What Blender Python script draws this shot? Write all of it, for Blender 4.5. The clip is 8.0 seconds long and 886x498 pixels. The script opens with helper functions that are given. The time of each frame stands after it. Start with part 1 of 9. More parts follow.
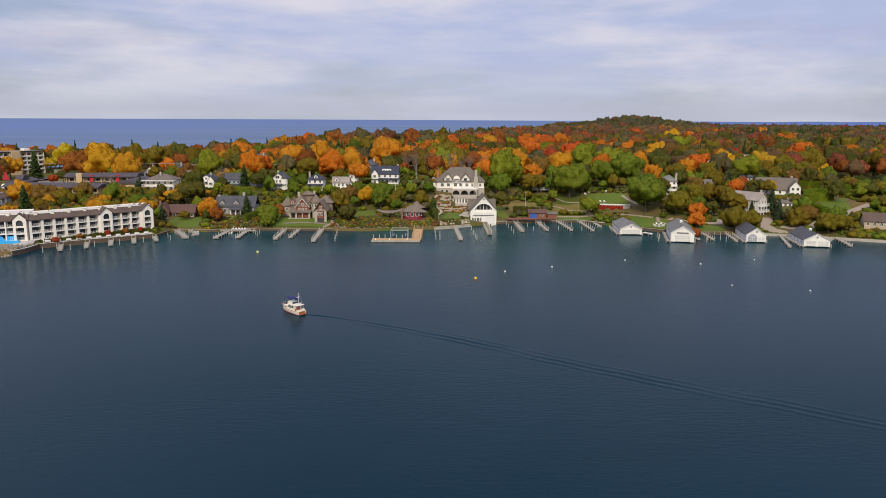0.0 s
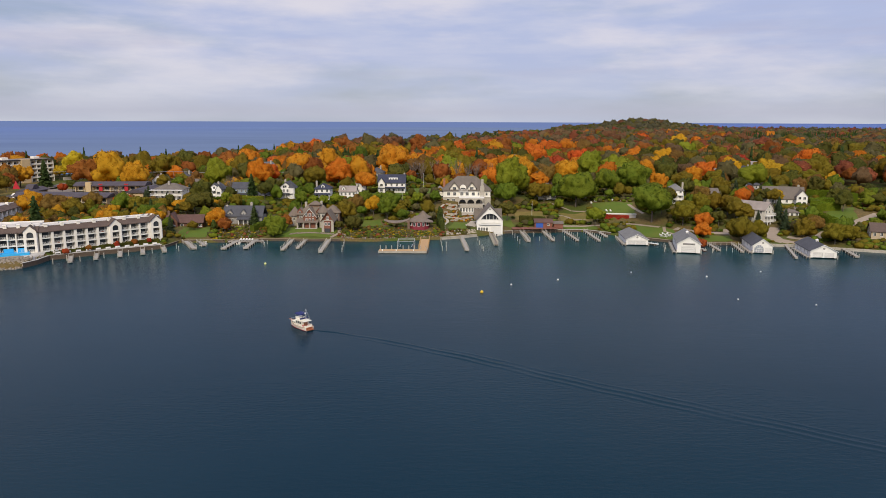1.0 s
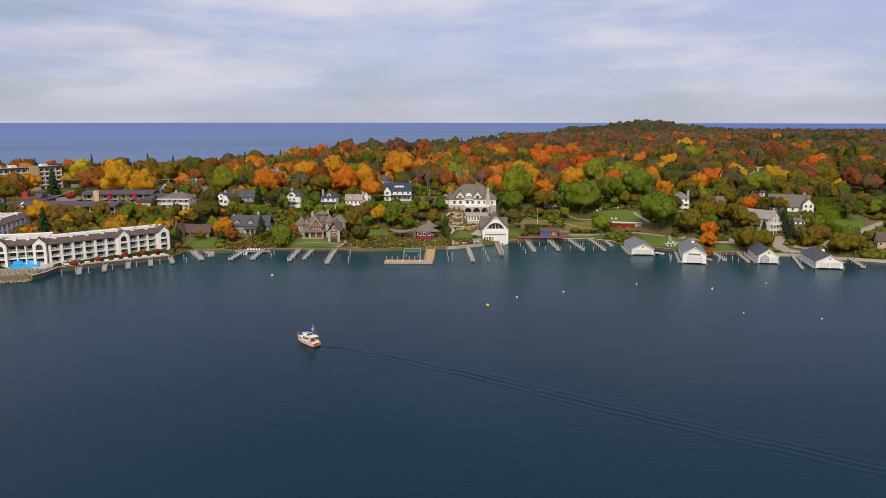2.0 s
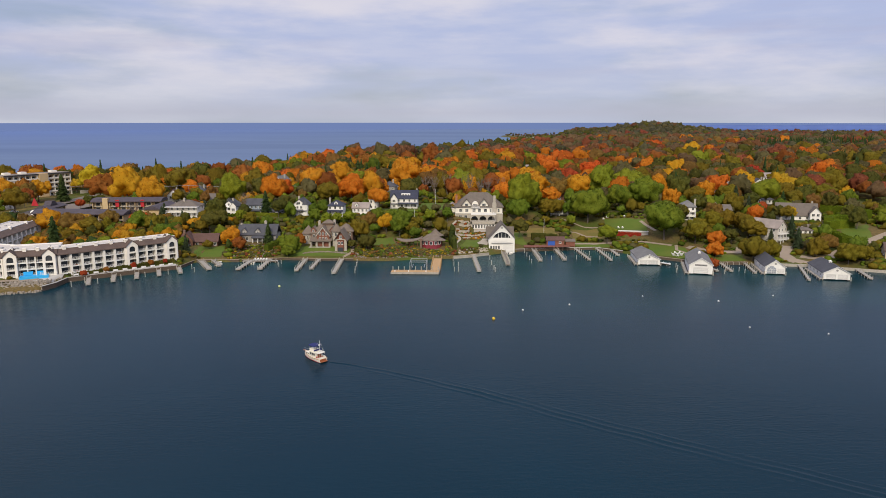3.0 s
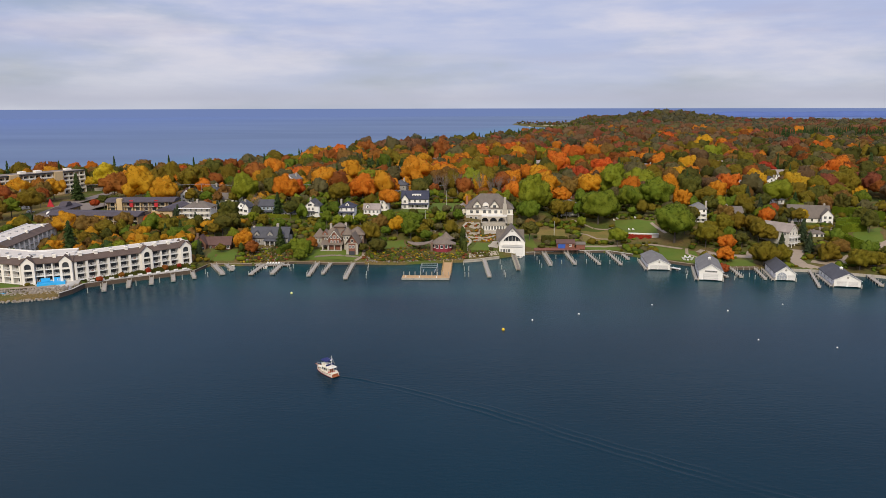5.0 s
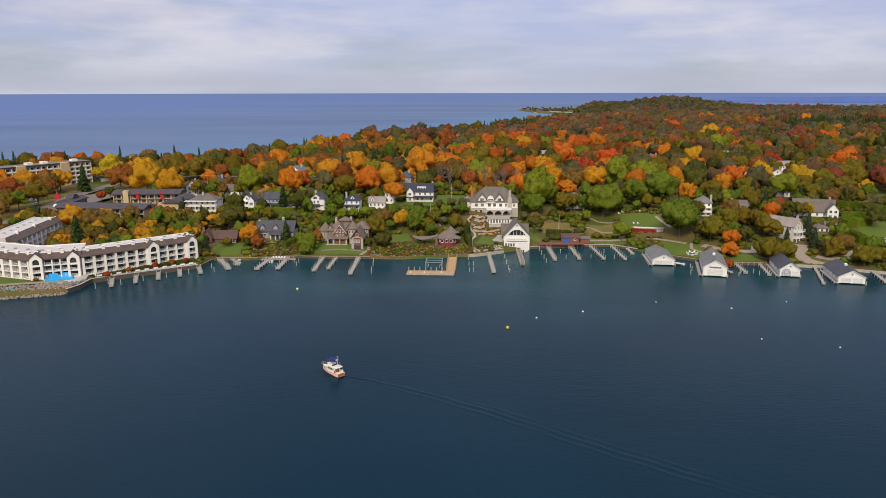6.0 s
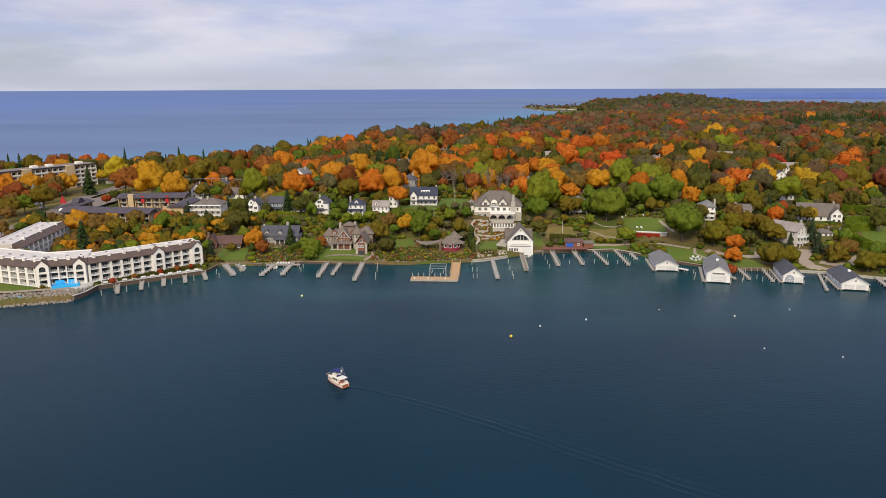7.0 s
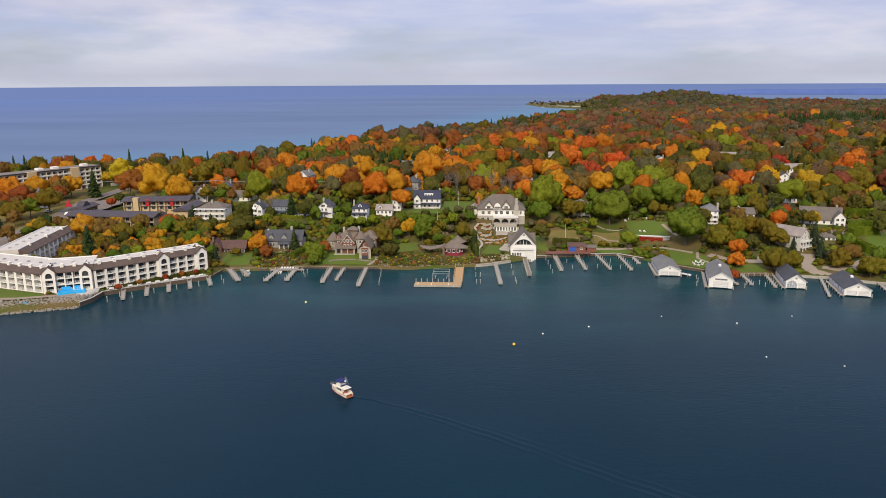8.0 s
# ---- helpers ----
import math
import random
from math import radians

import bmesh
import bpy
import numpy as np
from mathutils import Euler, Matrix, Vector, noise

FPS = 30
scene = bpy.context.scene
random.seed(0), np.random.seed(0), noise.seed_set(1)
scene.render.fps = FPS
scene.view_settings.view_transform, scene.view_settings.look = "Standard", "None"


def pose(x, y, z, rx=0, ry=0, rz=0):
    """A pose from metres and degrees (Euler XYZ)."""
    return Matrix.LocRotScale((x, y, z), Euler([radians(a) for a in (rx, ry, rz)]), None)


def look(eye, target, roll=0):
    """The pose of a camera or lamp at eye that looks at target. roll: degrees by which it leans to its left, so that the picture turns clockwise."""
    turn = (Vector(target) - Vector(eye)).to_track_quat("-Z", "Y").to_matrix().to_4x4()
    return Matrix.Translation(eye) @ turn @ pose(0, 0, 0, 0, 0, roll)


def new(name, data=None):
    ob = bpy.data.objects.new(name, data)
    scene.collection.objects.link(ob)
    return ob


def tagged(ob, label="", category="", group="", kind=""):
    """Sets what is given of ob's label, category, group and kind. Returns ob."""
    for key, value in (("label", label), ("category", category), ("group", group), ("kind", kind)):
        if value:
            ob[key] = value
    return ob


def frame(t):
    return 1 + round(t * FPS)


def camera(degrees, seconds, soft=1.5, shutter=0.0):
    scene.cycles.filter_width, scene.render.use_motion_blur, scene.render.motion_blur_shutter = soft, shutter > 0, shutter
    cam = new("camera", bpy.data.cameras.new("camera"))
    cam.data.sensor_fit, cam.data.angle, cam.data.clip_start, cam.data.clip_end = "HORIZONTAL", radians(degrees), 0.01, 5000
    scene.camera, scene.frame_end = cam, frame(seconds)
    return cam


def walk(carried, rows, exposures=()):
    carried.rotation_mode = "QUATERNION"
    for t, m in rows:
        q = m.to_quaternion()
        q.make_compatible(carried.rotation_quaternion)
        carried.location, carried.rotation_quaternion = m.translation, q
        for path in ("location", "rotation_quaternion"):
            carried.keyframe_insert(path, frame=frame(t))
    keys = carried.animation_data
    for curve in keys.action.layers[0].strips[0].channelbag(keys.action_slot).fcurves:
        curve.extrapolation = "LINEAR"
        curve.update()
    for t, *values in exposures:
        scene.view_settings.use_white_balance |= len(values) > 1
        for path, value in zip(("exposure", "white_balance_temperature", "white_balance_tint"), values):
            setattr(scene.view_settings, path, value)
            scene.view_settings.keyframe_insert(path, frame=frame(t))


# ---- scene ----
cam = camera(63.5, 8.0, soft=0.6)
PATH = [
    (0, (-0.421, 1.607, 49.116), (-0.421, 3.574, 48.755), 0.3),
    (0.5, (-0.432, 1.307, 50.765), (-0.441, 3.274, 50.407), 0.3),
    (1, (-0.423, 1.11, 52.931), (-0.441, 3.078, 52.575), 0.2),
    (1.5, (-0.549, 0.841, 54.984), (-0.574, 2.809, 54.63), 0.1),
    (3, (-0.288, 0.705, 61.372), (-0.341, 2.672, 61.018), -0.0),
    (3.5, (-0.251, 0.538, 63.622), (-0.311, 2.502, 63.248), -0.0),
    (4, (-0.293, 0.424, 65.61), (-0.361, 2.387, 65.235), -0.0),
    (4.5, (-0.137, 0.335, 67.513), (-0.213, 2.298, 67.135), -0.1),
    (6, (0.021, 0.045, 73.897), (-0.076, 1.995, 73.465), -0.1),
    (6.5, (-0.081, -0.006, 76.027), (-0.183, 1.942, 75.585), -0.2),
    (7, (-0.026, -0.094, 78.121), (-0.133, 1.853, 77.679), -0.2),
    (7.5, (0.202, -0.234, 80.186), (0.089, 1.713, 79.743), -0.3),
    (8, (0.147, -0.39, 82.338), (0.03, 1.554, 81.885), -0.3),
]
walk(cam, [(t, look(eye, target, roll)) for t, eye, target, roll in PATH], exposures=[(0, -0.08, 6800, 10), (4.5, -0.08, 6800, 10), (6.0, -0.07, 6800, 10), (7.0, 0.02, 6800, 10), (8, 0.02, 6800, 10)])

# ---- sky, sun and distance ----
SUN_UP, SUN_ROUND = 37.0, 186.0        # degrees over the horizon; round from +y towards +x
world = bpy.data.worlds.new("sky")
scene.world = world
world.use_nodes = True
wn, wl = world.node_tree.nodes, world.node_tree.links
wn.clear()


def wnode(kind, **values):
    n = wn.new(kind)
    for key, value in values.items():
        n.inputs[key].default_value = value
    return n


def wmath(op, a, b=None, clamp=False):
    n = wn.new("ShaderNodeMath")
    n.operation, n.use_clamp = op, clamp
    for i, v in enumerate((a, b)):
        if v is None:
            continue
        if isinstance(v, (int, float)):
            n.inputs[i].default_value = v
        else:
            wl.new(v, n.inputs[i])
    return n.outputs[0]


def wmix(fac, a, b):
    n = wn.new("ShaderNodeMix")
    n.data_type = "RGBA"
    for i, v in ((0, fac), (6, a), (7, b)):
        if isinstance(v, (int, float, tuple)):
            n.inputs[i].default_value = v
        else:
            wl.new(v, n.inputs[i])
    return n.outputs[2]


way = wn.new("ShaderNodeTexCoord").outputs["Generated"]
split = wn.new("ShaderNodeSeparateXYZ")
wl.new(way, split.inputs[0])
up = split.outputs["Z"]
sky = wn.new("ShaderNodeTexSky")
sky.sky_type, sky.sun_disc = "NISHITA", False
sky.sun_elevation, sky.sun_rotation = radians(SUN_UP), radians(SUN_ROUND)
sky.air_density, sky.dust_density, sky.ozone_density = 1.0, 2.0, 2.0
blue = wmix(1.0, (0, 0, 0, 1), sky.outputs[0])
scaled = wn.new("ShaderNodeVectorMath")
scaled.operation = "SCALE"
wl.new(blue, scaled.inputs[0])
scaled.inputs["Scale"].default_value = 0.085


def cloud(scale, low, high, detail=5.0, turn=0.0):
    m = wn.new("ShaderNodeMapping")
    m.inputs["Scale"].default_value = scale
    m.inputs["Rotation"].default_value = (0, turn, 0)
    wl.new(way, m.inputs[0])
    n = wnode("ShaderNodeTexNoise", Scale=1.0, Detail=detail, Roughness=0.55)
    wl.new(m.outputs[0], n.inputs["Vector"])
    r = wn.new("ShaderNodeMapRange")
    r.interpolation_type = "SMOOTHSTEP"
    wl.new(n.outputs[0], r.inputs[0])
    r.inputs[1].default_value, r.inputs[2].default_value = low, high
    return r.outputs[0]


veil = cloud((1.5, 1.5, 6.5), 0.42, 0.60)
streak = cloud((2.4, 2.4, 10.0), 0.45, 0.64, 7.0, 0.16)
grey = cloud((2.6, 2.6, 26.0), 0.50, 0.68, 6.0, -0.05)
wisp = cloud((6.5, 6.5, 44.0), 0.40, 0.70, 6.0, 0.06)
colour = wmix(wmath("ADD", wmath("MULTIPLY", veil, 0.50), 0.30), scaled.outputs[0], (0.50, 0.57, 0.88, 1))
colour = wmix(wmath("MULTIPLY", streak, 0.82), colour, (0.76, 0.75, 0.86, 1))
colour = wmix(wmath("MULTIPLY", wisp, 0.22), colour, (0.82, 0.81, 0.88, 1))
colour = wmix(wmath("MULTIPLY", grey, 0.36), colour, (0.47, 0.49, 0.68, 1))
low_air = wmath("SUBTRACT", 1.0, wmath("DIVIDE", up, 0.085, True), True)
colour = wmix(wmath("MULTIPLY", low_air, 0.62), colour, (0.58, 0.65, 0.77, 1))
rim = wmath("SUBTRACT", 1.0, wmath("DIVIDE", wmath("ABSOLUTE", wmath("SUBTRACT", up, 0.010)), 0.020), True)
colour = wmix(wmath("MULTIPLY", rim, 0.65), colour, (0.50, 0.52, 0.65, 1))
# the lake beyond the last of the water sheet, down to the true horizon
sea = wmath("LESS_THAN", up, -0.0034)
colour = wmix(sea, colour, (0.168, 0.240, 0.492, 1))
# a thinly clouded sky is brightest overhead
lift = wmath("ADD", 1.0, wmath("MULTIPLY", wmath("DIVIDE", wmath("SUBTRACT", up, 0.22), 0.60, True), 0.85))
bright = wn.new("ShaderNodeVectorMath")
bright.operation = "SCALE"
wl.new(colour, bright.inputs[0])
wl.new(lift, bright.inputs["Scale"])
back = wnode("ShaderNodeBackground", Strength=1.0)
wl.new(bright.outputs[0], back.inputs[0])
wl.new(back.outputs[0], wn.new("ShaderNodeOutputWorld").inputs[0])

sun = new("sun", bpy.data.lights.new("sun", "SUN"))
sun.data.energy, sun.data.angle, sun.data.color = 3.1, radians(16), (1.0, 0.90, 0.70)
a, e = radians(SUN_ROUND), radians(SUN_UP)
sun.matrix_world = look((300 * math.sin(a) * math.cos(e), 300 * math.cos(a) * math.cos(e), 300 * math.sin(e)), (0, 0, 0))

# ---- materials ----
class Mat:
    """A node material with a few shorthands."""

    def __init__(self, name, rough=0.7, metal=0.0, spec=0.5):
        self.m = bpy.data.materials.new(name)
        self.m.use_nodes = True
        self.t = self.m.node_tree
        self.b = self.t.nodes["Principled BSDF"]
        self.b.inputs["Roughness"].default_value = rough
        self.b.inputs["Metallic"].default_value = metal
        self.b.inputs["Specular IOR Level"].default_value = spec
        self.co = self.t.nodes.new("ShaderNodeTexCoord").outputs["Object"]

    def world_co(self):
        self.co = self.t.nodes.new("ShaderNodeNewGeometry").outputs["Position"]
        return self

    def put(self, socket, value):
        if isinstance(value, (int, float, tuple)):
            socket.default_value = value
        else:
            self.t.links.new(value, socket)

    def noise(self, scale, low=0.3, high=0.7, detail=4.0, stretch=(1, 1, 1), rough=0.55):
        mp = self.t.nodes.new("ShaderNodeMapping")
        mp.inputs["Scale"].default_value = stretch
        self.t.links.new(self.co, mp.inputs[0])
        n = self.t.nodes.new("ShaderNodeTexNoise")
        n.inputs["Scale"].default_value, n.inputs["Detail"].default_value, n.inputs["Roughness"].default_value = scale, detail, rough
        self.t.links.new(mp.outputs[0], n.inputs["Vector"])
        return self.range(n.outputs[0], low, high)

    def range(self, v, low, high, to0=0.0, to1=1.0):
        r = self.t.nodes.new("ShaderNodeMapRange")
        self.put(r.inputs[0], v)
        for i, k in enumerate((low, high, to0, to1)):
            r.inputs[i + 1].default_value = k
        return r.outputs[0]

    def math(self, op, a, b):
        n = self.t.nodes.new("ShaderNodeMath")
        n.operation = op
        self.put(n.inputs[0], a)
        self.put(n.inputs[1], b)
        return n.outputs[0]

    def mix(self, fac, a, b):
        n = self.t.nodes.new("ShaderNodeMix")
        n.data_type = "RGBA"
        for i, v in ((0, fac), (6, a), (7, b)):
            self.put(n.inputs[i], (*v, 1) if isinstance(v, tuple) else v)
        return n.outputs[2]

    def each(self, island=False):
        """A random value for each object, or for each loose piece."""
        if island:
            return self.t.nodes.new("ShaderNodeNewGeometry").outputs["Random Per Island"]
        return self.t.nodes.new("ShaderNodeObjectInfo").outputs["Random"]

    def hsv(self, colour, hue, sat, val):
        n = self.t.nodes.new("ShaderNodeHueSaturation")
        for key, v in (("Hue", hue), ("Saturation", sat), ("Value", val), ("Color", colour)):
            self.put(n.inputs[key], v)
        return n.outputs[0]

    def colour(self, c):
        self.put(self.b.inputs["Base Color"], (*c, 1) if isinstance(c, tuple) else c)
        return self

    def bump(self, height, strength=0.3, distance=0.05):
        n = self.t.nodes.new("ShaderNodeBump")
        n.inputs["Strength"].default_value, n.inputs["Distance"].default_value = strength, distance
        self.t.links.new(height, n.inputs["Height"])
        self.t.links.new(n.outputs[0], self.b.inputs["Normal"])
        return self


def plain(name, c, dark=0.75, rough=0.7, scale=0.8, fine=9.0, bump=0.15, stretch=(1, 1, 1), spec=0.4, metal=0.0):
    """A weathered surface: broad stains and a fine grain over one colour."""
    k = Mat(name, rough, metal, spec)
    low = tuple(v * dark for v in c)
    big = k.noise(scale, 0.3, 0.7, 4, stretch)
    fin = k.noise(fine, 0.35, 0.65, 3, stretch)
    k.colour(k.mix(k.math("MULTIPLY", k.math("ADD", big, fin), 0.5), low, c))
    k.bump(fin, bump, 0.03)
    return k.m


def boards(name, c, dark=0.8, pitch=0.15, vertical=False, rough=0.6):
    """Painted cladding in courses, with weathering."""
    k = Mat(name, rough, 0, 0.35)
    w = k.t.nodes.new("ShaderNodeTexWave")
    w.bands_direction = "X" if vertical else "Z"
    w.wave_profile = "SAW"
    w.inputs["Scale"].default_value = 0.314 / pitch
    k.t.links.new(k.co, w.inputs["Vector"])
    k.colour(k.mix(k.noise(0.6, 0.25, 0.75, 5, (1, 1, 0.3)), tuple(v * dark for v in c), c))
    k.bump(w.outputs[1], 0.5, 0.02)
    return k.m


def shingles(name, c, dark=0.6, rough=0.85):
    k = Mat(name, rough, 0, 0.25)
    cell = k.t.nodes.new("ShaderNodeTexVoronoi")
    cell.inputs["Scale"].default_value = 2.4
    k.t.links.new(k.co, cell.inputs["Vector"])
    v = k.range(cell.outputs["Color"], 0.0, 1.0, 0.0, 0.6)
    stain = k.noise(0.35, 0.3, 0.7, 5, (1, 1, 0.4))
    k.colour(k.mix(k.math("MULTIPLY", k.math("ADD", v, stain), 0.6), tuple(u * dark for u in c), c))
    k.bump(cell.outputs["Distance"], 0.35, 0.04)
    return k.m


def leaves(name, c, other, rough=0.75):
    """Autumn foliage: each clump differs a little, each tree a little more."""
    k = Mat(name, rough, 0, 0.08).world_co()
    # wood tones keep their blue, which puts distance haze into the colour
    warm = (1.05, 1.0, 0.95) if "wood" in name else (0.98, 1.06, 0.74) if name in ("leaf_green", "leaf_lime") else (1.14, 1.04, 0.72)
    c, other = [tuple(a * b for a, b in zip(v, warm)) for v in (c, other)]
    tree = k.noise(0.07, 0.3, 0.7, 2)
    bough = k.noise(0.24, 0.3, 0.7, 2)
    col = k.mix(k.math("ADD", k.math("MULTIPLY", k.math("ADD", tree, bough), 0.38), k.math("MULTIPLY", k.each(True), 0.24)), c, other)
    val = k.math("ADD", k.range(k.each(True), 0, 1, 0.74, 1.42), k.range(tree, 0, 1, -0.10, 0.12))
    hue = k.range(k.each(False), 0, 1, 0.485, 0.512)
    tint = k.hsv(col, hue, 1.0, val)
    k.colour(tint)
    # thin leaves let some light through
    thin, blend = k.t.nodes.new("ShaderNodeBsdfTranslucent"), k.t.nodes.new("ShaderNodeMixShader")
    k.t.links.new(tint, thin.inputs["Color"])
    blend.inputs[0].default_value = 0.50
    k.t.links.new(k.b.outputs[0], blend.inputs[1])
    k.t.links.new(thin.outputs[0], blend.inputs[2])
    k.t.links.new(blend.outputs[0], k.t.nodes["Material Output"].inputs["Surface"])
    return k.m


LEAF = {
    "orange": leaves("leaf_orange", (0.48, 0.175, 0.024), (0.36, 0.165, 0.028)),
    "flame": leaves("leaf_flame", (0.46, 0.112, 0.030), (0.38, 0.140, 0.030)),
    "rust": leaves("leaf_rust", (0.28, 0.098, 0.030), (0.19, 0.088, 0.032)),
    "gold": leaves("leaf_gold", (0.50, 0.262, 0.028), (0.33, 0.205, 0.028)),
    "yellow": leaves("leaf_yellow", (0.45, 0.33, 0.035), (0.30, 0.25, 0.034)),
    "red": leaves("leaf_red", (0.36, 0.055, 0.03), (0.25, 0.07, 0.035)),
    "brown": leaves("leaf_brown", (0.20, 0.112, 0.044), (0.150, 0.110, 0.042)),
    "olive": leaves("leaf_olive", (0.195, 0.148, 0.024), (0.118, 0.116, 0.022)),
    "lime": leaves("leaf_lime", (0.24, 0.235, 0.030), (0.140, 0.165, 0.026)),
    "green": leaves("leaf_green", (0.085, 0.138, 0.024), (0.150, 0.165, 0.026)),
    "dark": leaves("leaf_dark", (0.062, 0.082, 0.026), (0.100, 0.096, 0.028)),
    "conifer": leaves("leaf_conifer", (0.036, 0.077, 0.036), (0.063, 0.098, 0.042)),
    "spruce": leaves("leaf_spruce", (0.062, 0.092, 0.070), (0.050, 0.080, 0.052)),
    # woodland tones: distance haze put into the leaf colour, dull and close together
    "hazed_wood_brown": leaves("leaf_hazed_wood_brown", (0.180, 0.110, 0.055), (0.130, 0.098, 0.054)),
    "hazed_wood_olive": leaves("leaf_hazed_wood_olive", (0.140, 0.122, 0.050), (0.106, 0.104, 0.050)),
    "hazed_wood_rust": leaves("leaf_hazed_wood_rust", (0.215, 0.100, 0.046), (0.150, 0.086, 0.046)),
    "hazed_wood_red": leaves("leaf_hazed_wood_red", (0.30, 0.095, 0.045), (0.20, 0.080, 0.042)),
    "hazed_wood_dark": leaves("leaf_hazed_wood_dark", (0.084, 0.092, 0.052), (0.104, 0.098, 0.056)),
    "hedge": leaves("leaf_hedge", (0.095, 0.165, 0.018), (0.120, 0.175, 0.022)),
    "cedar": leaves("leaf_cedar", (0.049, 0.084, 0.028), (0.084, 0.105, 0.035)),
}
BARK = plain("bark", (0.14, 0.115, 0.095), 0.55, 0.9, 1.5, 12, 0.5, (1, 1, 0.25))
BARE = plain("bare_twigs", (0.22, 0.17, 0.14), 0.6, 0.9, 1.5, 9, 0.3)

WHITE = boards("white_paint", (0.78, 0.765, 0.735), 0.88)
CREAM = boards("cream_paint", (0.77, 0.735, 0.655), 0.86)
BLUEGREY = boards("blue_grey_paint", (0.30, 0.38, 0.46), 0.85)
GREYWALL = boards("grey_cladding", (0.30, 0.29, 0.28), 0.8)
PALEWALL = boards("pale_grey_paint", (0.58, 0.55, 0.50), 0.85)
TANWALL = boards("tan_cladding", (0.45, 0.36, 0.25), 0.8)
BROWNWALL = boards("brown_cedar_cladding", (0.16, 0.075, 0.05), 0.7)
STUCCO = plain("white_stucco", (0.80, 0.76, 0.69), 0.84, 0.85, 0.35, 8, 0.2)
# stucco darkened so that its colour holds the shade of a recess
SHADE_STUCCO = plain("stucco_with_shade", (0.30, 0.26, 0.22), 0.8, 0.85, 0.5, 8, 0.2)
TRIM = plain("white_trim", (0.74, 0.73, 0.70), 0.9, 0.5, 1.0, 12, 0.05)
STONE = plain("pale_stone", (0.46, 0.42, 0.36), 0.62, 0.9, 1.4, 7, 0.5)
ROOF_WARM = shingles("warm_brown_shingles", (0.20, 0.158, 0.125))
STONE_WARM = plain("brown_stone", (0.20, 0.130, 0.095), 0.6, 0.9, 1.6, 7, 0.5)
BANK_STONE = plain("bank_stone", (0.33, 0.285, 0.235), 0.55, 0.9, 0.9, 5, 0.6)
BOULDER = plain("boulder_stone", (0.27, 0.225, 0.18), 0.5, 0.9, 0.9, 5, 0.6)
BRICK = plain("tan_brick", (0.54, 0.40, 0.23), 0.78, 0.9, 0.8, 9, 0.3)
REDBRICK = plain("orange_brick", (0.36, 0.15, 0.09), 0.7, 0.9, 0.8, 9, 0.3)
CONCRETE = plain("concrete", (0.50, 0.47, 0.43), 0.75, 0.85, 0.7, 9, 0.2)
TERRACE_STONE = plain("terrace_stone", (0.43, 0.375, 0.30), 0.7, 0.85, 1.2, 9, 0.4)
PAVING = plain("paving", (0.31, 0.245, 0.18), 0.75, 0.9, 0.5, 6, 0.2)
ASPHALT = plain("asphalt", (0.19, 0.155, 0.13), 0.8, 0.9, 0.25, 6, 0.2)
MEMBRANE = plain("pale_roof_membrane", (0.56, 0.51, 0.45), 0.82, 0.7, 0.25, 5, 0.1)
ROOF_BROWN = shingles("brown_shingles", (0.125, 0.088, 0.072))
ROOF_GREY = shingles("grey_shingles", (0.20, 0.195, 0.19))
ROOF_TAUPE = shingles("taupe_shingles", (0.168, 0.142, 0.120))
ROOF_SLATE = shingles("slate_shingles", (0.085, 0.087, 0.100))
ROOF_NAVY = shingles("navy_shingles", (0.05, 0.055, 0.085))
ROOF_PALE = shingles("pale_shingles", (0.33, 0.28, 0.25))
ROOF_RED = shingles("maroon_shingles", (0.125, 0.070, 0.058))
ROOF_MOTEL = shingles("dark_motel_shingles", (0.090, 0.076, 0.090))
WOOD_GREY = plain("grey_weathered_wood", (0.37, 0.34, 0.30), 0.6, 0.85, 1.2, 9, 0.4, (1, 0.3, 1))
WOOD_NEW = plain("fresh_timber", (0.48, 0.295, 0.135), 0.72, 0.7, 1.0, 8, 0.3, (1, 0.3, 1))
WOOD_WORN = plain("worn_dock_wood", (0.235, 0.205, 0.17), 0.6, 0.85, 1.2, 9, 0.4, (1, 0.3, 1))
WOOD_DARK = plain("wet_dark_wood", (0.12, 0.085, 0.06), 0.6, 0.8, 1.2, 9, 0.4)
WOOD_RED = plain("red_stained_wood", (0.22, 0.085, 0.055), 0.7, 0.8, 1.2, 9, 0.3)
PILE = plain("pile_wood", (0.46, 0.42, 0.36), 0.5, 0.9, 1.0, 8, 0.5, (1, 1, 0.3))
DOOR_WHITE = plain("white_door", (0.68, 0.67, 0.65), 0.9, 0.55, 0.8, 7, 0.1)
DOOR_PALE = plain("pale_blue_grey_glazing", (0.30, 0.33, 0.38), 0.9, 0.3, 1.0, 7, 0.05)
DOOR_BLUE = plain("blue_door", (0.03, 0.10, 0.42), 0.8, 0.5, 1.0, 7, 0.1)
CRIMSON = plain("crimson_wall", (0.24, 0.030, 0.045), 0.7, 0.6, 1.0, 7, 0.1)
RED_PAINT = plain("red_paint", (0.45, 0.02, 0.03), 0.75, 0.5, 1.0, 7, 0.1)
BLUE_CLOTH = plain("blue_canvas", (0.012, 0.02, 0.12), 0.75, 0.8, 1.2, 9, 0.2)
POOL_BLUE = plain("pool_blue_paint", (0.03, 0.40, 0.78), 0.85, 0.4, 0.8, 6, 0.1)
IRON = plain("dark_iron", (0.06, 0.06, 0.065), 0.7, 0.5, 2.0, 9, 0.1, (1, 1, 1), 0.5, 0.6)
STEEL = plain("grey_steel", (0.45, 0.46, 0.47), 0.8, 0.45, 2.0, 9, 0.1, (1, 1, 1), 0.5, 0.8)
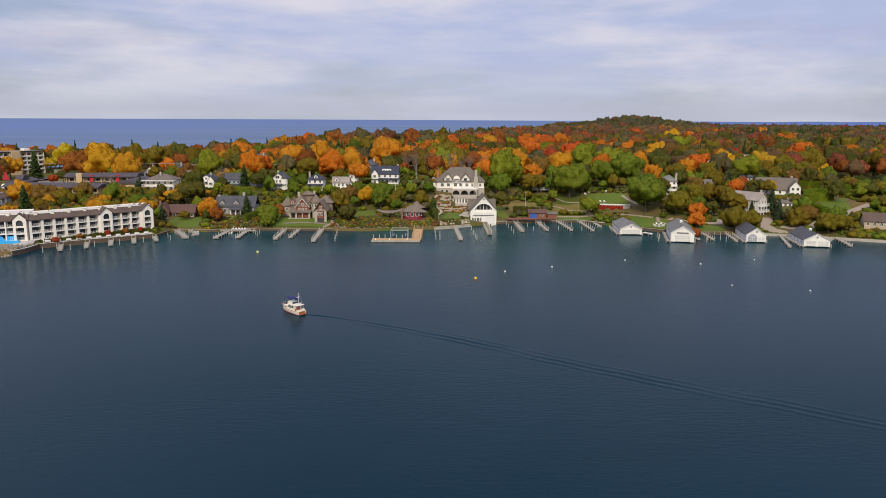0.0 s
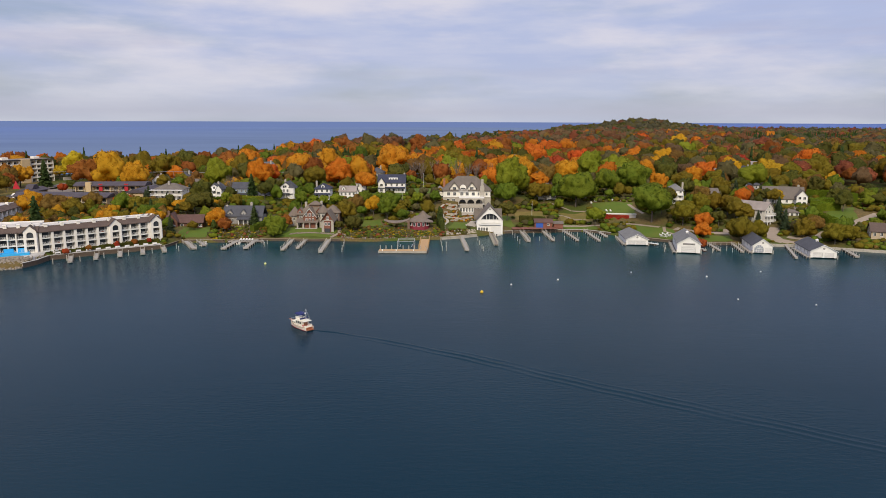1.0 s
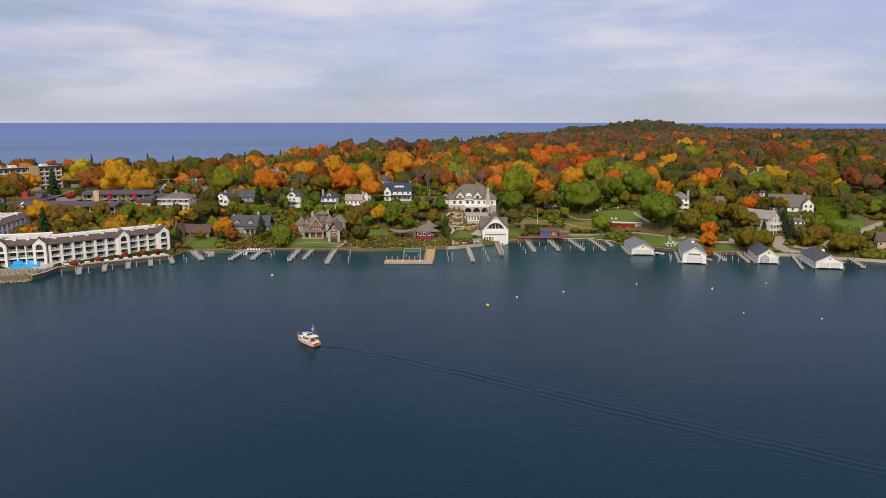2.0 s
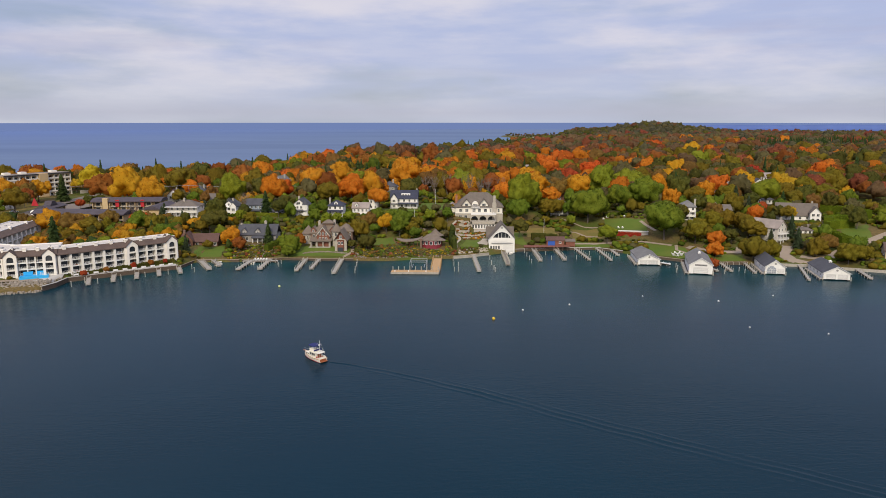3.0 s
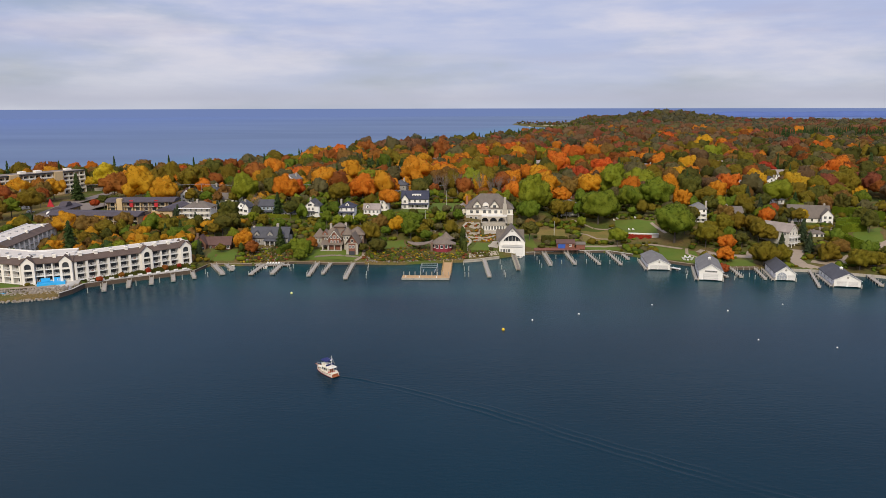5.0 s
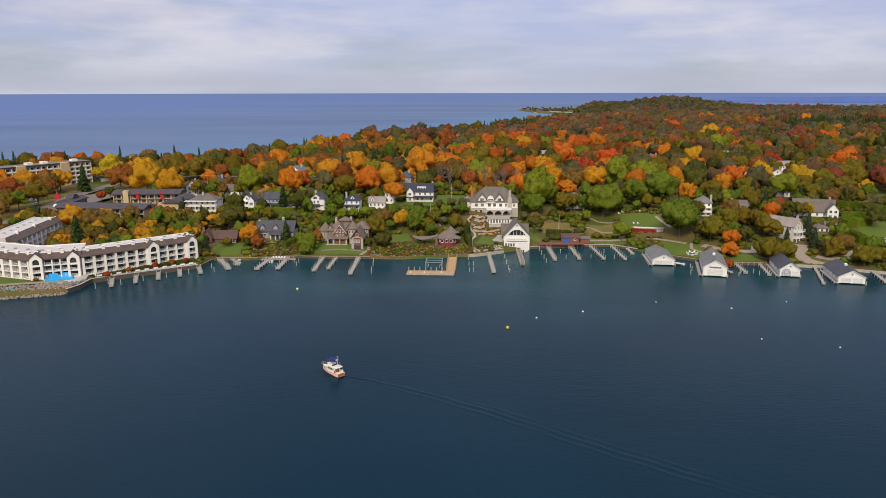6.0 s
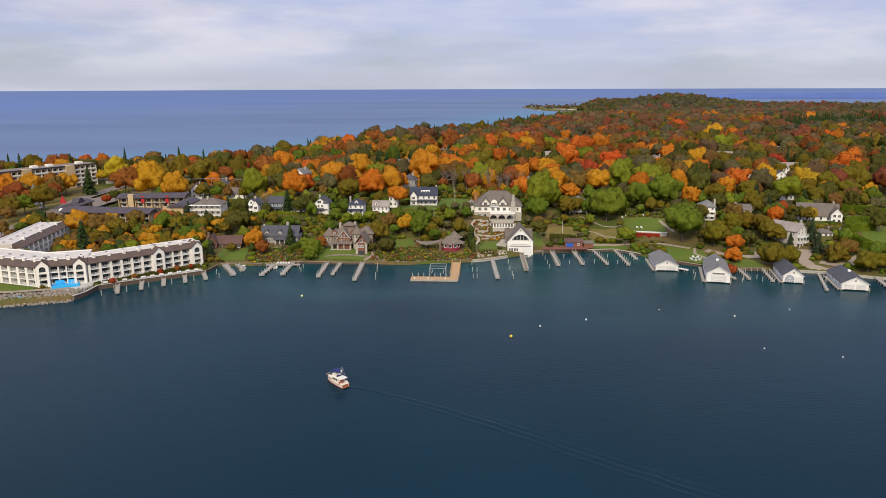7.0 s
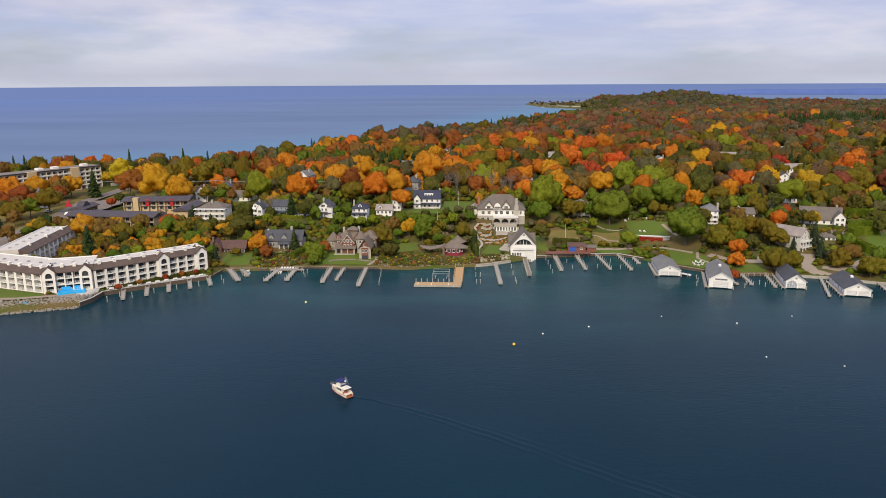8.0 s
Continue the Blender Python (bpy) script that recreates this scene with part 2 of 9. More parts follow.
GELCOAT = plain("ivory_gelcoat", (0.78, 0.74, 0.64), 0.93, 0.3, 0.8, 6, 0.02, (1, 1, 1), 0.5)
TEAK = plain("varnished_teak", (0.34, 0.11, 0.045), 0.75, 0.4, 1.5, 9, 0.1, (1, 0.3, 1))
FLOWERS_RED = plain("red_flower_bed", (0.40, 0.03, 0.035), 0.5, 0.8, 1.5, 6, 0.5)

k = Mat("window_glass", 0.06, 0.0, 0.6)
k.colour(k.mix(k.each(False), (0.018, 0.022, 0.028), (0.06, 0.065, 0.07)))
GLASS = k.m
k = Mat("lawn_grass", 0.9, 0, 0.15).world_co()
fine = k.noise(2.2, 0.3, 0.7, 5)
k.colour(k.mix(k.noise(0.12, 0.35, 0.68, 4), k.mix(fine, (0.060, 0.105, 0.014), (0.095, 0.140, 0.020)), k.mix(fine, (0.115, 0.125, 0.022), (0.09, 0.13, 0.02))))
k.bump(fine, 0.5, 0.08)
GRASS = k.m
k = Mat("dry_grass", 0.95, 0, 0.12).world_co()
fine = k.noise(1.8, 0.3, 0.7, 5)
k.colour(k.mix(k.noise(0.15, 0.35, 0.65, 4), k.mix(fine, (0.16, 0.115, 0.035), (0.22, 0.155, 0.055)), k.mix(fine, (0.11, 0.105, 0.025), (0.15, 0.125, 0.035))))
k.bump(fine, 0.5, 0.1)
DRY_GRASS = k.m
k = Mat("woodland_floor", 0.95, 0, 0.1).world_co()
fine = k.noise(1.3, 0.3, 0.7, 6)
patch = k.noise(0.06, 0.40, 0.60, 4)
k.colour(k.mix(patch, k.mix(fine, (0.085, 0.068, 0.028), (0.17, 0.115, 0.045)), k.mix(fine, (0.055, 0.080, 0.015), (0.085, 0.095, 0.020))))
k.bump(fine, 0.6, 0.15)
FLOOR = k.m
k = Mat("beach_sand", 0.95, 0, 0.15).world_co()
k.colour(k.mix(k.noise(0.03, 0.3, 0.7, 5), (0.50, 0.43, 0.34), (0.62, 0.56, 0.47)))
SAND = k.m

# water: dark and clear in the harbour, paler and bluer on the open lake
k = Mat("harbour_water", 0.24, 0, 0.055).world_co()
split_y = k.t.nodes.new("ShaderNodeSeparateXYZ")
k.t.links.new(k.co, split_y.inputs[0])
shoal = k.math("MULTIPLY", k.range(split_y.outputs["Y"], 215, 320), k.noise(0.022, 0.30, 0.62, 4, (0.5, 1.6, 1)))
deep = k.mix(k.noise(0.012, 0.3, 0.7, 3), (0.0010, 0.0165, 0.030), (0.0018, 0.0220, 0.039))
k.colour(k.mix(shoal, deep, (0.010, 0.058, 0.062)))
wave = k.math("ADD", k.noise(0.9, 0, 1, 4, (0.45, 1.3, 1)), k.math("MULTIPLY", k.noise(0.16, 0, 1, 3, (0.5, 1.4, 1)), 0.8))
k.bump(wave, 0.22, 0.25)
WATER = k.m
# no gloss on the lake: the sky's sheen is put into its base colour
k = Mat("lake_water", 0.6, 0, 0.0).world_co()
split_xy = k.t.nodes.new("ShaderNodeSeparateXYZ")
k.t.links.new(k.co, split_xy.inputs[0])
streaks = k.noise(0.004, 0.32, 0.68, 5, (0.35, 1.2, 1))
lx, ly = split_xy.outputs["X"], split_xy.outputs["Y"]
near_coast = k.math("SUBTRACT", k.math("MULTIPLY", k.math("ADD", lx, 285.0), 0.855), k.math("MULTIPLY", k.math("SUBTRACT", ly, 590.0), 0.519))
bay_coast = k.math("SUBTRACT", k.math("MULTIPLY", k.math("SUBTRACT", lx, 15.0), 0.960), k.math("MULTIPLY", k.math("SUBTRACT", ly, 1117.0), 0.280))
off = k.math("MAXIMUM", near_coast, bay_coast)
# broad soft bands: cloud shadows painted on the water
cloud_shade = k.noise(0.0011, 0.36, 0.64, 3, (0.30, 1.4, 1))
open_water = k.mix(k.math("ADD", k.math("MULTIPLY", streaks, 0.45), k.math("MULTIPLY", cloud_shade, 0.55)), (0.110, 0.152, 0.252), (0.150, 0.206, 0.318))
# bluer far out: low-angle sky reflection painted in by distance
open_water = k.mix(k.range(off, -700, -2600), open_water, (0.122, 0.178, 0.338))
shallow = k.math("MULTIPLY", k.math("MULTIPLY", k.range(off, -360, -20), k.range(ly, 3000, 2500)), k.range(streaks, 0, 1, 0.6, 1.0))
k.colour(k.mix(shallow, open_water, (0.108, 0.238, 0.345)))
k.bump(k.noise(0.10, 0, 1, 5, (0.4, 1.2, 1)), 0.25, 0.6)
LAKE = k.m
# ---- the lie of the land ----
SHORE_X = (-900, -300, -178, -167, -153.5, -152, -140, -119, -117, -98, -80, -66, -48, -35, -17, -3, 12, 25, 38, 64, 75, 87, 107, 123, 145, 165, 190, 260, 900)
SHORE_Y = (215, 225, 241, 245, 250, 266, 275.5, 291, 306, 307, 312.5, 311, 312, 311, 315, 318, 326.5, 336, 338.5, 342.5, 333, 319, 306, 307, 303, 294, 284, 262, 200)
FAR_Y = (430, 520, 560, 590, 640, 700, 760, 830, 900, 960, 1040, 1117, 1200, 1350, 1500, 1800, 2100, 2290, 2340, 2450, 2640, 2820, 2860, 2900)
FAR_X = (-1400, -800, -420, -285, -240, -215, -190, -150, -100, -55, -15, 15, 55, 120, 175, 240, 275, 275, 235, 175, 150, 130, 260, 330)
BACK_X = (-900, 300, 450, 620, 800, 1000, 2200)
BACK_Y = (2880, 2900, 2920, 2900, 2300, 2150, 1950)


def ramp(v, a, b):
    t = min(1.0, max(0.0, (v - a) / (b - a)))
    return t * t * (3 - 2 * t)


def shore(x):
    return float(np.interp(x, SHORE_X, SHORE_Y))


def ground(x, y):
    """Height of the ground over the water."""
    d = y - shore(x)
    if d < 0:
        return max(-4.0, -0.6 + 0.5 * d)
    low = np.interp(d, (0, 4, 14, 40, 90, 115, 140, 170, 220), (1.2, 2.2, 3.1, 3.4, 4.6, 6.0, 7.4, 9.3, 9.6))
    mid = np.interp(d, (0, 6, 12, 30, 38, 62, 90, 200), (1.1, 2.2, 3.4, 4.3, 5.2, 11.6, 12.6, 13.5))
    right = np.interp(d, (0, 8, 20, 32, 58, 90, 200), (1.0, 2.2, 3.3, 4.6, 10.6, 12.2, 13.5))
    a, b = ramp(x, -170, -105), ramp(x, 30, 60)
    h = (1 - a) * low + a * ((1 - b) * mid + b * right)
    # the terrace lawn above the retaining wall
    k = ramp(x, 71.5, 73) * ramp(98 - x, 0, 8) * ramp(y - (355.8 - 0.17 * (x - 74)), 0, 0.8) * ramp(392 - y, 0, 12)
    h = h + k * (max(h, 7.0) - h)
    # stepped ground below the large house
    k = ramp(x, -8, -4) * ramp(24 - x, 0, 4) * ramp(376 - y, 0, 0.5)
    f = ramp(x, 3.2, 4.2)
    h = h + k * (min(h, (1 - f) * float(np.interp(y, (330, 346, 375), (2.8, 3.9, 9.8))) + f * float(np.interp(y, (330, 346, 374), (2.8, 3.8, 5.0)))) - h)
    # the wooded hill and the far ground
    h += 25 * math.exp(-(((x - 560) / 120) ** 2 + ((y - 2150) / 260) ** 2)) * ramp(y, 900, 1400)
    h -= 3 * ramp(y, 1200, 1900)
    edge = min((x - float(np.interp(y, FAR_Y, FAR_X))) * 0.75, float(np.interp(x, BACK_X, BACK_Y)) - y)
    e = ramp(edge, 0, 34)
    out = -3 + (h + 3) * e if edge > 0 else -3.0
    # the low point beyond the bay
    return out - max(0.0, out - 3.5) * ramp(y, 2200, 2340) * ramp(430 - x, 0, 130)


# ---- mesh helpers ----
def mesh_of(name, bm, material, smooth=False):
    me = bpy.data.meshes.new(name)
    bm.to_mesh(me)
    bm.free()
    me.materials.append(material)
    if smooth:
        me.shade_smooth()
    return me


def part(name, bm, material, parent=None, label="", m=None):
    """Links a bmesh (or a shared mesh) as one mesh object under its thing."""
    me = bm if isinstance(bm, bpy.types.Mesh) else mesh_of(name, bm, material)
    ob = new(name, me)
    ob.parent = parent
    if m is not None:
        ob.matrix_basis = m
    return tagged(ob, label) if label else ob


def thing(name, label, category, m=None, group="", kind=""):
    ob = new(name)
    ob.empty_display_size = 0.5
    if m is not None:
        ob.matrix_basis = m
    return tagged(ob, label, category, group, kind)


def box(bm, x0, y0, z0, x1, y1, z1, m=None):
    v = [bm.verts.new((x, y, z)) for z in (z0, z1) for x, y in ((x0, y0), (x1, y0), (x1, y1), (x0, y1))]
    for f in ((3, 2, 1, 0), (4, 5, 6, 7), (0, 1, 5, 4), (1, 2, 6, 5), (2, 3, 7, 6), (3, 0, 4, 7)):
        bm.faces.new([v[i] for i in f])
    if m is not None:
        for u in v:
            u.co = m @ u.co
    return bm


def boxed(*sizes, m=None):
    return box(bmesh.new(), *sizes, m=m)


def prism(bm, outline, a, b, axis="y"):
    """An outline of (u, v) swept from a to b along x or y (v is up), or along z."""
    def at(u, v, w):
        return {"y": (u, w, v), "x": (w, u, v), "z": (u, v, w)}[axis]
    p = [bm.verts.new(at(u, v, a)) for u, v in outline]
    q = [bm.verts.new(at(u, v, b)) for u, v in outline]
    n = len(outline)
    bm.faces.new(p)
    bm.faces.new(q[::-1])
    for i in range(n):
        bm.faces.new((p[i], q[i], q[(i + 1) % n], p[(i + 1) % n]))
    bmesh.ops.recalc_face_normals(bm, faces=bm.faces[:])
    return bm


def tube(bm, a, b, r0, r1=None, sides=6):
    """A tapered round bar from a to b."""
    a, b = Vector(a), Vector(b)
    r1 = r0 if r1 is None else r1
    turn = (b - a).to_track_quat("Z", "Y").to_matrix()
    ring = [[bm.verts.new(c + turn @ Vector((r * math.cos(k), r * math.sin(k), 0))) for k in (i * math.tau / sides for i in range(sides))] for c, r in ((a, r0), (b, r1))]
    for i in range(sides):
        j = (i + 1) % sides
        bm.faces.new((ring[0][i], ring[0][j], ring[1][j], ring[1][i]))
    bm.faces.new(ring[0][::-1])
    bm.faces.new(ring[1])
    return bm


def hip(bm, w, d, z, rise, over=0.5, thick=0.22, cx=0.0, cy=0.0):
    """A hipped roof over a w x d plan, its eaves at z."""
    a, b = w / 2 + over, d / 2 + over
    r = max(abs(a - b), 0.05)
    lo = [bm.verts.new((cx + x, cy + y, z - thick)) for x, y in ((-a, -b), (a, -b), (a, b), (-a, b))]
    hi = [bm.verts.new((cx + x, cy + y, z)) for x, y in ((-a, -b), (a, -b), (a, b), (-a, b))]
    if a >= b:
        p, q = bm.verts.new((cx - r, cy, z + rise)), bm.verts.new((cx + r, cy, z + rise))
        faces = ((hi[0], hi[1], q, p), (hi[1], hi[2], q), (hi[2], hi[3], p, q), (hi[3], hi[0], p))
    else:
        p, q = bm.verts.new((cx, cy - r, z + rise)), bm.verts.new((cx, cy + r, z + rise))
        faces = ((hi[0], hi[1], p), (hi[1], hi[2], q, p), (hi[2], hi[3], q), (hi[3], hi[0], p, q))
    for f in faces:
        bm.faces.new(f)
    bm.faces.new(lo[::-1])
    for i in range(4):
        bm.faces.new((lo[i], lo[(i + 1) % 4], hi[(i + 1) % 4], hi[i]))
    return bm


def gable(bm, w, d, z, rise, along="y", over=0.5, thick=0.22, cx=0.0, cy=0.0):
    """Two sloping roof slabs; the ridge runs along x or y."""
    half, run = (w / 2, d / 2) if along == "y" else (d / 2, w / 2)
    s = rise / half
    e = half + over
    ze, zr = z - over * s, z + rise
    c, k = (cx, cy) if along == "y" else (cy, cx)
    outline = [(c - e, ze), (c, zr), (c + e, ze), (c + e, ze + thick), (c, zr + thick * 1.2), (c - e, ze + thick)]
    return prism(bm, outline, k - run - over, k + run + over, along)


def sheet(name, rows, material, label, category="", kind="structure"):
    """A grid of points as one surface."""
    n, m = len(rows), len(rows[0])
    me = bpy.data.meshes.new(name)
    me.from_pydata([p for r in rows for p in r], [], [(i * m + j, i * m + j + 1, (i + 1) * m + j + 1, (i + 1) * m + j) for i in range(n - 1) for j in range(m - 1)])
    me.materials.append(material)
    me.shade_smooth()
    return tagged(new(name, me), label, category or name, kind=kind)


# ---- ground and water ----
xs = sorted({round(x, 2) for x in [*np.arange(-900, -330, 38), *np.arange(-330, 300, 3.5), *np.arange(300, 2200, 38), -153.5, -152.8, -152, -151.4, -118.6, -117.4, 71.6, 72.8, 74.4]})
near_d = sorted({*range(39, 56, 1), -14, -6, -2, -0.4, 0.0, 0.8, 2, 4, 6, 8, 10, 12, 14, 16, 18, 20, 22, 24, 26, 28, 30, 32, 34, 36, 38, 41, 44, 47, 50, 53, 56, 59, 62, 66, 70, 75, 80, 90, 100})
far_y = [*np.arange(470, 1000, 18), *np.arange(1000, 3050, 32)]
rows = [[(x, shore(x) + d, ground(x, shore(x) + d + (0.001 if d == 0 else 0))) for x in xs] for d in near_d]
rows += [[(x, float(y), ground(x, float(y))) for x in xs] for y in far_y]
sheet("ground", rows, FLOOR, "wooded ground with rough grass and fallen leaves")


def disc_water(name, ys, material, label):
    """A flat sheet of water out to five kilometres."""
    rows = []
    for y in ys:
        half = math.sqrt(max(4990.0 ** 2 - y * y, 1.0))
        rows.append([(half * f, float(y), 0.0) for f in np.linspace(-1, 1, 25)])
    return sheet(name, rows, material, label, "water")


disc_water("water_harbour", np.linspace(-4980, 436, 24), WATER, "calm dark blue-green harbour water with faint ripples")
disc_water("water_lake", np.linspace(436, 4985, 30), LAKE, "open lake water reaching the horizon, sky sheen in its pale blue")


def lay(x, y, up=0.1):
    return (x, y, ground(x, y) + up)


OPEN = []                                # lawns, paths and roads, kept free of shrubs


def on_open(x, y, r):
    for kind, data in OPEN:
        if kind == "quad":
            if all(((b[0] - a[0]) * (y - a[1]) - (b[1] - a[1]) * (x - a[0])) / math.dist(a, b) > -r for a, b in zip(data, data[1:] + data[:1])):
                return True
        elif (x - data[0]) ** 2 + (y - data[1]) ** 2 < (data[2] + r) ** 2:
            return True
    return False


def lawn(name, corners, material, label, up=0.12, n=14, category=""):
    """A sheet over the ground between four corners."""
    OPEN.append(("quad", [tuple(p) for p in corners]))
    a, b, c, d = [Vector(p) for p in corners]
    rows = []
    for i in range(n + 1):
        u = i / n
        l, r = a.lerp(d, u), b.lerp(c, u)
        row = []
        for j in range(n + 1):
            q = l.lerp(r, j / n)
            row.append(lay(q.x + 1.3 * noise.noise(Vector((q.x / 5, q.y / 5, 0.3))), q.y + 1.3 * noise.noise(Vector((q.x / 5, q.y / 5, 7.9))), up))
        rows.append(row)
    return sheet(name, rows, material, label, category or name)


def path_strip(name, points, width, material, label, up=0.16, category=""):
    """A path or road of a given width along points, laid on the ground."""
    pts = [Vector(p) for p in points]
    fine = []
    for a, b in zip(pts, pts[1:]):
        n = max(2, int((b - a).length / 2.0))
        fine += [a.lerp(b, i / n) for i in range(n)]
    fine.append(pts[-1])
    rows = []
    for i, p in enumerate(fine):
        t = (fine[min(i + 1, len(fine) - 1)] - fine[max(i - 1, 0)]).normalized()
        s = Vector((-t.y, t.x)) * width / 2
        rows.append([lay(*(p + s * f), up) for f in (1, 0.33, -0.33, -1)])
        OPEN.append(("spot", (p.x, p.y, width / 2)))
    return sheet(name, rows, material, label, category or name)


lawn("lawn", [(-151.8, 266.6), (-119.4, 291.6), (-122, 297), (-156, 266)], GRASS, "green lawn strip before the white apartments")
lawn("lawn", [(-196, 252), (-170, 250), (-171, 257), (-196, 263)], GRASS, "green lawn above the stone bank")
lawn("lawn", [(-119, 309), (-107, 309.5), (-110, 327), (-121, 320)], GRASS, "rough green lawn beside the brown cottage")
lawn("lawn", [(-78, 313.5), (-52, 313.5), (-52, 326), (-75, 328)], GRASS, "mown green lawn before the stone house")
lawn("lawn", [(-42, 328), (-32, 334), (-34, 346), (-42, 344)], GRASS, "small green lawn between flower beds")
lawn("lawn", [(-46, 382), (-26, 384), (-26, 399), (-46, 399)], GRASS, "green lawn before the white house")
lawn("lawn", [(-25, 390), (-5, 390), (-8, 424), (-24, 424)], GRASS, "green lawn beside the large shingled house")
lawn("lawn", [(-2, 330.5), (7.5, 331), (8, 345), (2, 345)], GRASS, "curved green lawn below the stone terraces")
lawn("lawn", [(24, 344), (31, 340), (30, 366), (24, 366)], GRASS, "sloping green lawn beside the boathouse")
lawn("lawn", [(52, 343), (72, 340), (70, 348), (52, 350)], GRASS, "green waterside lawn by the path")
lawn("lawn", [(74, 357), (92, 354.5), (94, 372), (76, 384)], GRASS, "terrace lawn above the red retaining wall")
lawn("lawn", [(86, 322), (101, 311), (103, 330), (87, 341)], GRASS, "green lawn under the large maple")
lawn("lawn", [(109, 307.5), (123, 308.5), (124, 316), (113, 317)], GRASS, "small green lawn between two boathouses")
lawn("lawn", [(175.5, 326.5), (187, 328.5), (197, 352), (179, 342)], GRASS, "bright lawn enclosed by clipped hedges")
lawn("lawn", [(-166, 421), (-140, 421), (-142, 450), (-170, 450)], GRASS, "field of mown grass behind the houses")
OPEN.append(("spot", (41, 364, 9)))
OPEN += [("spot", (186, 342, 11)), ("spot", (186, 352, 9)), ("spot", (196, 368, 10))]
lawn("dry_slope", [(33, 355), (48, 355), (48, 376), (33, 376)], DRY_GRASS, "dry brown-green grass slope below the maples", category="grass")
lawn("dry_slope", [(55, 355), (69, 355), (70, 373), (57, 374)], DRY_GRASS, "dry tan grass under the large maples", category="grass")
OPEN += [("spot", (x, shore(x) + 3, 5)) for x in range(-216, -150, 5)]
lawn("car_park", [(-241, 378), (-229, 376), (-226, 440), (-246, 442)], ASPHALT, "grey asphalt car park beside the motel", 0.25, 30, category="car park")
lawn("dry_verge", [(-330, 330), (-242, 330), (-253, 446), (-330, 440)], DRY_GRASS, "dry tan grass beside the road", 0.2, 40, category="grass")
lawn("dry_verge", [(-246, 446), (-205, 432), (-205, 462), (-250, 478)], DRY_GRASS, "dry tan grass behind the motel", 0.2, 30, category="grass")
path_strip("road", [(-240, 322), (-243, 345), (-245, 366), (-244.5, 388), (-247, 406), (-254, 441), (-255, 471), (-257, 498)], 9, ASPHALT, "worn grey asphalt road leading inland", 0.34)
path_strip("road", [(-249, 437), (-223, 437), (-178, 412)], 6, ASPHALT, "grey asphalt access road behind the motel")
path_strip("driveway", [(146.5, 303), (142, 309), (142, 318), (146, 324), (149, 330)], 6, PAVING, "pale gravel driveway beside the boathouse")
path_strip("driveway", [(148, 313), (153, 309), (162, 310)], 4, PAVING, "pale gravel turning place by the water")
path_strip("driveway", [(161, 312), (167, 318.4), (175, 322.6), (184, 327.4), (200, 336)], 3.6, PAVING, "pale driveway climbing past the hedges")
path_strip("driveway", [(104, 330), (112, 322), (125, 321), (128, 328)], 4.5, PAVING, "pale paved driveway behind the boathouses")
path_strip("path", [(50, 346.5), (62, 347.5), (74, 346), (86, 343.5), (98, 334)], 2.2, PAVING, "pale waterside footpath across the lawns")
path_strip("path", [(-53, 313), (-50, 319), (-51, 326), (-54, 331)], 1.6, PAVING, "curving pale garden path up from the water")
path_strip("path", [(92, 371), (93.5, 364), (96, 356)], 1.6, PAVING, "pale stepped garden path down the slope")
path_strip("path", [(-3, 329), (-3.2, 338), (-1.4, 345), (-1.4, 349), (-3.6, 356), (-5.0, 362), (-4.9, 368), (-3.2, 373)], 1.3, TERRACE_STONE, "winding pale stone path up the terraces")
lawn("terrace", [(4.6, 364.5), (15, 366), (15, 373), (4.6, 373)], TERRACE_STONE, "pale paved terrace below the veranda", 0.14)
lawn("terrace", [(7.6, 336), (11.6, 336), (11.6, 349), (8.6, 349)], TERRACE_STONE, "pale flagstone terrace beside the curved lawn", 0.14)
path_strip("path", [(100, 334), (98, 326), (102, 318)], 1.4, PAVING, "narrow curved stone path on the lawn")
path_strip("path", [(55, 370), (58.8, 368), (61, 364), (62.6, 361), (68, 359)], 1.4, PAVING, "curved pale terrace path under the maples")
path_strip("path", [(53.8, 390), (59, 384), (64, 378), (68, 375), (73, 373)], 1.2, PAVING, "curved pale stone edging under the trees")

# ---- trees ----
CLEAR = []                               # circles kept free of the woods: x, y, radius
CLEAR += [(-244 - 8 * min(1, max(0, y - 400) / 40), y, 6) for y in range(318, 500, 8)]


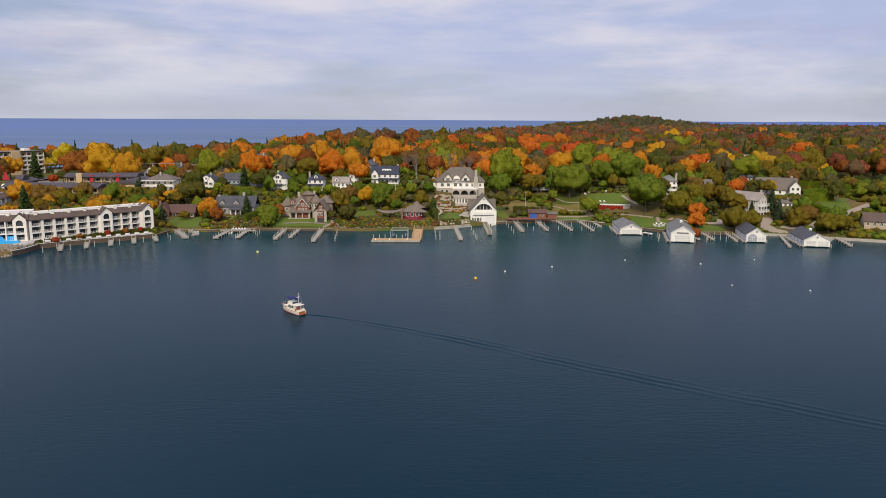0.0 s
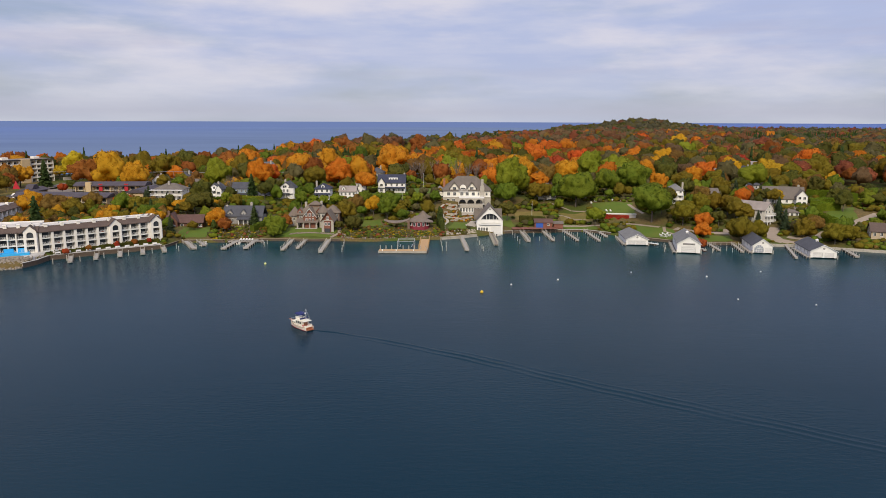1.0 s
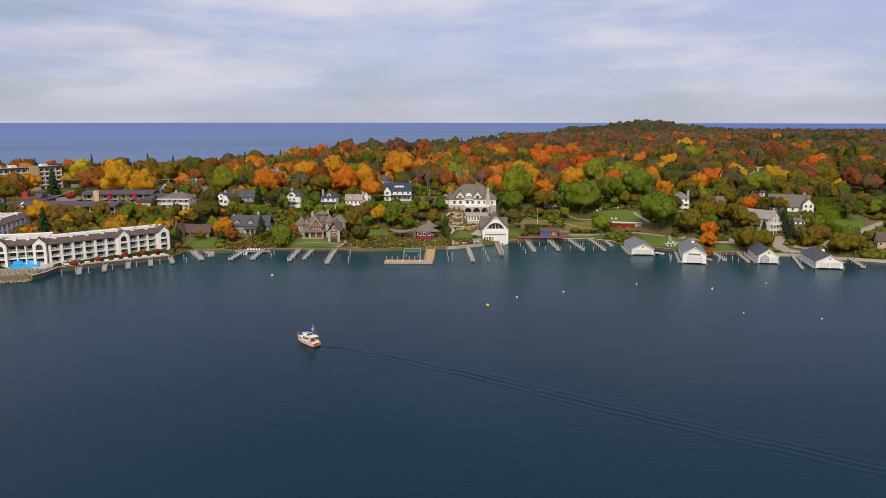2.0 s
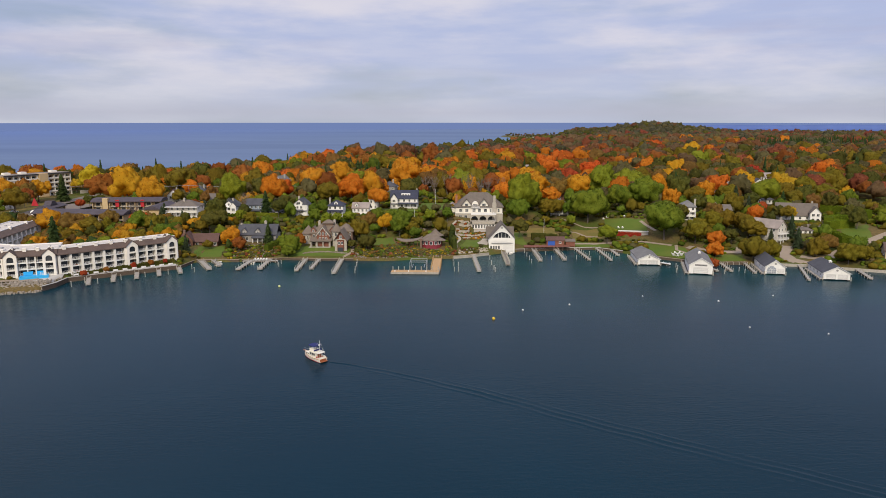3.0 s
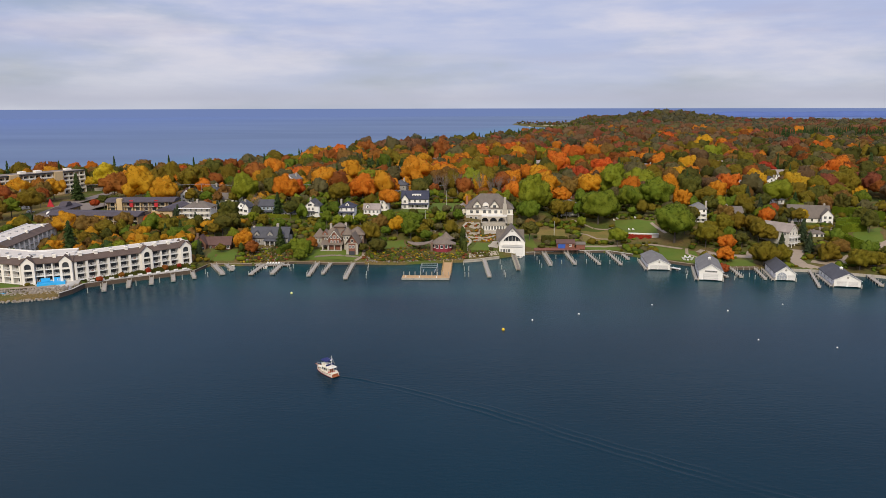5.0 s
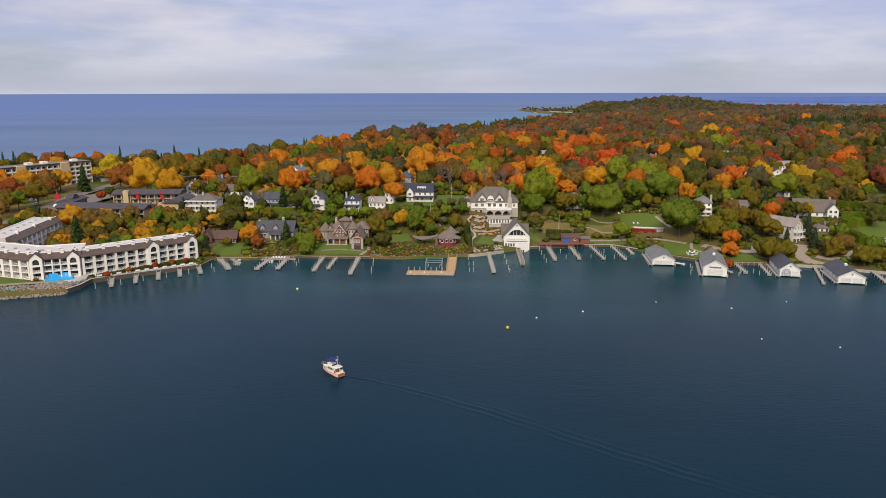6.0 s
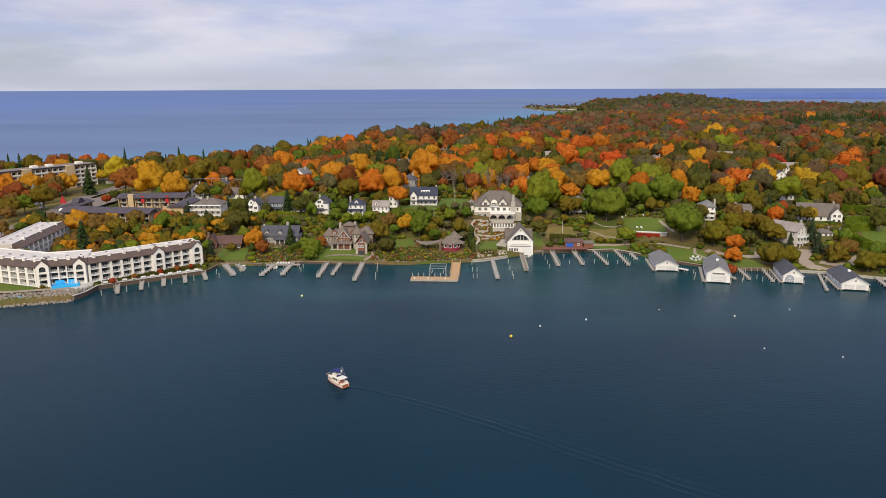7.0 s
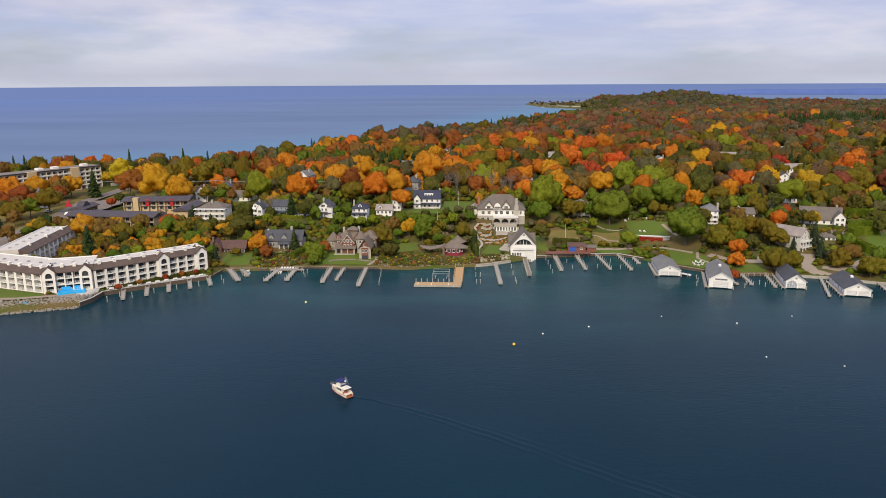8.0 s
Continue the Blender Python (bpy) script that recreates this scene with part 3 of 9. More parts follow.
def clump(rng, lumps, leafs, size, hull=3, tall=0.9, skirt=0.55, low=0.24, high=0.40):
    """Points and faces of a crown one unit across its radius: a billowing hull of boughs under a coat of leaf sprays."""
    ico = bmesh.new()
    bmesh.ops.create_icosphere(ico, subdivisions=hull, radius=1.0)
    iv = np.array([v.co[:] for v in ico.verts])
    it = [tuple(v.index for v in f.verts) for f in ico.faces]
    ico.free()
    iv /= np.linalg.norm(iv, axis=1)[:, None]
    # boughs spread over a squat dome round a solid heart
    f = (np.arange(lumps) + 0.5) / lumps
    h = 1 - 1.6 * f
    az = np.arange(lumps) * 2.39996 + rng.uniform(-0.4, 0.4, lumps)
    side = np.sqrt(np.maximum(0.03, 1 - h * h))
    reach = rng.uniform(0.40, 0.84, lumps)
    lean = 1 + 0.20 * np.sin(2 * az + rng.uniform(0, 6)) + 0.12 * np.sin(3 * az + rng.uniform(0, 6))
    centre = np.stack((side * np.cos(az) * lean, side * np.sin(az) * lean, h * tall), 1) * reach[:, None]
    radius = rng.uniform(low, high, lumps) * (14.0 / max(lumps, 5)) ** 0.3
    centre, radius = np.vstack((centre, (0, 0, 0))), np.append(radius, 0.52)

    shift = Vector(rng.uniform(-50, 50, 3))

    def surface(n):
        along = n @ centre.T
        room = along ** 2 - (centre ** 2).sum(1) + radius ** 2
        out = np.where(room > 0, along + np.sqrt(np.maximum(room, 0)), 0.0)
        # boughs run softly into one another, roughened by smaller sprays
        soft = 0.90 * ((np.maximum(out, 0.0) ** 9).sum(1)) ** (1 / 9)
        rough = np.array([1.3 * noise.noise(Vector(v) * 1.9 + shift) + noise.noise(Vector(v) * 4.3 + shift) + 0.7 * noise.noise(Vector(v) * 9.1 + shift) for v in n])
        return soft * (1 + 0.13 * rough)

    def settle(p):
        return np.stack((p[:, 0], p[:, 1], np.where(p[:, 2] < -skirt, -skirt + 0.3 * (p[:, 2] + skirt), p[:, 2])), 1)

    hullv, tri = settle(iv * surface(iv)[:, None]), np.array(it)
    a, b, c = hullv[tri[:, 0]], hullv[tri[:, 1]], hullv[tri[:, 2]]
    flat = np.cross(b - a, c - a)
    round_ = np.zeros_like(hullv)
    for i in range(3):
        np.add.at(round_, tri[:, i], flat)
    round_ /= np.linalg.norm(round_, axis=1)[:, None] + 1e-9
    area = np.linalg.norm(flat, axis=1)
    flat /= area[:, None] + 1e-9
    # leaves lie close over the boughs
    chance = area * (1.0 + 0.35 * flat[:, 2])
    on = rng.choice(len(tri), leafs, p=chance / chance.sum())
    w1, w2 = rng.uniform(size=leafs), rng.uniform(size=leafs)
    over = w1 + w2 > 1
    w1[over], w2[over] = 1 - w1[over], 1 - w2[over]
    w1, w2 = w1[:, None], w2[:, None]
    lift = rng.uniform(0.018, 0.062, (leafs, 1))
    k = flat[on]
    p = a[on] * (1 - w1 - w2) + b[on] * w1 + c[on] * w2 + k * lift
    lie = round_[tri[on, 0]] * (1 - w1 - w2) + round_[tri[on, 1]] * w1 + round_[tri[on, 2]] * w2
    soft = lie + rng.normal(size=(leafs, 3)) * 0.16
    k = k + rng.normal(size=(leafs, 3)) * 0.42
    k /= np.linalg.norm(k, axis=1)[:, None]
    u = np.cross(k, rng.normal(size=(leafs, 3)))
    u /= np.linalg.norm(u, axis=1)[:, None]
    w = np.cross(k, u) * 0.8
    q = rng.uniform(0.5, 1.3, (leafs, 4)) * (size * rng.uniform(0.6, 1.4, leafs))[:, None]
    leaf = np.stack((p + u * q[:, :1], p + w * q[:, 1:2], p - u * q[:, 2:3], p - w * q[:, 3:]), 1).reshape(-1, 3)
    faces = list(it) + [(n, n + 1, n + 2, n + 3) for n in range(len(iv), len(iv) + 4 * leafs, 4)]
    # leaves share the lie of the bough under them, so that a crown shades as one soft mass
    lie = np.vstack((round_, np.repeat(soft, 4, 0)))
    return np.vstack((hullv, leaf)), faces, lie / np.linalg.norm(lie, axis=1)[:, None]


def cone(rng, tiers, per, wide=0.36):
    """A conifer two units tall: drooping ragged sprays round a spire."""
    verts, faces, lie, base = [], [], [], 0
    for t in range(tiers):
        f = t / tiers
        z, r = -1 + 2 * f, wide * (1 - f) ** 0.8 * rng.uniform(0.8, 1.15) + 0.03
        for i in range(per):
            a = math.tau * (i + rng.uniform(0, 1)) / per + t
            l, w = r * rng.uniform(0.5, 1.25), r * math.tau / per * rng.uniform(0.4, 0.75) + 0.016
            o, s = np.array((math.cos(a), math.sin(a), 0)), np.array((-math.sin(a), math.cos(a), 0))
            top = np.array((0, 0, z + 1.9 / tiers + 0.06 * rng.uniform(0.3, 1.4)))
            tip = o * l + np.array((0, 0, z - 0.07 * rng.uniform(-0.3, 1.6)))
            mid = (top + tip) / 2 + np.array((0, 0, 0.03))
            verts.append(np.array([top + s * w * 0.15, mid - s * w, tip, mid + s * w]))
            faces.append((base, base + 1, base + 2, base + 3))
            lie += [(o[0] + rng.normal() * 0.25, o[1] + rng.normal() * 0.25, 0.5)] * 4
            base += 4
    lie = np.array(lie)
    return np.vstack(verts), faces, lie / np.linalg.norm(lie, axis=1)[:, None]


def raw_mesh(name, verts, faces, lie, material):
    me = bpy.data.meshes.new(name)
    me.from_pydata([tuple(v) for v in verts], [], [tuple(int(i) for i in f) for f in faces])
    me.materials.append(material)
    me.shade_smooth()
    me.normals_split_custom_set_from_vertices([tuple(v) for v in lie])
    return me


rng = np.random.default_rng(7)
CROWN = [raw_mesh("crown", *clump(rng, 54 + 4 * i, 2300, 0.036, 4, (0.9, 1.15, 0.8)[i % 3], 0.58, 0.20, 0.46), LEAF["green"]) for i in range(9)]
CROWN_FAR = [raw_mesh("crown", *clump(rng, 36 + 3 * i, 800, 0.056, 4, (0.9, 1.15, 0.8)[i % 3], 0.7, 0.20, 0.46), LEAF["green"]) for i in range(6)]
SPIRE = [raw_mesh("crown", *cone(rng, 22, 15), LEAF["conifer"]) for _ in range(4)]
COLUMN = [raw_mesh("crown", *clump(rng, 18, 420, 0.085, 3, 0.9, 0.95), LEAF["cedar"]) for _ in range(2)]


def trunk_mesh(seed, tall=1.0):
    r = random.Random(seed)
    bm = bmesh.new()
    tube(bm, (0, 0, -0.25), (0.02, 0, 0.5), 0.060, 0.042, 7)
    for i in range(5):
        a = i * 1.3 + r.uniform(-0.3, 0.3)
        tube(bm, (0.02, 0, 0.36 + 0.05 * i), (0.30 * math.cos(a), 0.30 * math.sin(a), 0.78 + 0.06 * r.random()), 0.030, 0.010, 5)
    return mesh_of("trunk", bm, BARK, True)


TRUNK = [trunk_mesh(i) for i in range(3)]
KIND_WORDS = {
    "orange": "orange autumn maple with a broad full crown", "flame": "bright red-orange autumn maple with a dense crown", "rust": "rust-brown autumn oak with a rounded crown",
    "gold": "golden autumn maple with a full crown", "yellow": "yellow autumn tree with a loose crown", "red": "dark red autumn tree with a compact crown",
    "brown": "brown thinning autumn tree with a ragged crown", "olive": "olive-green tree just turning colour", "lime": "yellow-green tree with a soft broad crown",
    "green": "large green maple with a spreading crown", "dark": "dark green tree with a dense crown", "conifer": "dark green pine with a pointed crown",
    "spruce": "blue-green spruce with drooping branches", "cedar": "narrow dark cedar clipped into a column"}


def tree(x, y, r, kind):
    """One tree on the ground: its trunk, and a crown of leaf sprays of that radius."""
    z = ground(x, y)
    if kind not in ("conifer", "spruce", "cedar"):
        r *= 1.16
    CLEAR.append((x, y, r * 0.8))
    t = thing("tree", KIND_WORDS[kind], "tree", pose(x, y, z, 0, 0, rng.uniform(0, 360)))
    if kind in ("conifer", "spruce"):
        h = r * 3.0
        c = part("crown", SPIRE[rng.integers(4)], None, t, m=pose(0, 0, h * 0.54) @ Matrix.Diagonal((r * 2.5, r * 2.5, h * 0.47, 1)))
        top = h * 0.5
    elif kind == "cedar":
        h = r * 4.4
        c = part("crown", COLUMN[rng.integers(2)], None, t, m=pose(0, 0, h * 0.5) @ Matrix.Diagonal((r * 0.95, r * 0.95, h * 0.52, 1)))
        top = h * 0.5
    else:
        hc = r * 0.95 + 1.8 if r > 6.5 or y > 332 else r * 0.85 + 0.4
        s, up = rng.uniform(0.88, 1.12), rng.uniform(0.94, 1.22)
        c = part("crown", CROWN[rng.integers(9)] if y < 440 else CROWN_FAR[rng.integers(6)], None, t, m=pose(0, 0, hc) @ Matrix.Diagonal((r * 1.08 * s, r * 1.08 / s, r * up, 1)))
        top = hc
    c.material_slots[0].link = "OBJECT"
    c.material_slots[0].material = LEAF[kind]
    part("trunk", TRUNK[rng.integers(3)], None, t, m=Matrix.Diagonal((r * 0.95, r * 0.95, top * 1.25, 1)))
    return t


GROVES = [
    ("tower", [(-294, 419, 8.1, "orange"), (-279, 411, 6.0, "rust"), (-286, 436, 6.6, "gold"), (-252, 395, 6.8, "olive"), (-276, 458, 5.9, "gold"), (-257, 453, 5.8, "conifer"), (-264, 503, 8.2, "yellow"), (-237, 462, 6.6, "rust"), (-291, 546, 7.0, "brown"), (-258, 386, 4.5, "green"), (-260, 375, 5.1, "olive"), (-227, 347, 3.9, "olive"), (-224, 423, 3.1, "dark"), (-281, 451, 5.1, "rust"), (-277, 507, 4.5, "yellow"), (-246, 496, 6.1, "orange")]),
    ("motel", [(-203, 343, 5.2, "gold"), (-191, 342, 5.1, "brown"), (-180, 338, 4.0, "olive"), (-180, 307, 5.2, "conifer"), (-188, 308, 3.5, "gold"), (-178, 355, 4.4, "brown"), (-157, 321, 3.5, "gold"), (-170, 322, 2.9, "olive"), (-183, 325, 3.3, "olive"), (-171, 312, 2.9, "gold"), (-160, 311, 2.8, "olive"), (-150, 313, 2.8, "gold"), (-145, 315, 3.4, "olive"), (-175, 306, 2.8, "gold"), (-196, 362, 2.9, "gold")]),
    ("west rise", [(-213, 449, 8.7, "gold"), (-223, 494, 6.5, "olive"), (-190, 432, 7.5, "gold"), (-226, 527, 7.3, "olive"), (-194, 486, 9.2, "olive"), (-293, 714, 5.5, "brown"), (-205, 556, 8.5, "dark"), (-159.5, 377, 3.5, "spruce"), (-158.5, 371, 3.2, "spruce"), (-166, 361, 3.6, "flame"), (-159, 346, 4.6, "green"), (-150, 342, 4.5, "olive"), (-139, 327, 4.0, "green"), (-144, 362, 2.8, "spruce"), (-143, 392, 3.0, "spruce"), (-125, 358, 4.6, "dark"), (-140, 431, 7.2, "lime"), (-259, 533, 6.6, "gold"), (-207, 542, 5.6, "rust")]),
    ("west garden", [(-108, 328, 3.9, "orange"), (-101, 317, 3.2, "rust"), (-92, 333, 3.1, "conifer"), (-123, 311, 2.4, "spruce"), (-122, 299, 1.6, "brown"), (-152, 538, 8.9, "orange"), (-112, 423, 7.0, "orange"), (-155, 507, 9.3, "rust"), (-105, 378, 4.1, "conifer"), (-96, 369, 3.7, "dark"), (-119, 346, 3.5, "dark"), (-122, 339, 4.1, "dark"), (-125, 336, 2.9, "olive"), (-106, 317, 1.4, "cedar"), (-109, 328, 1.4, "cedar"), (-107, 356, 2.7, "olive"), (-113, 360, 2.4, "lime"), (-76, 327, 2.7, "rust"), (-84, 328, 2.2, "lime"), (-78, 318, 3.7, "green"), (-78, 313, 2.6, "green")]),
    ("mid row", [(-109, 433, 6.1, "flame"), (-94, 378, 4.0, "dark"), (-126, 559, 7.3, "dark"), (-94, 452, 8.8, "gold"), (-78, 408, 6.0, "olive"), (-83, 487, 7.9, "gold"), (-66, 424, 6.8, "orange"), (-78, 535, 6.0, "conifer"), (-52, 452, 4.7, "orange"), (-46, 393, 5.4, "orange"), (-39, 492, 9.4, "gold"), (-28, 508, 7.3, "orange"), (-130, 629, 8.3, "rust"), (-107, 603, 7.8, "brown"), (-84, 626, 8.0, "rust"), (-60, 609, 7.3, "olive"), (-126, 527, 5.1, "brown"), (-94, 418, 3.1, "brown"), (-18, 514, 6.5, "orange"), (-45, 476, 3.4, "orange"), (-25, 452, 3.3, "rust")]),
    ("mid slope", [(-57, 343, 3.4, "olive"), (-49, 336, 4.7, "olive"), (-47, 355, 3.5, "brown"), (-44, 322, 3.4, "dark"), (-38, 352, 3.7, "gold"), (-31, 348, 3.9, "green"), (-25, 349, 2.8, "olive"), (-30, 358, 4.0, "green"), (-17, 366, 2.9, "lime"), (-22, 358, 2.3, "olive"), (-76, 364, 2.7, "green"), (-69, 360, 2.6, "lime"), (-64, 361, 2.4, "lime"), (-58, 362, 2.7, "lime"), (-43, 363, 3.2, "green"), (-36, 362, 3.2, "green"), (-8, 370, 2.7, "green"), (-5, 349, 1.7, "cedar"), (-4, 327, 1.6, "cedar"), (-51, 323, 2.1, "dark"), (-59, 330, 1.1, "cedar"), (-73, 333, 1.1, "cedar"), (-61, 329, 1.1, "cedar")]),
    ("park", [(-4, 540, 7.7, "olive"), (8, 490, 7.0, "olive"), (18, 487, 5.4, "brown"), (25, 483, 6.2, "orange"), (21, 443, 3.2, "red"), (34, 395, 9.2, "lime"), (45, 434, 7.6, "gold"), (51, 419, 4.7, "orange"), (30, 384, 4.9, "green"), (46, 389, 4.4, "olive"), (46, 514, 7.0, "gold"), (66, 562, 9.0, "flame"), (73, 500, 6.8, "red"), (28, 353, 3.7, "dark"), (60, 447, 5.0, "brown"), (71, 441, 7.8, "gold"), (97, 541, 7.9, "flame"), (87, 452, 8.2, "lime"), (103, 450, 8.6, "lime"), (115, 470, 5.8, "olive"), (67, 383, 8.1, "green"), (86, 396, 6.5, "green")]),
    ("park east", [(100, 398, 7.9, "green"), (116, 431, 6.4, "orange"), (115, 398, 4.6, "orange"), (97, 344, 8.6, "green"), (128, 433, 7.2, "dark"), (132, 410, 5.2, "olive"), (143, 427, 5.4, "orange"), (160, 457, 6.2, "flame"), (70, 345, 3.7, "lime"), (109, 335, 4.8, "olive"), (121, 348, 4.4, "olive"), (117, 330, 3.7, "flame"), (111, 313, 3.2, "orange"), (107, 304, 2.4, "red"), (125, 333, 2.9, "dark"), (74, 528, 5.1, "red"), (139, 503, 6.2, "gold"), (152, 508, 5.5, "orange"), (62, 415, 4.0, "green")]),
    ("east garden", [(157, 416, 3.9, "spruce"), (152, 384, 3.3, "spruce"), (145, 358, 3.7, "orange"), (157, 378, 2.9, "red"), (171, 408, 7.1, "lime"), (196, 445, 7.0, "yellow"), (206, 439, 6.2, "olive"), (135, 349, 4.2, "olive"), (126, 309, 5.3, "olive"), (135, 312, 3.3, "olive"), (142.5, 331.5, 2.6, "spruce"), (155, 339, 3.6, "spruce"), (152, 325, 3.2, "spruce"), (163.5, 361, 3.0, "yellow"), (154.5, 312, 3.7, "olive"), (164, 321, 3.3, "brown"), (162, 300, 4.9, "olive"), (171, 303, 3.0, "olive"), (196, 388, 4.2, "dark"), (228, 450, 8.0, "olive"), (245, 500, 8.9, "flame"), (223, 422, 3.8, "gold"), (155, 424, 5.0, "olive"), (180, 464, 5.9, "gold"), (187, 342, 3.7, "dark")]),
    ("east fill", [(-75, 560, 4.8, "conifer"), (-66, 551, 4.4, "conifer"), (-57, 566, 5.2, "conifer"), (-48, 549, 4.4, "conifer"), (-20, 575, 4.8, "conifer"), (-140, 600, 4.6, "conifer"), (-152, 583, 4.2, "conifer"), (-100, 640, 5.2, "conifer"), (20, 562, 4.4, "conifer"), (96, 520, 4.4, "conifer"), (150, 541, 4.8, "conifer"), (206, 470, 4.2, "conifer"), (-188, 540, 4.0, "conifer"), (-30, 640, 5.0, "conifer"), (120, 600, 4.8, "conifer"), (51, 390.5, 4.2, "olive"), (58, 391, 3.6, "green"), (111, 366, 3.4, "olive"), (-116, 319, 2.0, "olive"), (-127, 318, 2.2, "green"), (162, 360, 3.2, "olive"), (-177, 441, 3.4, "olive"), (-166, 437, 3.2, "green"), (-158, 434, 2.8, "brown"), (-146, 430, 3.4, "olive"), (-172, 458, 3.6, "olive"), (-160, 452, 4.0, "brown"), (-147.5, 269.6, 1.1, "red"), (-141.5, 275.4, 1.2, "rust"), (-133.8, 282.6, 1.1, "red"), (-128.6, 287.4, 1.2, "rust"), (-124.5, 291.5, 1.0, "red"), (135.5, 341, 4.2, "olive"), (139, 337.5, 3.4, "olive"), (138, 343, 3.6, "green"), (160, 364, 3.0, "dark"), (129, 352, 4.0, "olive"), (127, 364, 4.0, "brown"), (108, 360, 4.0, "dark"), (104, 352, 3.6, "olive"), (113, 346, 3.6, "olive"), (126, 385, 4.5, "dark"), (145, 388, 4.5, "olive"), (186, 384, 4.0, "brown"), (193, 360, 3.0, "dark")]),
    ("west road", [(-298, 435, 5.3, "orange"), (-273, 398, 4.1, "brown"), (-266, 405, 4.2, "rust"), (-266, 377, 4.6, "dark"), (-254, 353, 3.6, "spruce"), (-224, 412, 2.2, "red"), (-276, 446, 4.4, "brown"), (-270, 436, 4.0, "rust"), (-284, 424, 4.6, "brown"), (-262, 420, 3.8, "brown"), (-268, 364, 4.0, "brown"), (-262, 346, 3.6, "olive"), (-254, 366, 3.4, "brown"), (-280, 396, 4.6, "rust"), (-232, 352, 3.4, "gold"), (-238, 336, 3.2, "brown"), (-240, 520, 5.2, "gold"), (-230, 537, 6.0, "olive"), (-209, 469, 3.7, "olive"), (-184, 299, 2.7, "brown"), (-184, 291, 2.1, "gold"), (-141, 335, 3.0, "conifer"), (-148, 334, 2.8, "conifer")]),
    ("point woods", [(-110, 738, 9.9, "rust"), (-117, 692, 7.9, "dark"), (-149, 806, 9.2, "dark"), (-76, 646, 8.6, "olive"), (-42, 597, 7.5, "gold"), (-26, 547, 6.5, "orange"), (-30, 692, 9.6, "rust"), (-8, 692, 7.3, "dark"), (5, 657, 3.9, "flame"), (-10, 616, 7.3, "orange"), (1, 563, 5.6, "lime"), (21, 774, 7.7, "rust"), (17, 529, 5.6, "olive"), (76, 675, 5.4, "rust"), (118, 1020, 8.1, "rust"), (90, 513, 5.9, "orange"), (147, 904, 7.2, "orange"), (165, 855, 9.8, "rust"), (253, 956, 10.4, "flame"), (170, 758, 4.6, "red"), (137, 692, 7.0, "lime"), (164, 647, 4.9, "red")]),
    ("point east", [(136, 557, 3.8, "yellow"), (167, 569, 7.8, "gold"), (255, 811, 9.5, "gold"), (255, 758, 9.0, "orange"), (302, 1015, 8.4, "olive"), (351, 901, 8.3, "rust"), (345, 853, 7.3, "gold"), (223, 558, 6.0, "red"), (230, 618, 7.4, "olive"), (167, 480, 5.1, "flame"), (338, 772, 6.7, "orange"), (342, 737, 8.0, "flame"), (366, 772, 6.8, "orange"), (351, 717, 5.3, "rust"), (268, 609, 4.4, "orange"), (283, 566, 7.5, "flame"), (241, 484, 5.0, "flame"), (282, 540, 4.8, "red"), (265, 558, 5.3, "green"), (448, 899, 7.9, "gold"), (128, 470, 4.2, "lime"), (197, 855, 5.8, "rust"), (306, 854, 6.0, "flame"), (101, 647, 6.1, "dark"), (108, 577, 5.0, "dark"), (192, 692, 6.2, "olive"), (218, 505, 5.8, "olive"), (233, 505, 5.9, "brown"), (66, 705, 6.5, "lime"), (41, 647, 6.9, "olive")]),
    ("lake side", [(-174, 573, 5.9, "rust"), (-161, 587, 4.8, "orange"), (-144, 574, 5.1, "rust"), (-191, 569, 3.6, "red"), (-209, 591, 4.1, "brown"), (-148, 499, 4.1, "orange"), (-176, 692, 4.7, "dark"), (-186, 680, 6.1, "olive"), (-200, 662, 5.5, "olive"), (-207, 515, 5.1, "olive"), (-235, 568, 3.7, "brown"), (-92, 692, 6.5, "orange"), (-65, 692, 6.4, "rust")]),
    ("hill side", [(185, 405, 4.5, "olive"), (195, 412, 5.0, "dark"), (205, 405, 4.4, "brown"), (212, 425, 5.0, "olive"), (160, 400, 4.0, "dark"), (190, 428, 5.0, "olive"), (217, 408, 4.0, "green"), (176, 398, 3.5, "conifer"), (200, 424, 4.4, "gold"), (150, 405, 4.0, "olive")]),
    ("west fill", [(-193, 355, 2.7, "olive"), (-186, 348, 2.6, "gold"), (-176, 347, 2.9, "olive"), (-167, 344, 2.7, "brown"), (-160, 336, 2.9, "gold"), (-150, 328, 2.6, "olive"), (-164, 357, 3.0, "green"), (-154, 357, 2.7, "dark"), (-172, 332, 2.4, "gold"), (-192, 333, 2.4, "olive"), (-200, 322, 2.3, "brown"), (-136, 345, 2.9, "dark"), (-130, 355, 2.7, "olive"), (-206, 361, 2.2, "gold")]),
]
for grove, trees in GROVES:
    for row in trees:
        tree(*row)


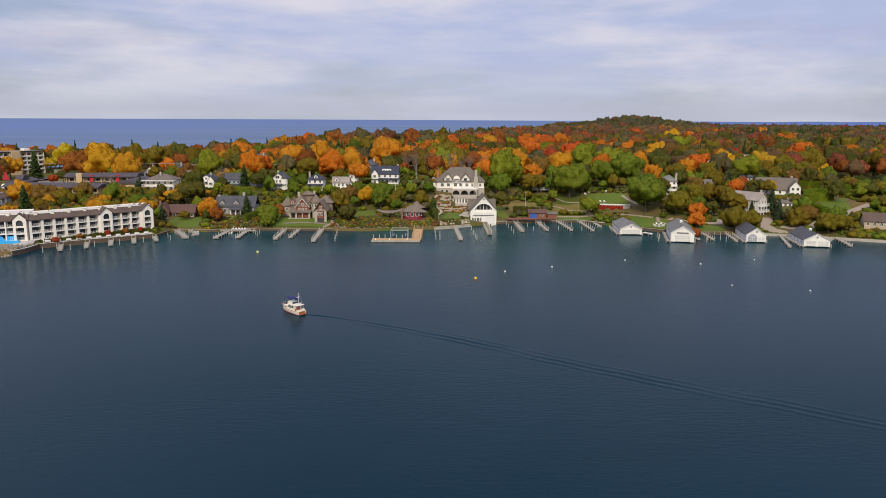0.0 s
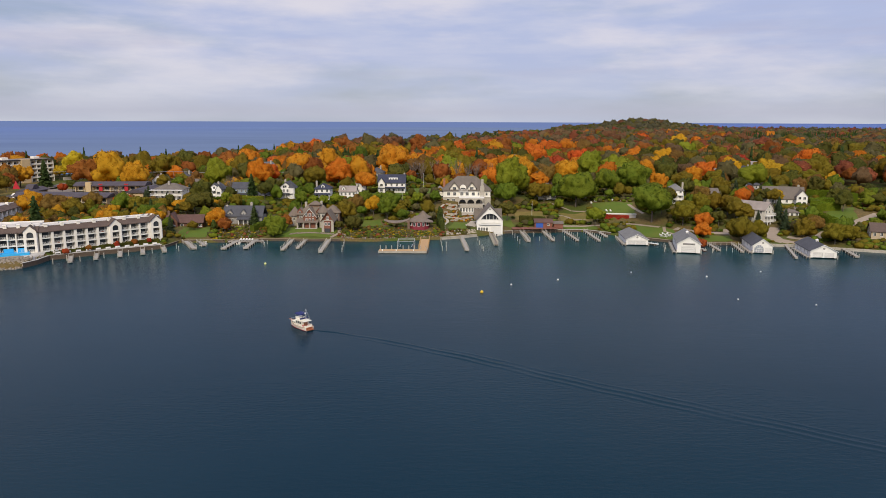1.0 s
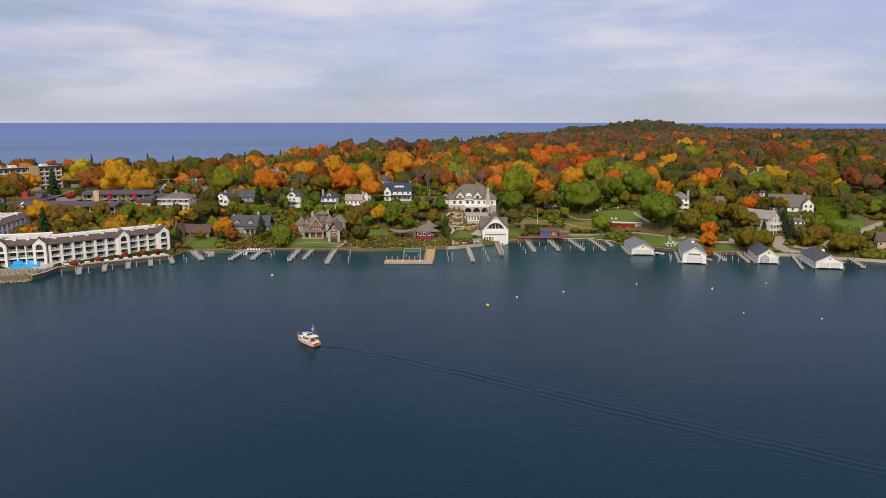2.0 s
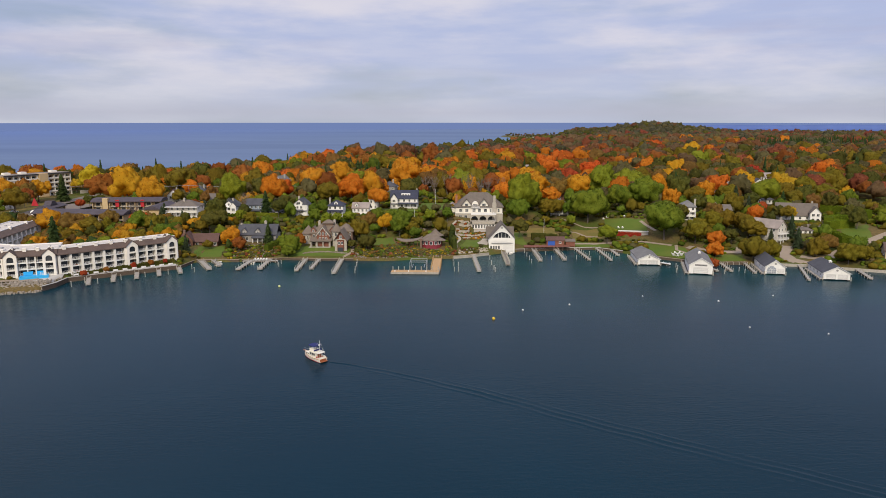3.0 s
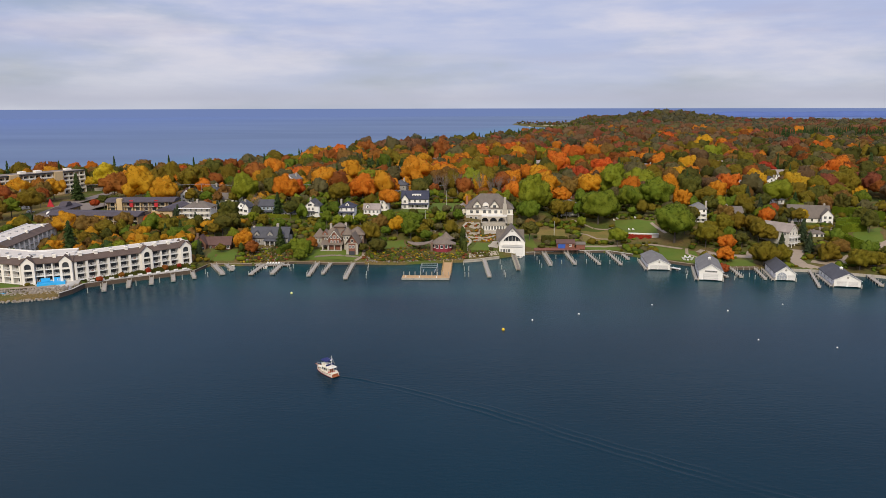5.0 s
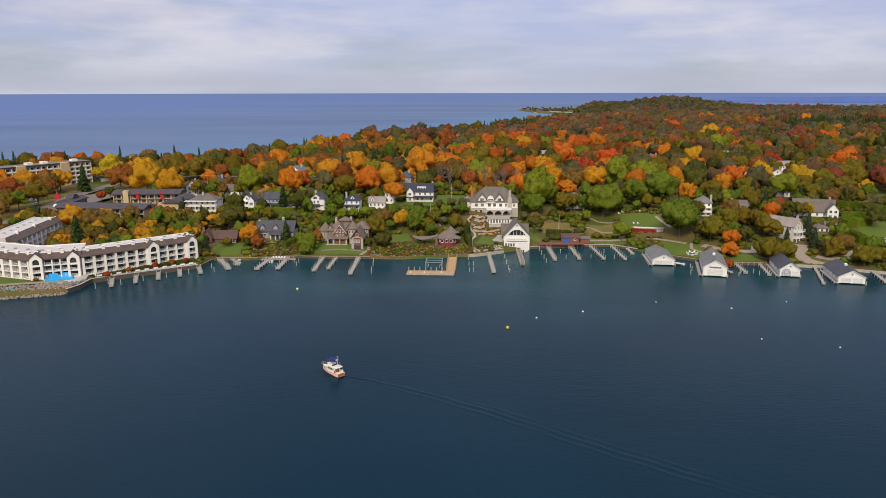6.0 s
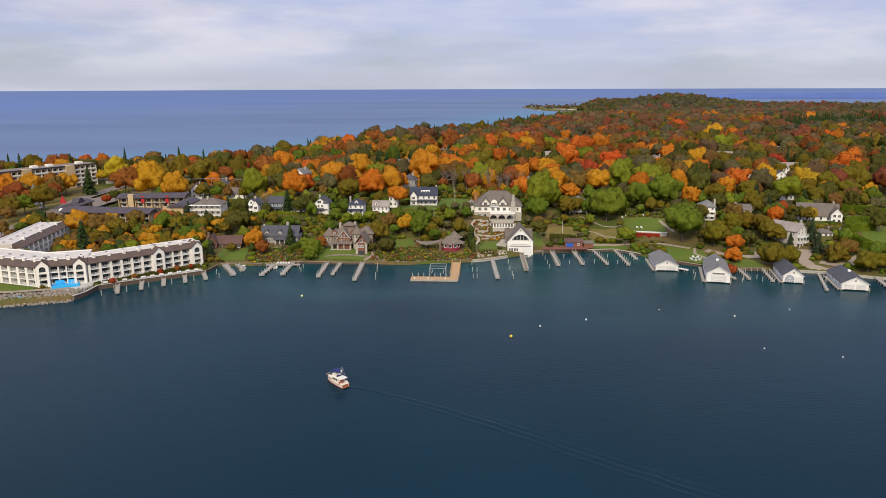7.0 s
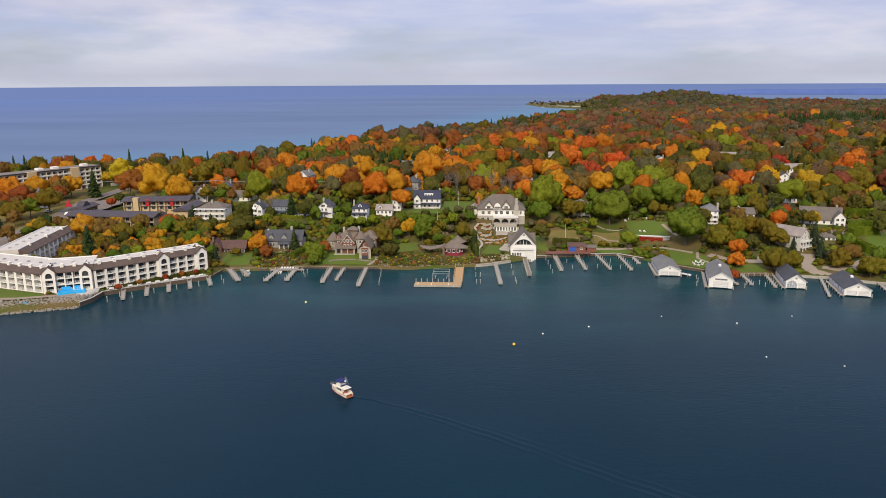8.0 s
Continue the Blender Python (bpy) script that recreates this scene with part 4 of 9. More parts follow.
def bare_tree(x, y, h, seed):
    """A leafless tree: trunk, limbs and forked twigs."""
    r = random.Random(seed)
    z = ground(x, y)
    t = thing("bare_tree", "leafless grey-brown tree with fine upright twigs", "tree", pose(x, y, z), "bare trees")
    bm = bmesh.new()
    tube(bm, (0, 0, -0.5), (0, 0, h * 0.45), 0.22, 0.15, 7)
    part("trunk", bm, BARE, t)
    limbs, twigs = bmesh.new(), bmesh.new()
    for i in range(11):
        a = i * 2.4 + r.uniform(-0.4, 0.4)
        base = Vector((0, 0, h * r.uniform(0.2, 0.45)))
        tip = Vector((math.cos(a) * h * r.uniform(0.12, 0.28), math.sin(a) * h * r.uniform(0.12, 0.28), h * r.uniform(0.65, 0.95)))
        tube(limbs, base, tip, 0.11, 0.035, 5)
        for _ in range(13):
            p = base.lerp(tip, r.uniform(0.3, 1.0))
            q = p + Vector((r.uniform(-1, 1) * h * 0.11, r.uniform(-1, 1) * h * 0.11, h * r.uniform(0.06, 0.2)))
            tube(twigs, p, q, 0.045, 0.015, 3)
    part("limb", limbs, BARE, t)
    part("twig_spray", twigs, BARE, t)
    CLEAR.append((x, y, 2.5))


for i, (x, y, h) in enumerate(((-115.5, 374, 13), (-18, 452, 14), (-10, 456, 15), (-3, 450, 14), (4, 455, 15), (16, 452, 14), (-24, 460, 14), (11, 447, 13), (24, 452, 13), (-200, 340, 11), (-186, 346, 11), (-174, 372, 12))):
    bare_tree(x, y, h, i)
CLEAR += [(x, y, 9) for x, y in ((-14, 452), (0, 452), (14, 450))]

# ---- buildings: shared parts ----
SHARED = {}
HOUSES = []                              # x, y, floor level and width of what shrubs must not hide


def shared(key, make):
    if key not in SHARED:
        SHARED[key] = make()
    return SHARED[key]


def frame_mesh(w, h, material, bars=1):
    """A window frame as one ring, with a sill that stands out a little."""
    def make():
        bm, t = bmesh.new(), 0.10
        out = [(-w / 2, 0), (w / 2, 0), (w / 2, h), (-w / 2, h)]
        inn = [(-w / 2 + t, t), (w / 2 - t, t), (w / 2 - t, h - t), (-w / 2 + t, h - t)]
        f = [[bm.verts.new((x, y - (0.08 if y < 0 and z == 0 else 0), z)) for x, z in ring] for y in (-0.10, 0.02) for ring in (out, inn)]
        for i in range(4):
            j = (i + 1) % 4
            bm.faces.new((f[0][i], f[0][j], f[1][j], f[1][i]))
            bm.faces.new((f[1][i], f[1][j], f[3][j], f[3][i]))
            bm.faces.new((f[2][j], f[2][i], f[3][i], f[3][j]))
            bm.faces.new((f[0][j], f[0][i], f[2][i], f[2][j]))
        return mesh_of("window", bm, material)
    return shared(("frame", w, h, material.name), make)


def bar_mesh(h, material):
    return shared(("bar", h, material.name), lambda: mesh_of("glazing_bar", boxed(-0.035, -0.075, 0.1, 0.035, 0.0, h - 0.1), material))


def glaze(f, w, h, bars, material):
    """Glass and upright bars within a frame."""
    part("pane", pane_mesh(w, h), None, f)
    for i in range(1, bars + 1):
        part("glazing_bar", bar_mesh(h, material), None, f, m=pose(-w / 2 + w * i / (bars + 1), 0, 0))


def pane_mesh(w, h):
    return shared(("pane", w, h), lambda: mesh_of("pane", boxed(-w / 2 + 0.08, -0.05, 0.08, w / 2 - 0.08, -0.02, h - 0.08), GLASS))


SIDES = {"front": 0, "right": 90, "back": 180, "left": -90}


def window(parent, side, u, z, out, w=1.1, h=1.5, bars=1, material=None, cx=0.0, cy=0.0):
    """A framed window on one side of a body: u along the wall, out from its middle."""
    turn = pose(cx, cy, 0, 0, 0, SIDES[side])
    f = part("window", frame_mesh(w, h, material or TRIM, bars), None, parent, m=turn @ pose(u, -out, z))
    glaze(f, w, h, bars, material or TRIM)
    return f


def chimney(parent, x, y, z0, z1, w=0.9, material=None):
    bm = boxed(x - w / 2, y - w / 2, z0, x + w / 2, y + w / 2, z1)
    box(bm, x - w / 2 - 0.1, y - w / 2 - 0.1, z1 - 0.25, x + w / 2 + 0.1, y + w / 2 + 0.1, z1 - 0.08)
    box(bm, x - 0.2, y - 0.2, z1, x + 0.2, y + 0.2, z1 + 0.3)
    return part("chimney", bm, material or STONE, parent)


def railing(bm, a, b, h=1.0, step=1.2, thick=0.06):
    """A handrail with posts and two rails, from a to b."""
    a, b = Vector(a), Vector(b)
    n = max(1, round((b - a).length / step))
    for i in range(n + 1):
        p = a.lerp(b, i / n)
        box(bm, p.x - thick, p.y - thick, p.z, p.x + thick, p.y + thick, p.z + h)
    for z in (h * 0.5, h):
        tube(bm, a + Vector((0, 0, z)), b + Vector((0, 0, z)), thick, sides=4)
    return bm


def dormer(parent, x, y, z, w, h, d, wall, roof, rise=0.9, win=True):
    """A small gabled dormer whose face is at y and that runs d back into the roof."""
    bm = boxed(x - w / 2, y, z, x + w / 2, y + d, z + h)
    prism(bm, [(x - w / 2, z + h), (x + w / 2, z + h), (x, z + h + rise)], y, y + d)
    dm = part("dormer", bm, wall, parent)
    part("dormer_roof", gable(bmesh.new(), w, d, z + h, rise, "y", 0.25, 0.14, x, y + d / 2), roof, dm)
    if win:
        window(dm, "front", x, z + 0.25, -y, min(1.0, w * 0.6), h - 0.1, 1)
    return dm


def house(x, y, z, w, d, label, wall, roof, storeys=2, style="hip", rise=2.6, turn=0.0, rows=None, sides=2, chimneys=(), porch=0.0, dormers=(), base=1.2, storey=2.9, category="house", bays=1, porch_at=0, name="house", wh=1.5):
    """A dwelling with its front to -y. rows: windows on each storey's front. porch: its depth. dormers: places along the front."""
    t = thing(name, label, category, pose(x, y, z, 0, 0, turn))
    CLEAR.append((x, y, max(w, d) * 0.55))
    HOUSES.append((x, y, z, w))
    top = storeys * storey
    bm = boxed(-w / 2, -d / 2, -base, w / 2, d / 2, top)
    if style == "gable_y":
        prism(bm, [(-w / 2, top), (w / 2, top), (0, top + rise)], -d / 2, d / 2)
    elif style == "gable_x":
        prism(bm, [(-d / 2, top), (d / 2, top), (0, top + rise)], -w / 2, w / 2, "x")
    part("wall", bm, wall, t)
    bm = bmesh.new()
    if style == "hip":
        hip(bm, w, d, top + 0.05, rise)
    else:
        gable(bm, w, d, top + 0.03, rise, style[-1])
    r = part("roof", bm, roof, t)
    rows = rows or [max(2, int(w / 3))] * storeys
    for s, n in enumerate(rows):
        for i in range(n):
            window(t, "front", w * ((i + 0.5) / n - 0.5), s * storey + 0.85, d / 2, 1.1 if n * 1.7 < w else w / n * 0.62, wh, bays)
    for s in range(storeys):
        for i in range(sides):
            for side in ("left", "right"):
                window(t, side, d * ((i + 0.5) / max(sides, 1) - 0.5), s * storey + 0.85, w / 2, 1.0, wh, 1)
    if style == "gable_y":
        window(t, "front", 0, top + rise * 0.15, d / 2, 1.1, min(1.3, rise * 0.5), 1)
    for cx, cy in chimneys:
        chimney(t, cx * w, cy * d, top * 0.7, top + rise + 0.9)
    for u in dormers:
        dormer(t, u * w, -d / 2 + 0.6, top + 0.25, 1.9, 1.3, d * 0.32, wall, roof)
    if porch:
        pz = storey * (porch_at + 1) - 0.25
        p = part("porch", boxed(-w / 2, -d / 2 - porch, pz - storey - 0.1, w / 2, -d / 2, pz - storey + 0.16), TRIM, t)
        bm = bmesh.new()
        railing(bm, (-w / 2 + 0.1, -d / 2 - porch + 0.1, pz - storey + 0.16), (w / 2 - 0.1, -d / 2 - porch + 0.1, pz - storey + 0.16), 0.95, 1.0)
        part("railing", bm, TRIM, p)
        n = max(2, int(w / 3.2))
        for i in range(n + 1):
            u = -w / 2 + 0.15 + (w - 0.3) * i / n
            part("column", boxed(u - 0.14, -d / 2 - porch + 0.05, -base, u + 0.14, -d / 2 - porch + 0.33, pz), TRIM, p)
        part("porch_roof", prism(bmesh.new(), [(-d / 2 - porch - 0.3, pz), (-d / 2 + 0.1, pz), (-d / 2 + 0.1, pz + 0.75), (-d / 2 - porch - 0.3, pz + 0.2)], -w / 2 - 0.2, w / 2 + 0.2, "x"), roof, p)
    return t


# ---- the white apartments on the water ----
def arch(bm, x, y0, y1, z, w, straight, sides=8):
    """A round-headed block, for an arched opening's glass."""
    pts = [(x - w / 2, z), (x + w / 2, z)]
    pts += [(x + w / 2 * math.cos(k), z + straight + w / 2 * math.sin(k)) for k in (math.pi * i / sides for i in range(sides + 1))]
    return prism(bm, pts, y0, y1)


def arch_wall(bm, x, y0, y1, w, z0, z1, peak, ow, oz, straight, sides=10):
    """A gable-topped wall with a round-headed opening through it."""
    h = ow / 2
    curve = [(x + h * math.cos(k), oz + straight + h * math.sin(k)) for k in (math.pi * i / sides for i in range(sides + 1))]
    mid = len(curve) // 2
    right = [(x + w / 2, z0), (x + w / 2, z1), (x, peak)] + curve[:mid + 1][::-1] + [(x + h, oz), (x, oz), (x, z0)]
    left = [(x - w / 2, z0), (x, z0), (x, oz), (x - h, oz)] + curve[mid:][::-1] + [(x, peak), (x - w / 2, z1)]
    prism(bm, right, y0, y1)
    prism(bm, left, y0, y1)
    return bm


def apartments(m, label, length, bays, gables, floors, depth=15.0, sf=2.5, foot=0.0, roof_at=7.4, chimneys=8):
    """A wing of flats. Local x runs along the front, -y is the front. bays: balcony middles; gables: gabled bays' middles."""
    t = thing("apartment_building", label, "building", m)
    low = -foot
    n_low = floors
    # the balconies' shade is put into this back wall's colour
    part("wall", boxed(0, 1.7, low - 1.5, length, depth, roof_at), SHADE_STUCCO, t)
    # floors that run through the balconies
    for f in range(n_low):
        z = low + f * sf
        part("floor_slab", boxed(0.02, 0.05, z - 0.22, length - 0.02, 1.72, z), TRIM, t)
    spans = [(b[0] - b[1] / 2, b[0] + b[1] / 2) for b in bays]
    spans += [(u - w / 2, u + w / 2) for u, w in gables]
    last = 0.0
    for a, b in sorted(spans) + [(length, length)]:
        if a - last > 0.15:
            part("pier_wall", boxed(last, -0.25, low - 1.5, a, 1.72, roof_at), STUCCO, t)
        last = b
    for u, w in bays:
        for f in range(n_low):
            z = low + f * sf
            bal = part("balcony", boxed(u - w / 2, -0.15, z - 0.24, u + w / 2, 0.05, z + 0.12), TRIM, t)
            bm = bmesh.new()
            railing(bm, (u - w / 2, -0.05, z + 0.12), (u + w / 2, -0.05, z + 0.12), 0.85, 0.55, 0.035)
            part("railing", bm, TRIM, bal)
            door = part("glass_door", frame_mesh(round(w * 0.78, 2), 2.05, TRIM, 2), None, t, m=pose(u, 1.7, z + 0.02))
            part("pane", pane_mesh(round(w * 0.78, 2), 2.05), None, door)
            if rng.random() < 0.55:
                part("planter", boxed(u - 0.5, 0.25, z, u + 0.4, 0.6, z + 0.5), BARK if rng.random() < 0.5 else REDBRICK, bal)
    # steep brown skirt of shingles, and the pale flat roof behind it
    prof = [(-0.55, roof_at - 0.15), (-0.55, roof_at + 0.1), (3.4, roof_at + 1.95), (3.4, roof_at - 0.15)]
    part("roof_skirt", prism(bmesh.new(), prof, -0.3, length + 0.3, "x"), ROOF_BROWN, t, "brown shingled mansard skirt")
    part("flat_roof", boxed(-0.2, 3.4, roof_at, length + 0.2, depth + 0.3, roof_at + 1.75), MEMBRANE, t, "pale flat roof")
    bm = boxed(-0.3, depth, roof_at + 1.75, length + 0.3, depth + 0.35, roof_at + 2.1)
    box(bm, -0.3, 3.1, roof_at + 1.75, length + 0.3, 3.5, roof_at + 2.05)
    part("parapet", bm, TRIM, t)
    for i in range(chimneys):
        u = length * (i + 0.55) / chimneys
        bm = boxed(u - 0.6, 2.3, roof_at + 1.2, u + 0.6, 3.5, roof_at + 2.8)
        box(bm, u - 0.7, 2.2, roof_at + 2.5, u + 0.7, 3.6, roof_at + 2.68)
        part("chimney", bm, STUCCO, t)
    for u in np.arange(3, length - 3, 6.5):
        part("roof_vent", boxed(u, 8.0, roof_at + 1.75, u + 0.9, 9.0, roof_at + 2.2), STEEL, t)
    # gabled bays with an arched top storey
    for u, w in gables:
        g = part("gable_bay", arch_wall(bmesh.new(), u, -0.9, -0.5, w, roof_at - sf - 0.05, roof_at + 0.4, roof_at + 2.5, w * 0.52, roof_at - 2.05, 1.0), STUCCO, t)
        part("gable_roof", gable(bmesh.new(), w, 6.5, roof_at + 0.45, 2.1, "y", 0.35, 0.22, u, 2.4), ROOF_BROWN, g)
        bm = bmesh.new()
        for sx in (-1, 1):
            box(bm, u + sx * w * 0.5 - (w * 0.2 if sx > 0 else 0), -0.9, low - 1.5, u + sx * w * 0.5 + (0 if sx > 0 else w * 0.2), -0.3, roof_at - sf - 0.05)
            box(bm, u + sx * w * 0.5 - (0.3 if sx > 0 else 0), -0.5, low - 1.5, u + sx * w * 0.5 + (0 if sx > 0 else 0.3), 1.7, roof_at + 0.4)
        for f in range(n_low):
            box(bm, u - w * 0.3, -0.88, low + f * sf - 0.3, u + w * 0.3, -0.35, low + f * sf + 0.08)
        part("gable_pier", bm, STUCCO, g)
        part("arched_window", arch(bmesh.new(), u, -0.42, -0.36, roof_at - 2.05, w * 0.5, 1.0), GLASS, g)
        for f in range(n_low - 1):
            win = part("window", frame_mesh(round(w * 0.56, 2), 1.9, TRIM, 2), None, g, m=pose(u, 1.68, low + f * sf + 0.15))
            part("pane", pane_mesh(round(w * 0.56, 2), 1.9), None, win)
            bm = bmesh.new()
            railing(bm, (u - w * 0.28, -0.75, low + f * sf + 0.08), (u + w * 0.28, -0.75, low + f * sf + 0.08), 0.9, 0.6, 0.035)
            part("railing", bm, TRIM, g)
    return t


def along(a, b, z):
    """A pose at a whose local x points to b."""
    return pose(a[0], a[1], z, 0, 0, math.degrees(math.atan2(b[1] - a[1], b[0] - a[0])))


apartments(along((-154.3, 264.6), (-121.3, 297.6), 3.4), "white stucco apartment block with brown shingle skirt and balconies", 46.7,
           [*[(2.5 + 4.1 * i, 3.2) for i in range(6)], (31.8, 3.1), (35.5, 3.1), (39.3, 3.1)], [(27.6, 4.5), (44.0, 4.5)], 3, depth=10.0)
apartments(along((-171.0, 257.5), (-154.5, 264.2), 3.4), "white four-storey apartment block with two arched gables above the pool", 17.7,
           [(6.1, 3.0), (9.2, 2.4), (12.2, 2.8)], [(2.4, 4.4), (15.3, 4.4)], 4, foot=2.2, sf=2.45, roof_at=7.6, chimneys=4, depth=17)
apartments(along((-215.0, 270.2), (-171.2, 257.8), 3.4), "white stucco apartment block with rows of shaded balconies", 45.4,
           [(2.6 + 4.5 * i, 3.2) for i in range(10)], [], 3, chimneys=8)
apartments(along((-197.0, 289.0), (-206.0, 341.5), 4.0), "white apartment wing with a brown skirt along the road", 52.4,
           [(4.0 + 4.9 * i, 3.4) for i in range(10)], [], 3, chimneys=3, depth=13, foot=0.4)
for cx, cy in ((-140, 285), (-160, 270), (-190, 270), (-203, 300), (-211, 330), (-208, 315), (-150, 290), (-175, 268)):
    CLEAR.append((cx, cy, 11))


# ---- the motel and the flats by the lake ----
def motel(m, length, label, floors=2, depth=12):
    t = thing("motel", label, "motel", m)
    h = 2.8 * floors
    part("wall", boxed(0, 1.5, -4, length, depth, h), BRICK, t)
    for f in range(1, floors):
        part("walkway", boxed(0, 0, 2.8 * f - 0.2, length, 1.5, 2.8 * f), CONCRETE, t)
        bm = bmesh.new()
        railing(bm, (0, 0.1, 2.8 * f), (length, 0.1, 2.8 * f), 1.0, 1.4, 0.04)
        part("railing", bm, IRON, t)
    part("roof", prism(bmesh.new(), [(-0.9, h - 0.25), (-0.9, h + 0.15), (3.2, h + 1.6), (depth - 2.5, h + 1.6), (depth + 0.9, h + 0.15), (depth + 0.9, h - 0.25)], -0.9, length + 0.9, "x"), ROOF_MOTEL, t, "low dark shingled roof")
    n = int(length / 4.2)
    for i in range(n + 1):
        u = min(length * i / n, length - 0.3)
        part("pier", boxed(u, 0.05, -1, u + 0.35, 1.6, h), BRICK, t)
    for f in range(floors):
        for i in range(n):
            u = length * (i + 0.5) / n
            w = part("window", frame_mesh(2.4, 2.0, TRIM, 1), None, t, m=pose(u + 0.3, 1.5, 2.8 * f + 0.25))
            part("pane", pane_mesh(2.4, 2.0), None, w)
    return t


mt = motel(along((-226.5, 369.5), (-176.5, 365.5), 7.4), 50, "tan brick motel with a low dark shingled roof")
ma = motel(along((-225.5, 383), (-226.5, 401), 8.2), 18, "short motel wing with a pointed red gable", depth=7)
bm = bmesh.new()
prism(bm, [(4.5, 6.8), (12.5, 6.8), (10.0, 9.0), (7.0, 9.0)], 1.5, 5.5)
part("roof_lantern", bm, ROOF_MOTEL, ma)
bm = bmesh.new()
prism(bm, [(6.0, 7.2), (9.8, 7.2), (7.9, 11.6)], 0.6, 1.2, "x")
part("sign_gable", bm, RED_PAINT, ma, "pointed red painted gable")
motel(along((-173.0, 405), (-172.0, 380), 8.6), 25, "motel wing closing the courtyard, dark shingled roof", depth=8)
mb = motel(along((-212, 403), (-174.5, 407), 9.8), 37.7, "long tan brick motel wing with red panels")
for u in (13.0, 27.0):
    part("red_panel", boxed(u, -0.4, 2.6, u + 2.0, 0.0, 6.6), RED_PAINT, mb)
part("stair_tower", boxed(6, -1.2, -1, 9, 1.6, 7.6), BRICK, mb)
for cx, cy in ((-218, 376), (-204, 374), (-190, 373), (-180, 372), (-169, 384), (-169, 396), (-196, 411), (-183, 413), (-206, 410), (-229, 392), (-200, 388), (-186, 390)):
    CLEAR.append((cx, cy, 9))


ds = thing("satellite_dish", "large white satellite dish on a post beside the motel", "satellite dish", pose(-230.5, 376, 7.0))
part("post", tube(bmesh.new(), (0, 0, -0.5), (0, 0, 5.4), 0.14), STEEL, ds)
bm = bmesh.new()
tube(bm, (0, 0.1, 5.6), (0, -0.25, 5.72), 0.5, 1.25, 14)
part("dish", bm, TRIM, ds)


def flats(m, length, label, floors=5, depth=14, sf=3.0):
    t = thing("apartment_block", label, "building", m)
    h = floors * sf
    part("wall", boxed(0, 1.6, -1.5, length, depth, h), BRICK, t)
    n = round(length / 4.0)
    for f in range(floors + 1):
        part("floor_slab", boxed(0, 0, f * sf - 0.3, length, 1.6, f * sf), CONCRETE, t)
    for i in range(n + 1):
        u = length * i / n
        part("fin_wall", boxed(u - 0.18, 0.02, -1.5, u + 0.18, 1.62, h + 0.4), STUCCO, t)
    for f in range(floors):
        bm = bmesh.new()
        railing(bm, (0.3, 0.1, f * sf), (length - 0.3, 0.1, f * sf), 1.0, 1.6, 0.04)
        part("railing", bm, STEEL, t)
        for i in range(n):
            w = part("window", frame_mesh(2.2, 2.0, TRIM, 2), None, t, m=pose(length * (i + 0.5) / n, 1.6, f * sf + 0.1))
            part("pane", pane_mesh(2.2, 2.0), None, w)
    for f in range(1, floors):
        part("balcony_panel", boxed(0.2, 0.02, f * sf, length - 0.2, 0.08, f * sf + 0.75), STUCCO, t, "pale balcony panel")
    part("roof", boxed(-0.5, -0.5, h + 0.1, length + 0.5, depth + 0.5, h + 0.7), IRON, t, "dark flat roof edge")
    part("roof_deck", boxed(0, 0.2, h + 0.7, length, depth, h + 0.8), ASPHALT, t)
    for u in (0.30, 0.72):
        part("stair_tower", boxed(length * u - 3, -1.2, -1.5, length * u + 3, 2.4, h + 0.9), BRICK, t, "tan brick stair tower")
    for u in (0.4, 0.55, 0.85):
        bm = boxed(length * u, 5, h + 0.8, length * u + 4, 9, h + 2.2)
        part("plant_room", bm, STUCCO, t)
    return t


flats(along((-313, 441), (-278.5, 503), 9.6), 71, "tan brick five-storey apartment block with white balconies")
bm = bmesh.new()
for cx, cy in ((-314, 456), (-303, 472), (-292, 489), (-283, 502), (-321, 445)):
    CLEAR.append((cx, cy, 13))

# ---- the large shingled house over its terraces ----
HOUSES += [(8.6, 373, 4.5, 24), (18.4, 333, 0.5, 14), (-64, 322, 3.6, 24), (-17, 326, 4.3, 24), (-122, 322, 3.4, 17), (-98, 334, 3.6, 19), (82, 354, 4.0, 19), (-200, 374, 8.4, 50), (-190, 403, 10.5, 36), (-140, 281, 3.0, 44), (46, 345, 1.6, 18)]

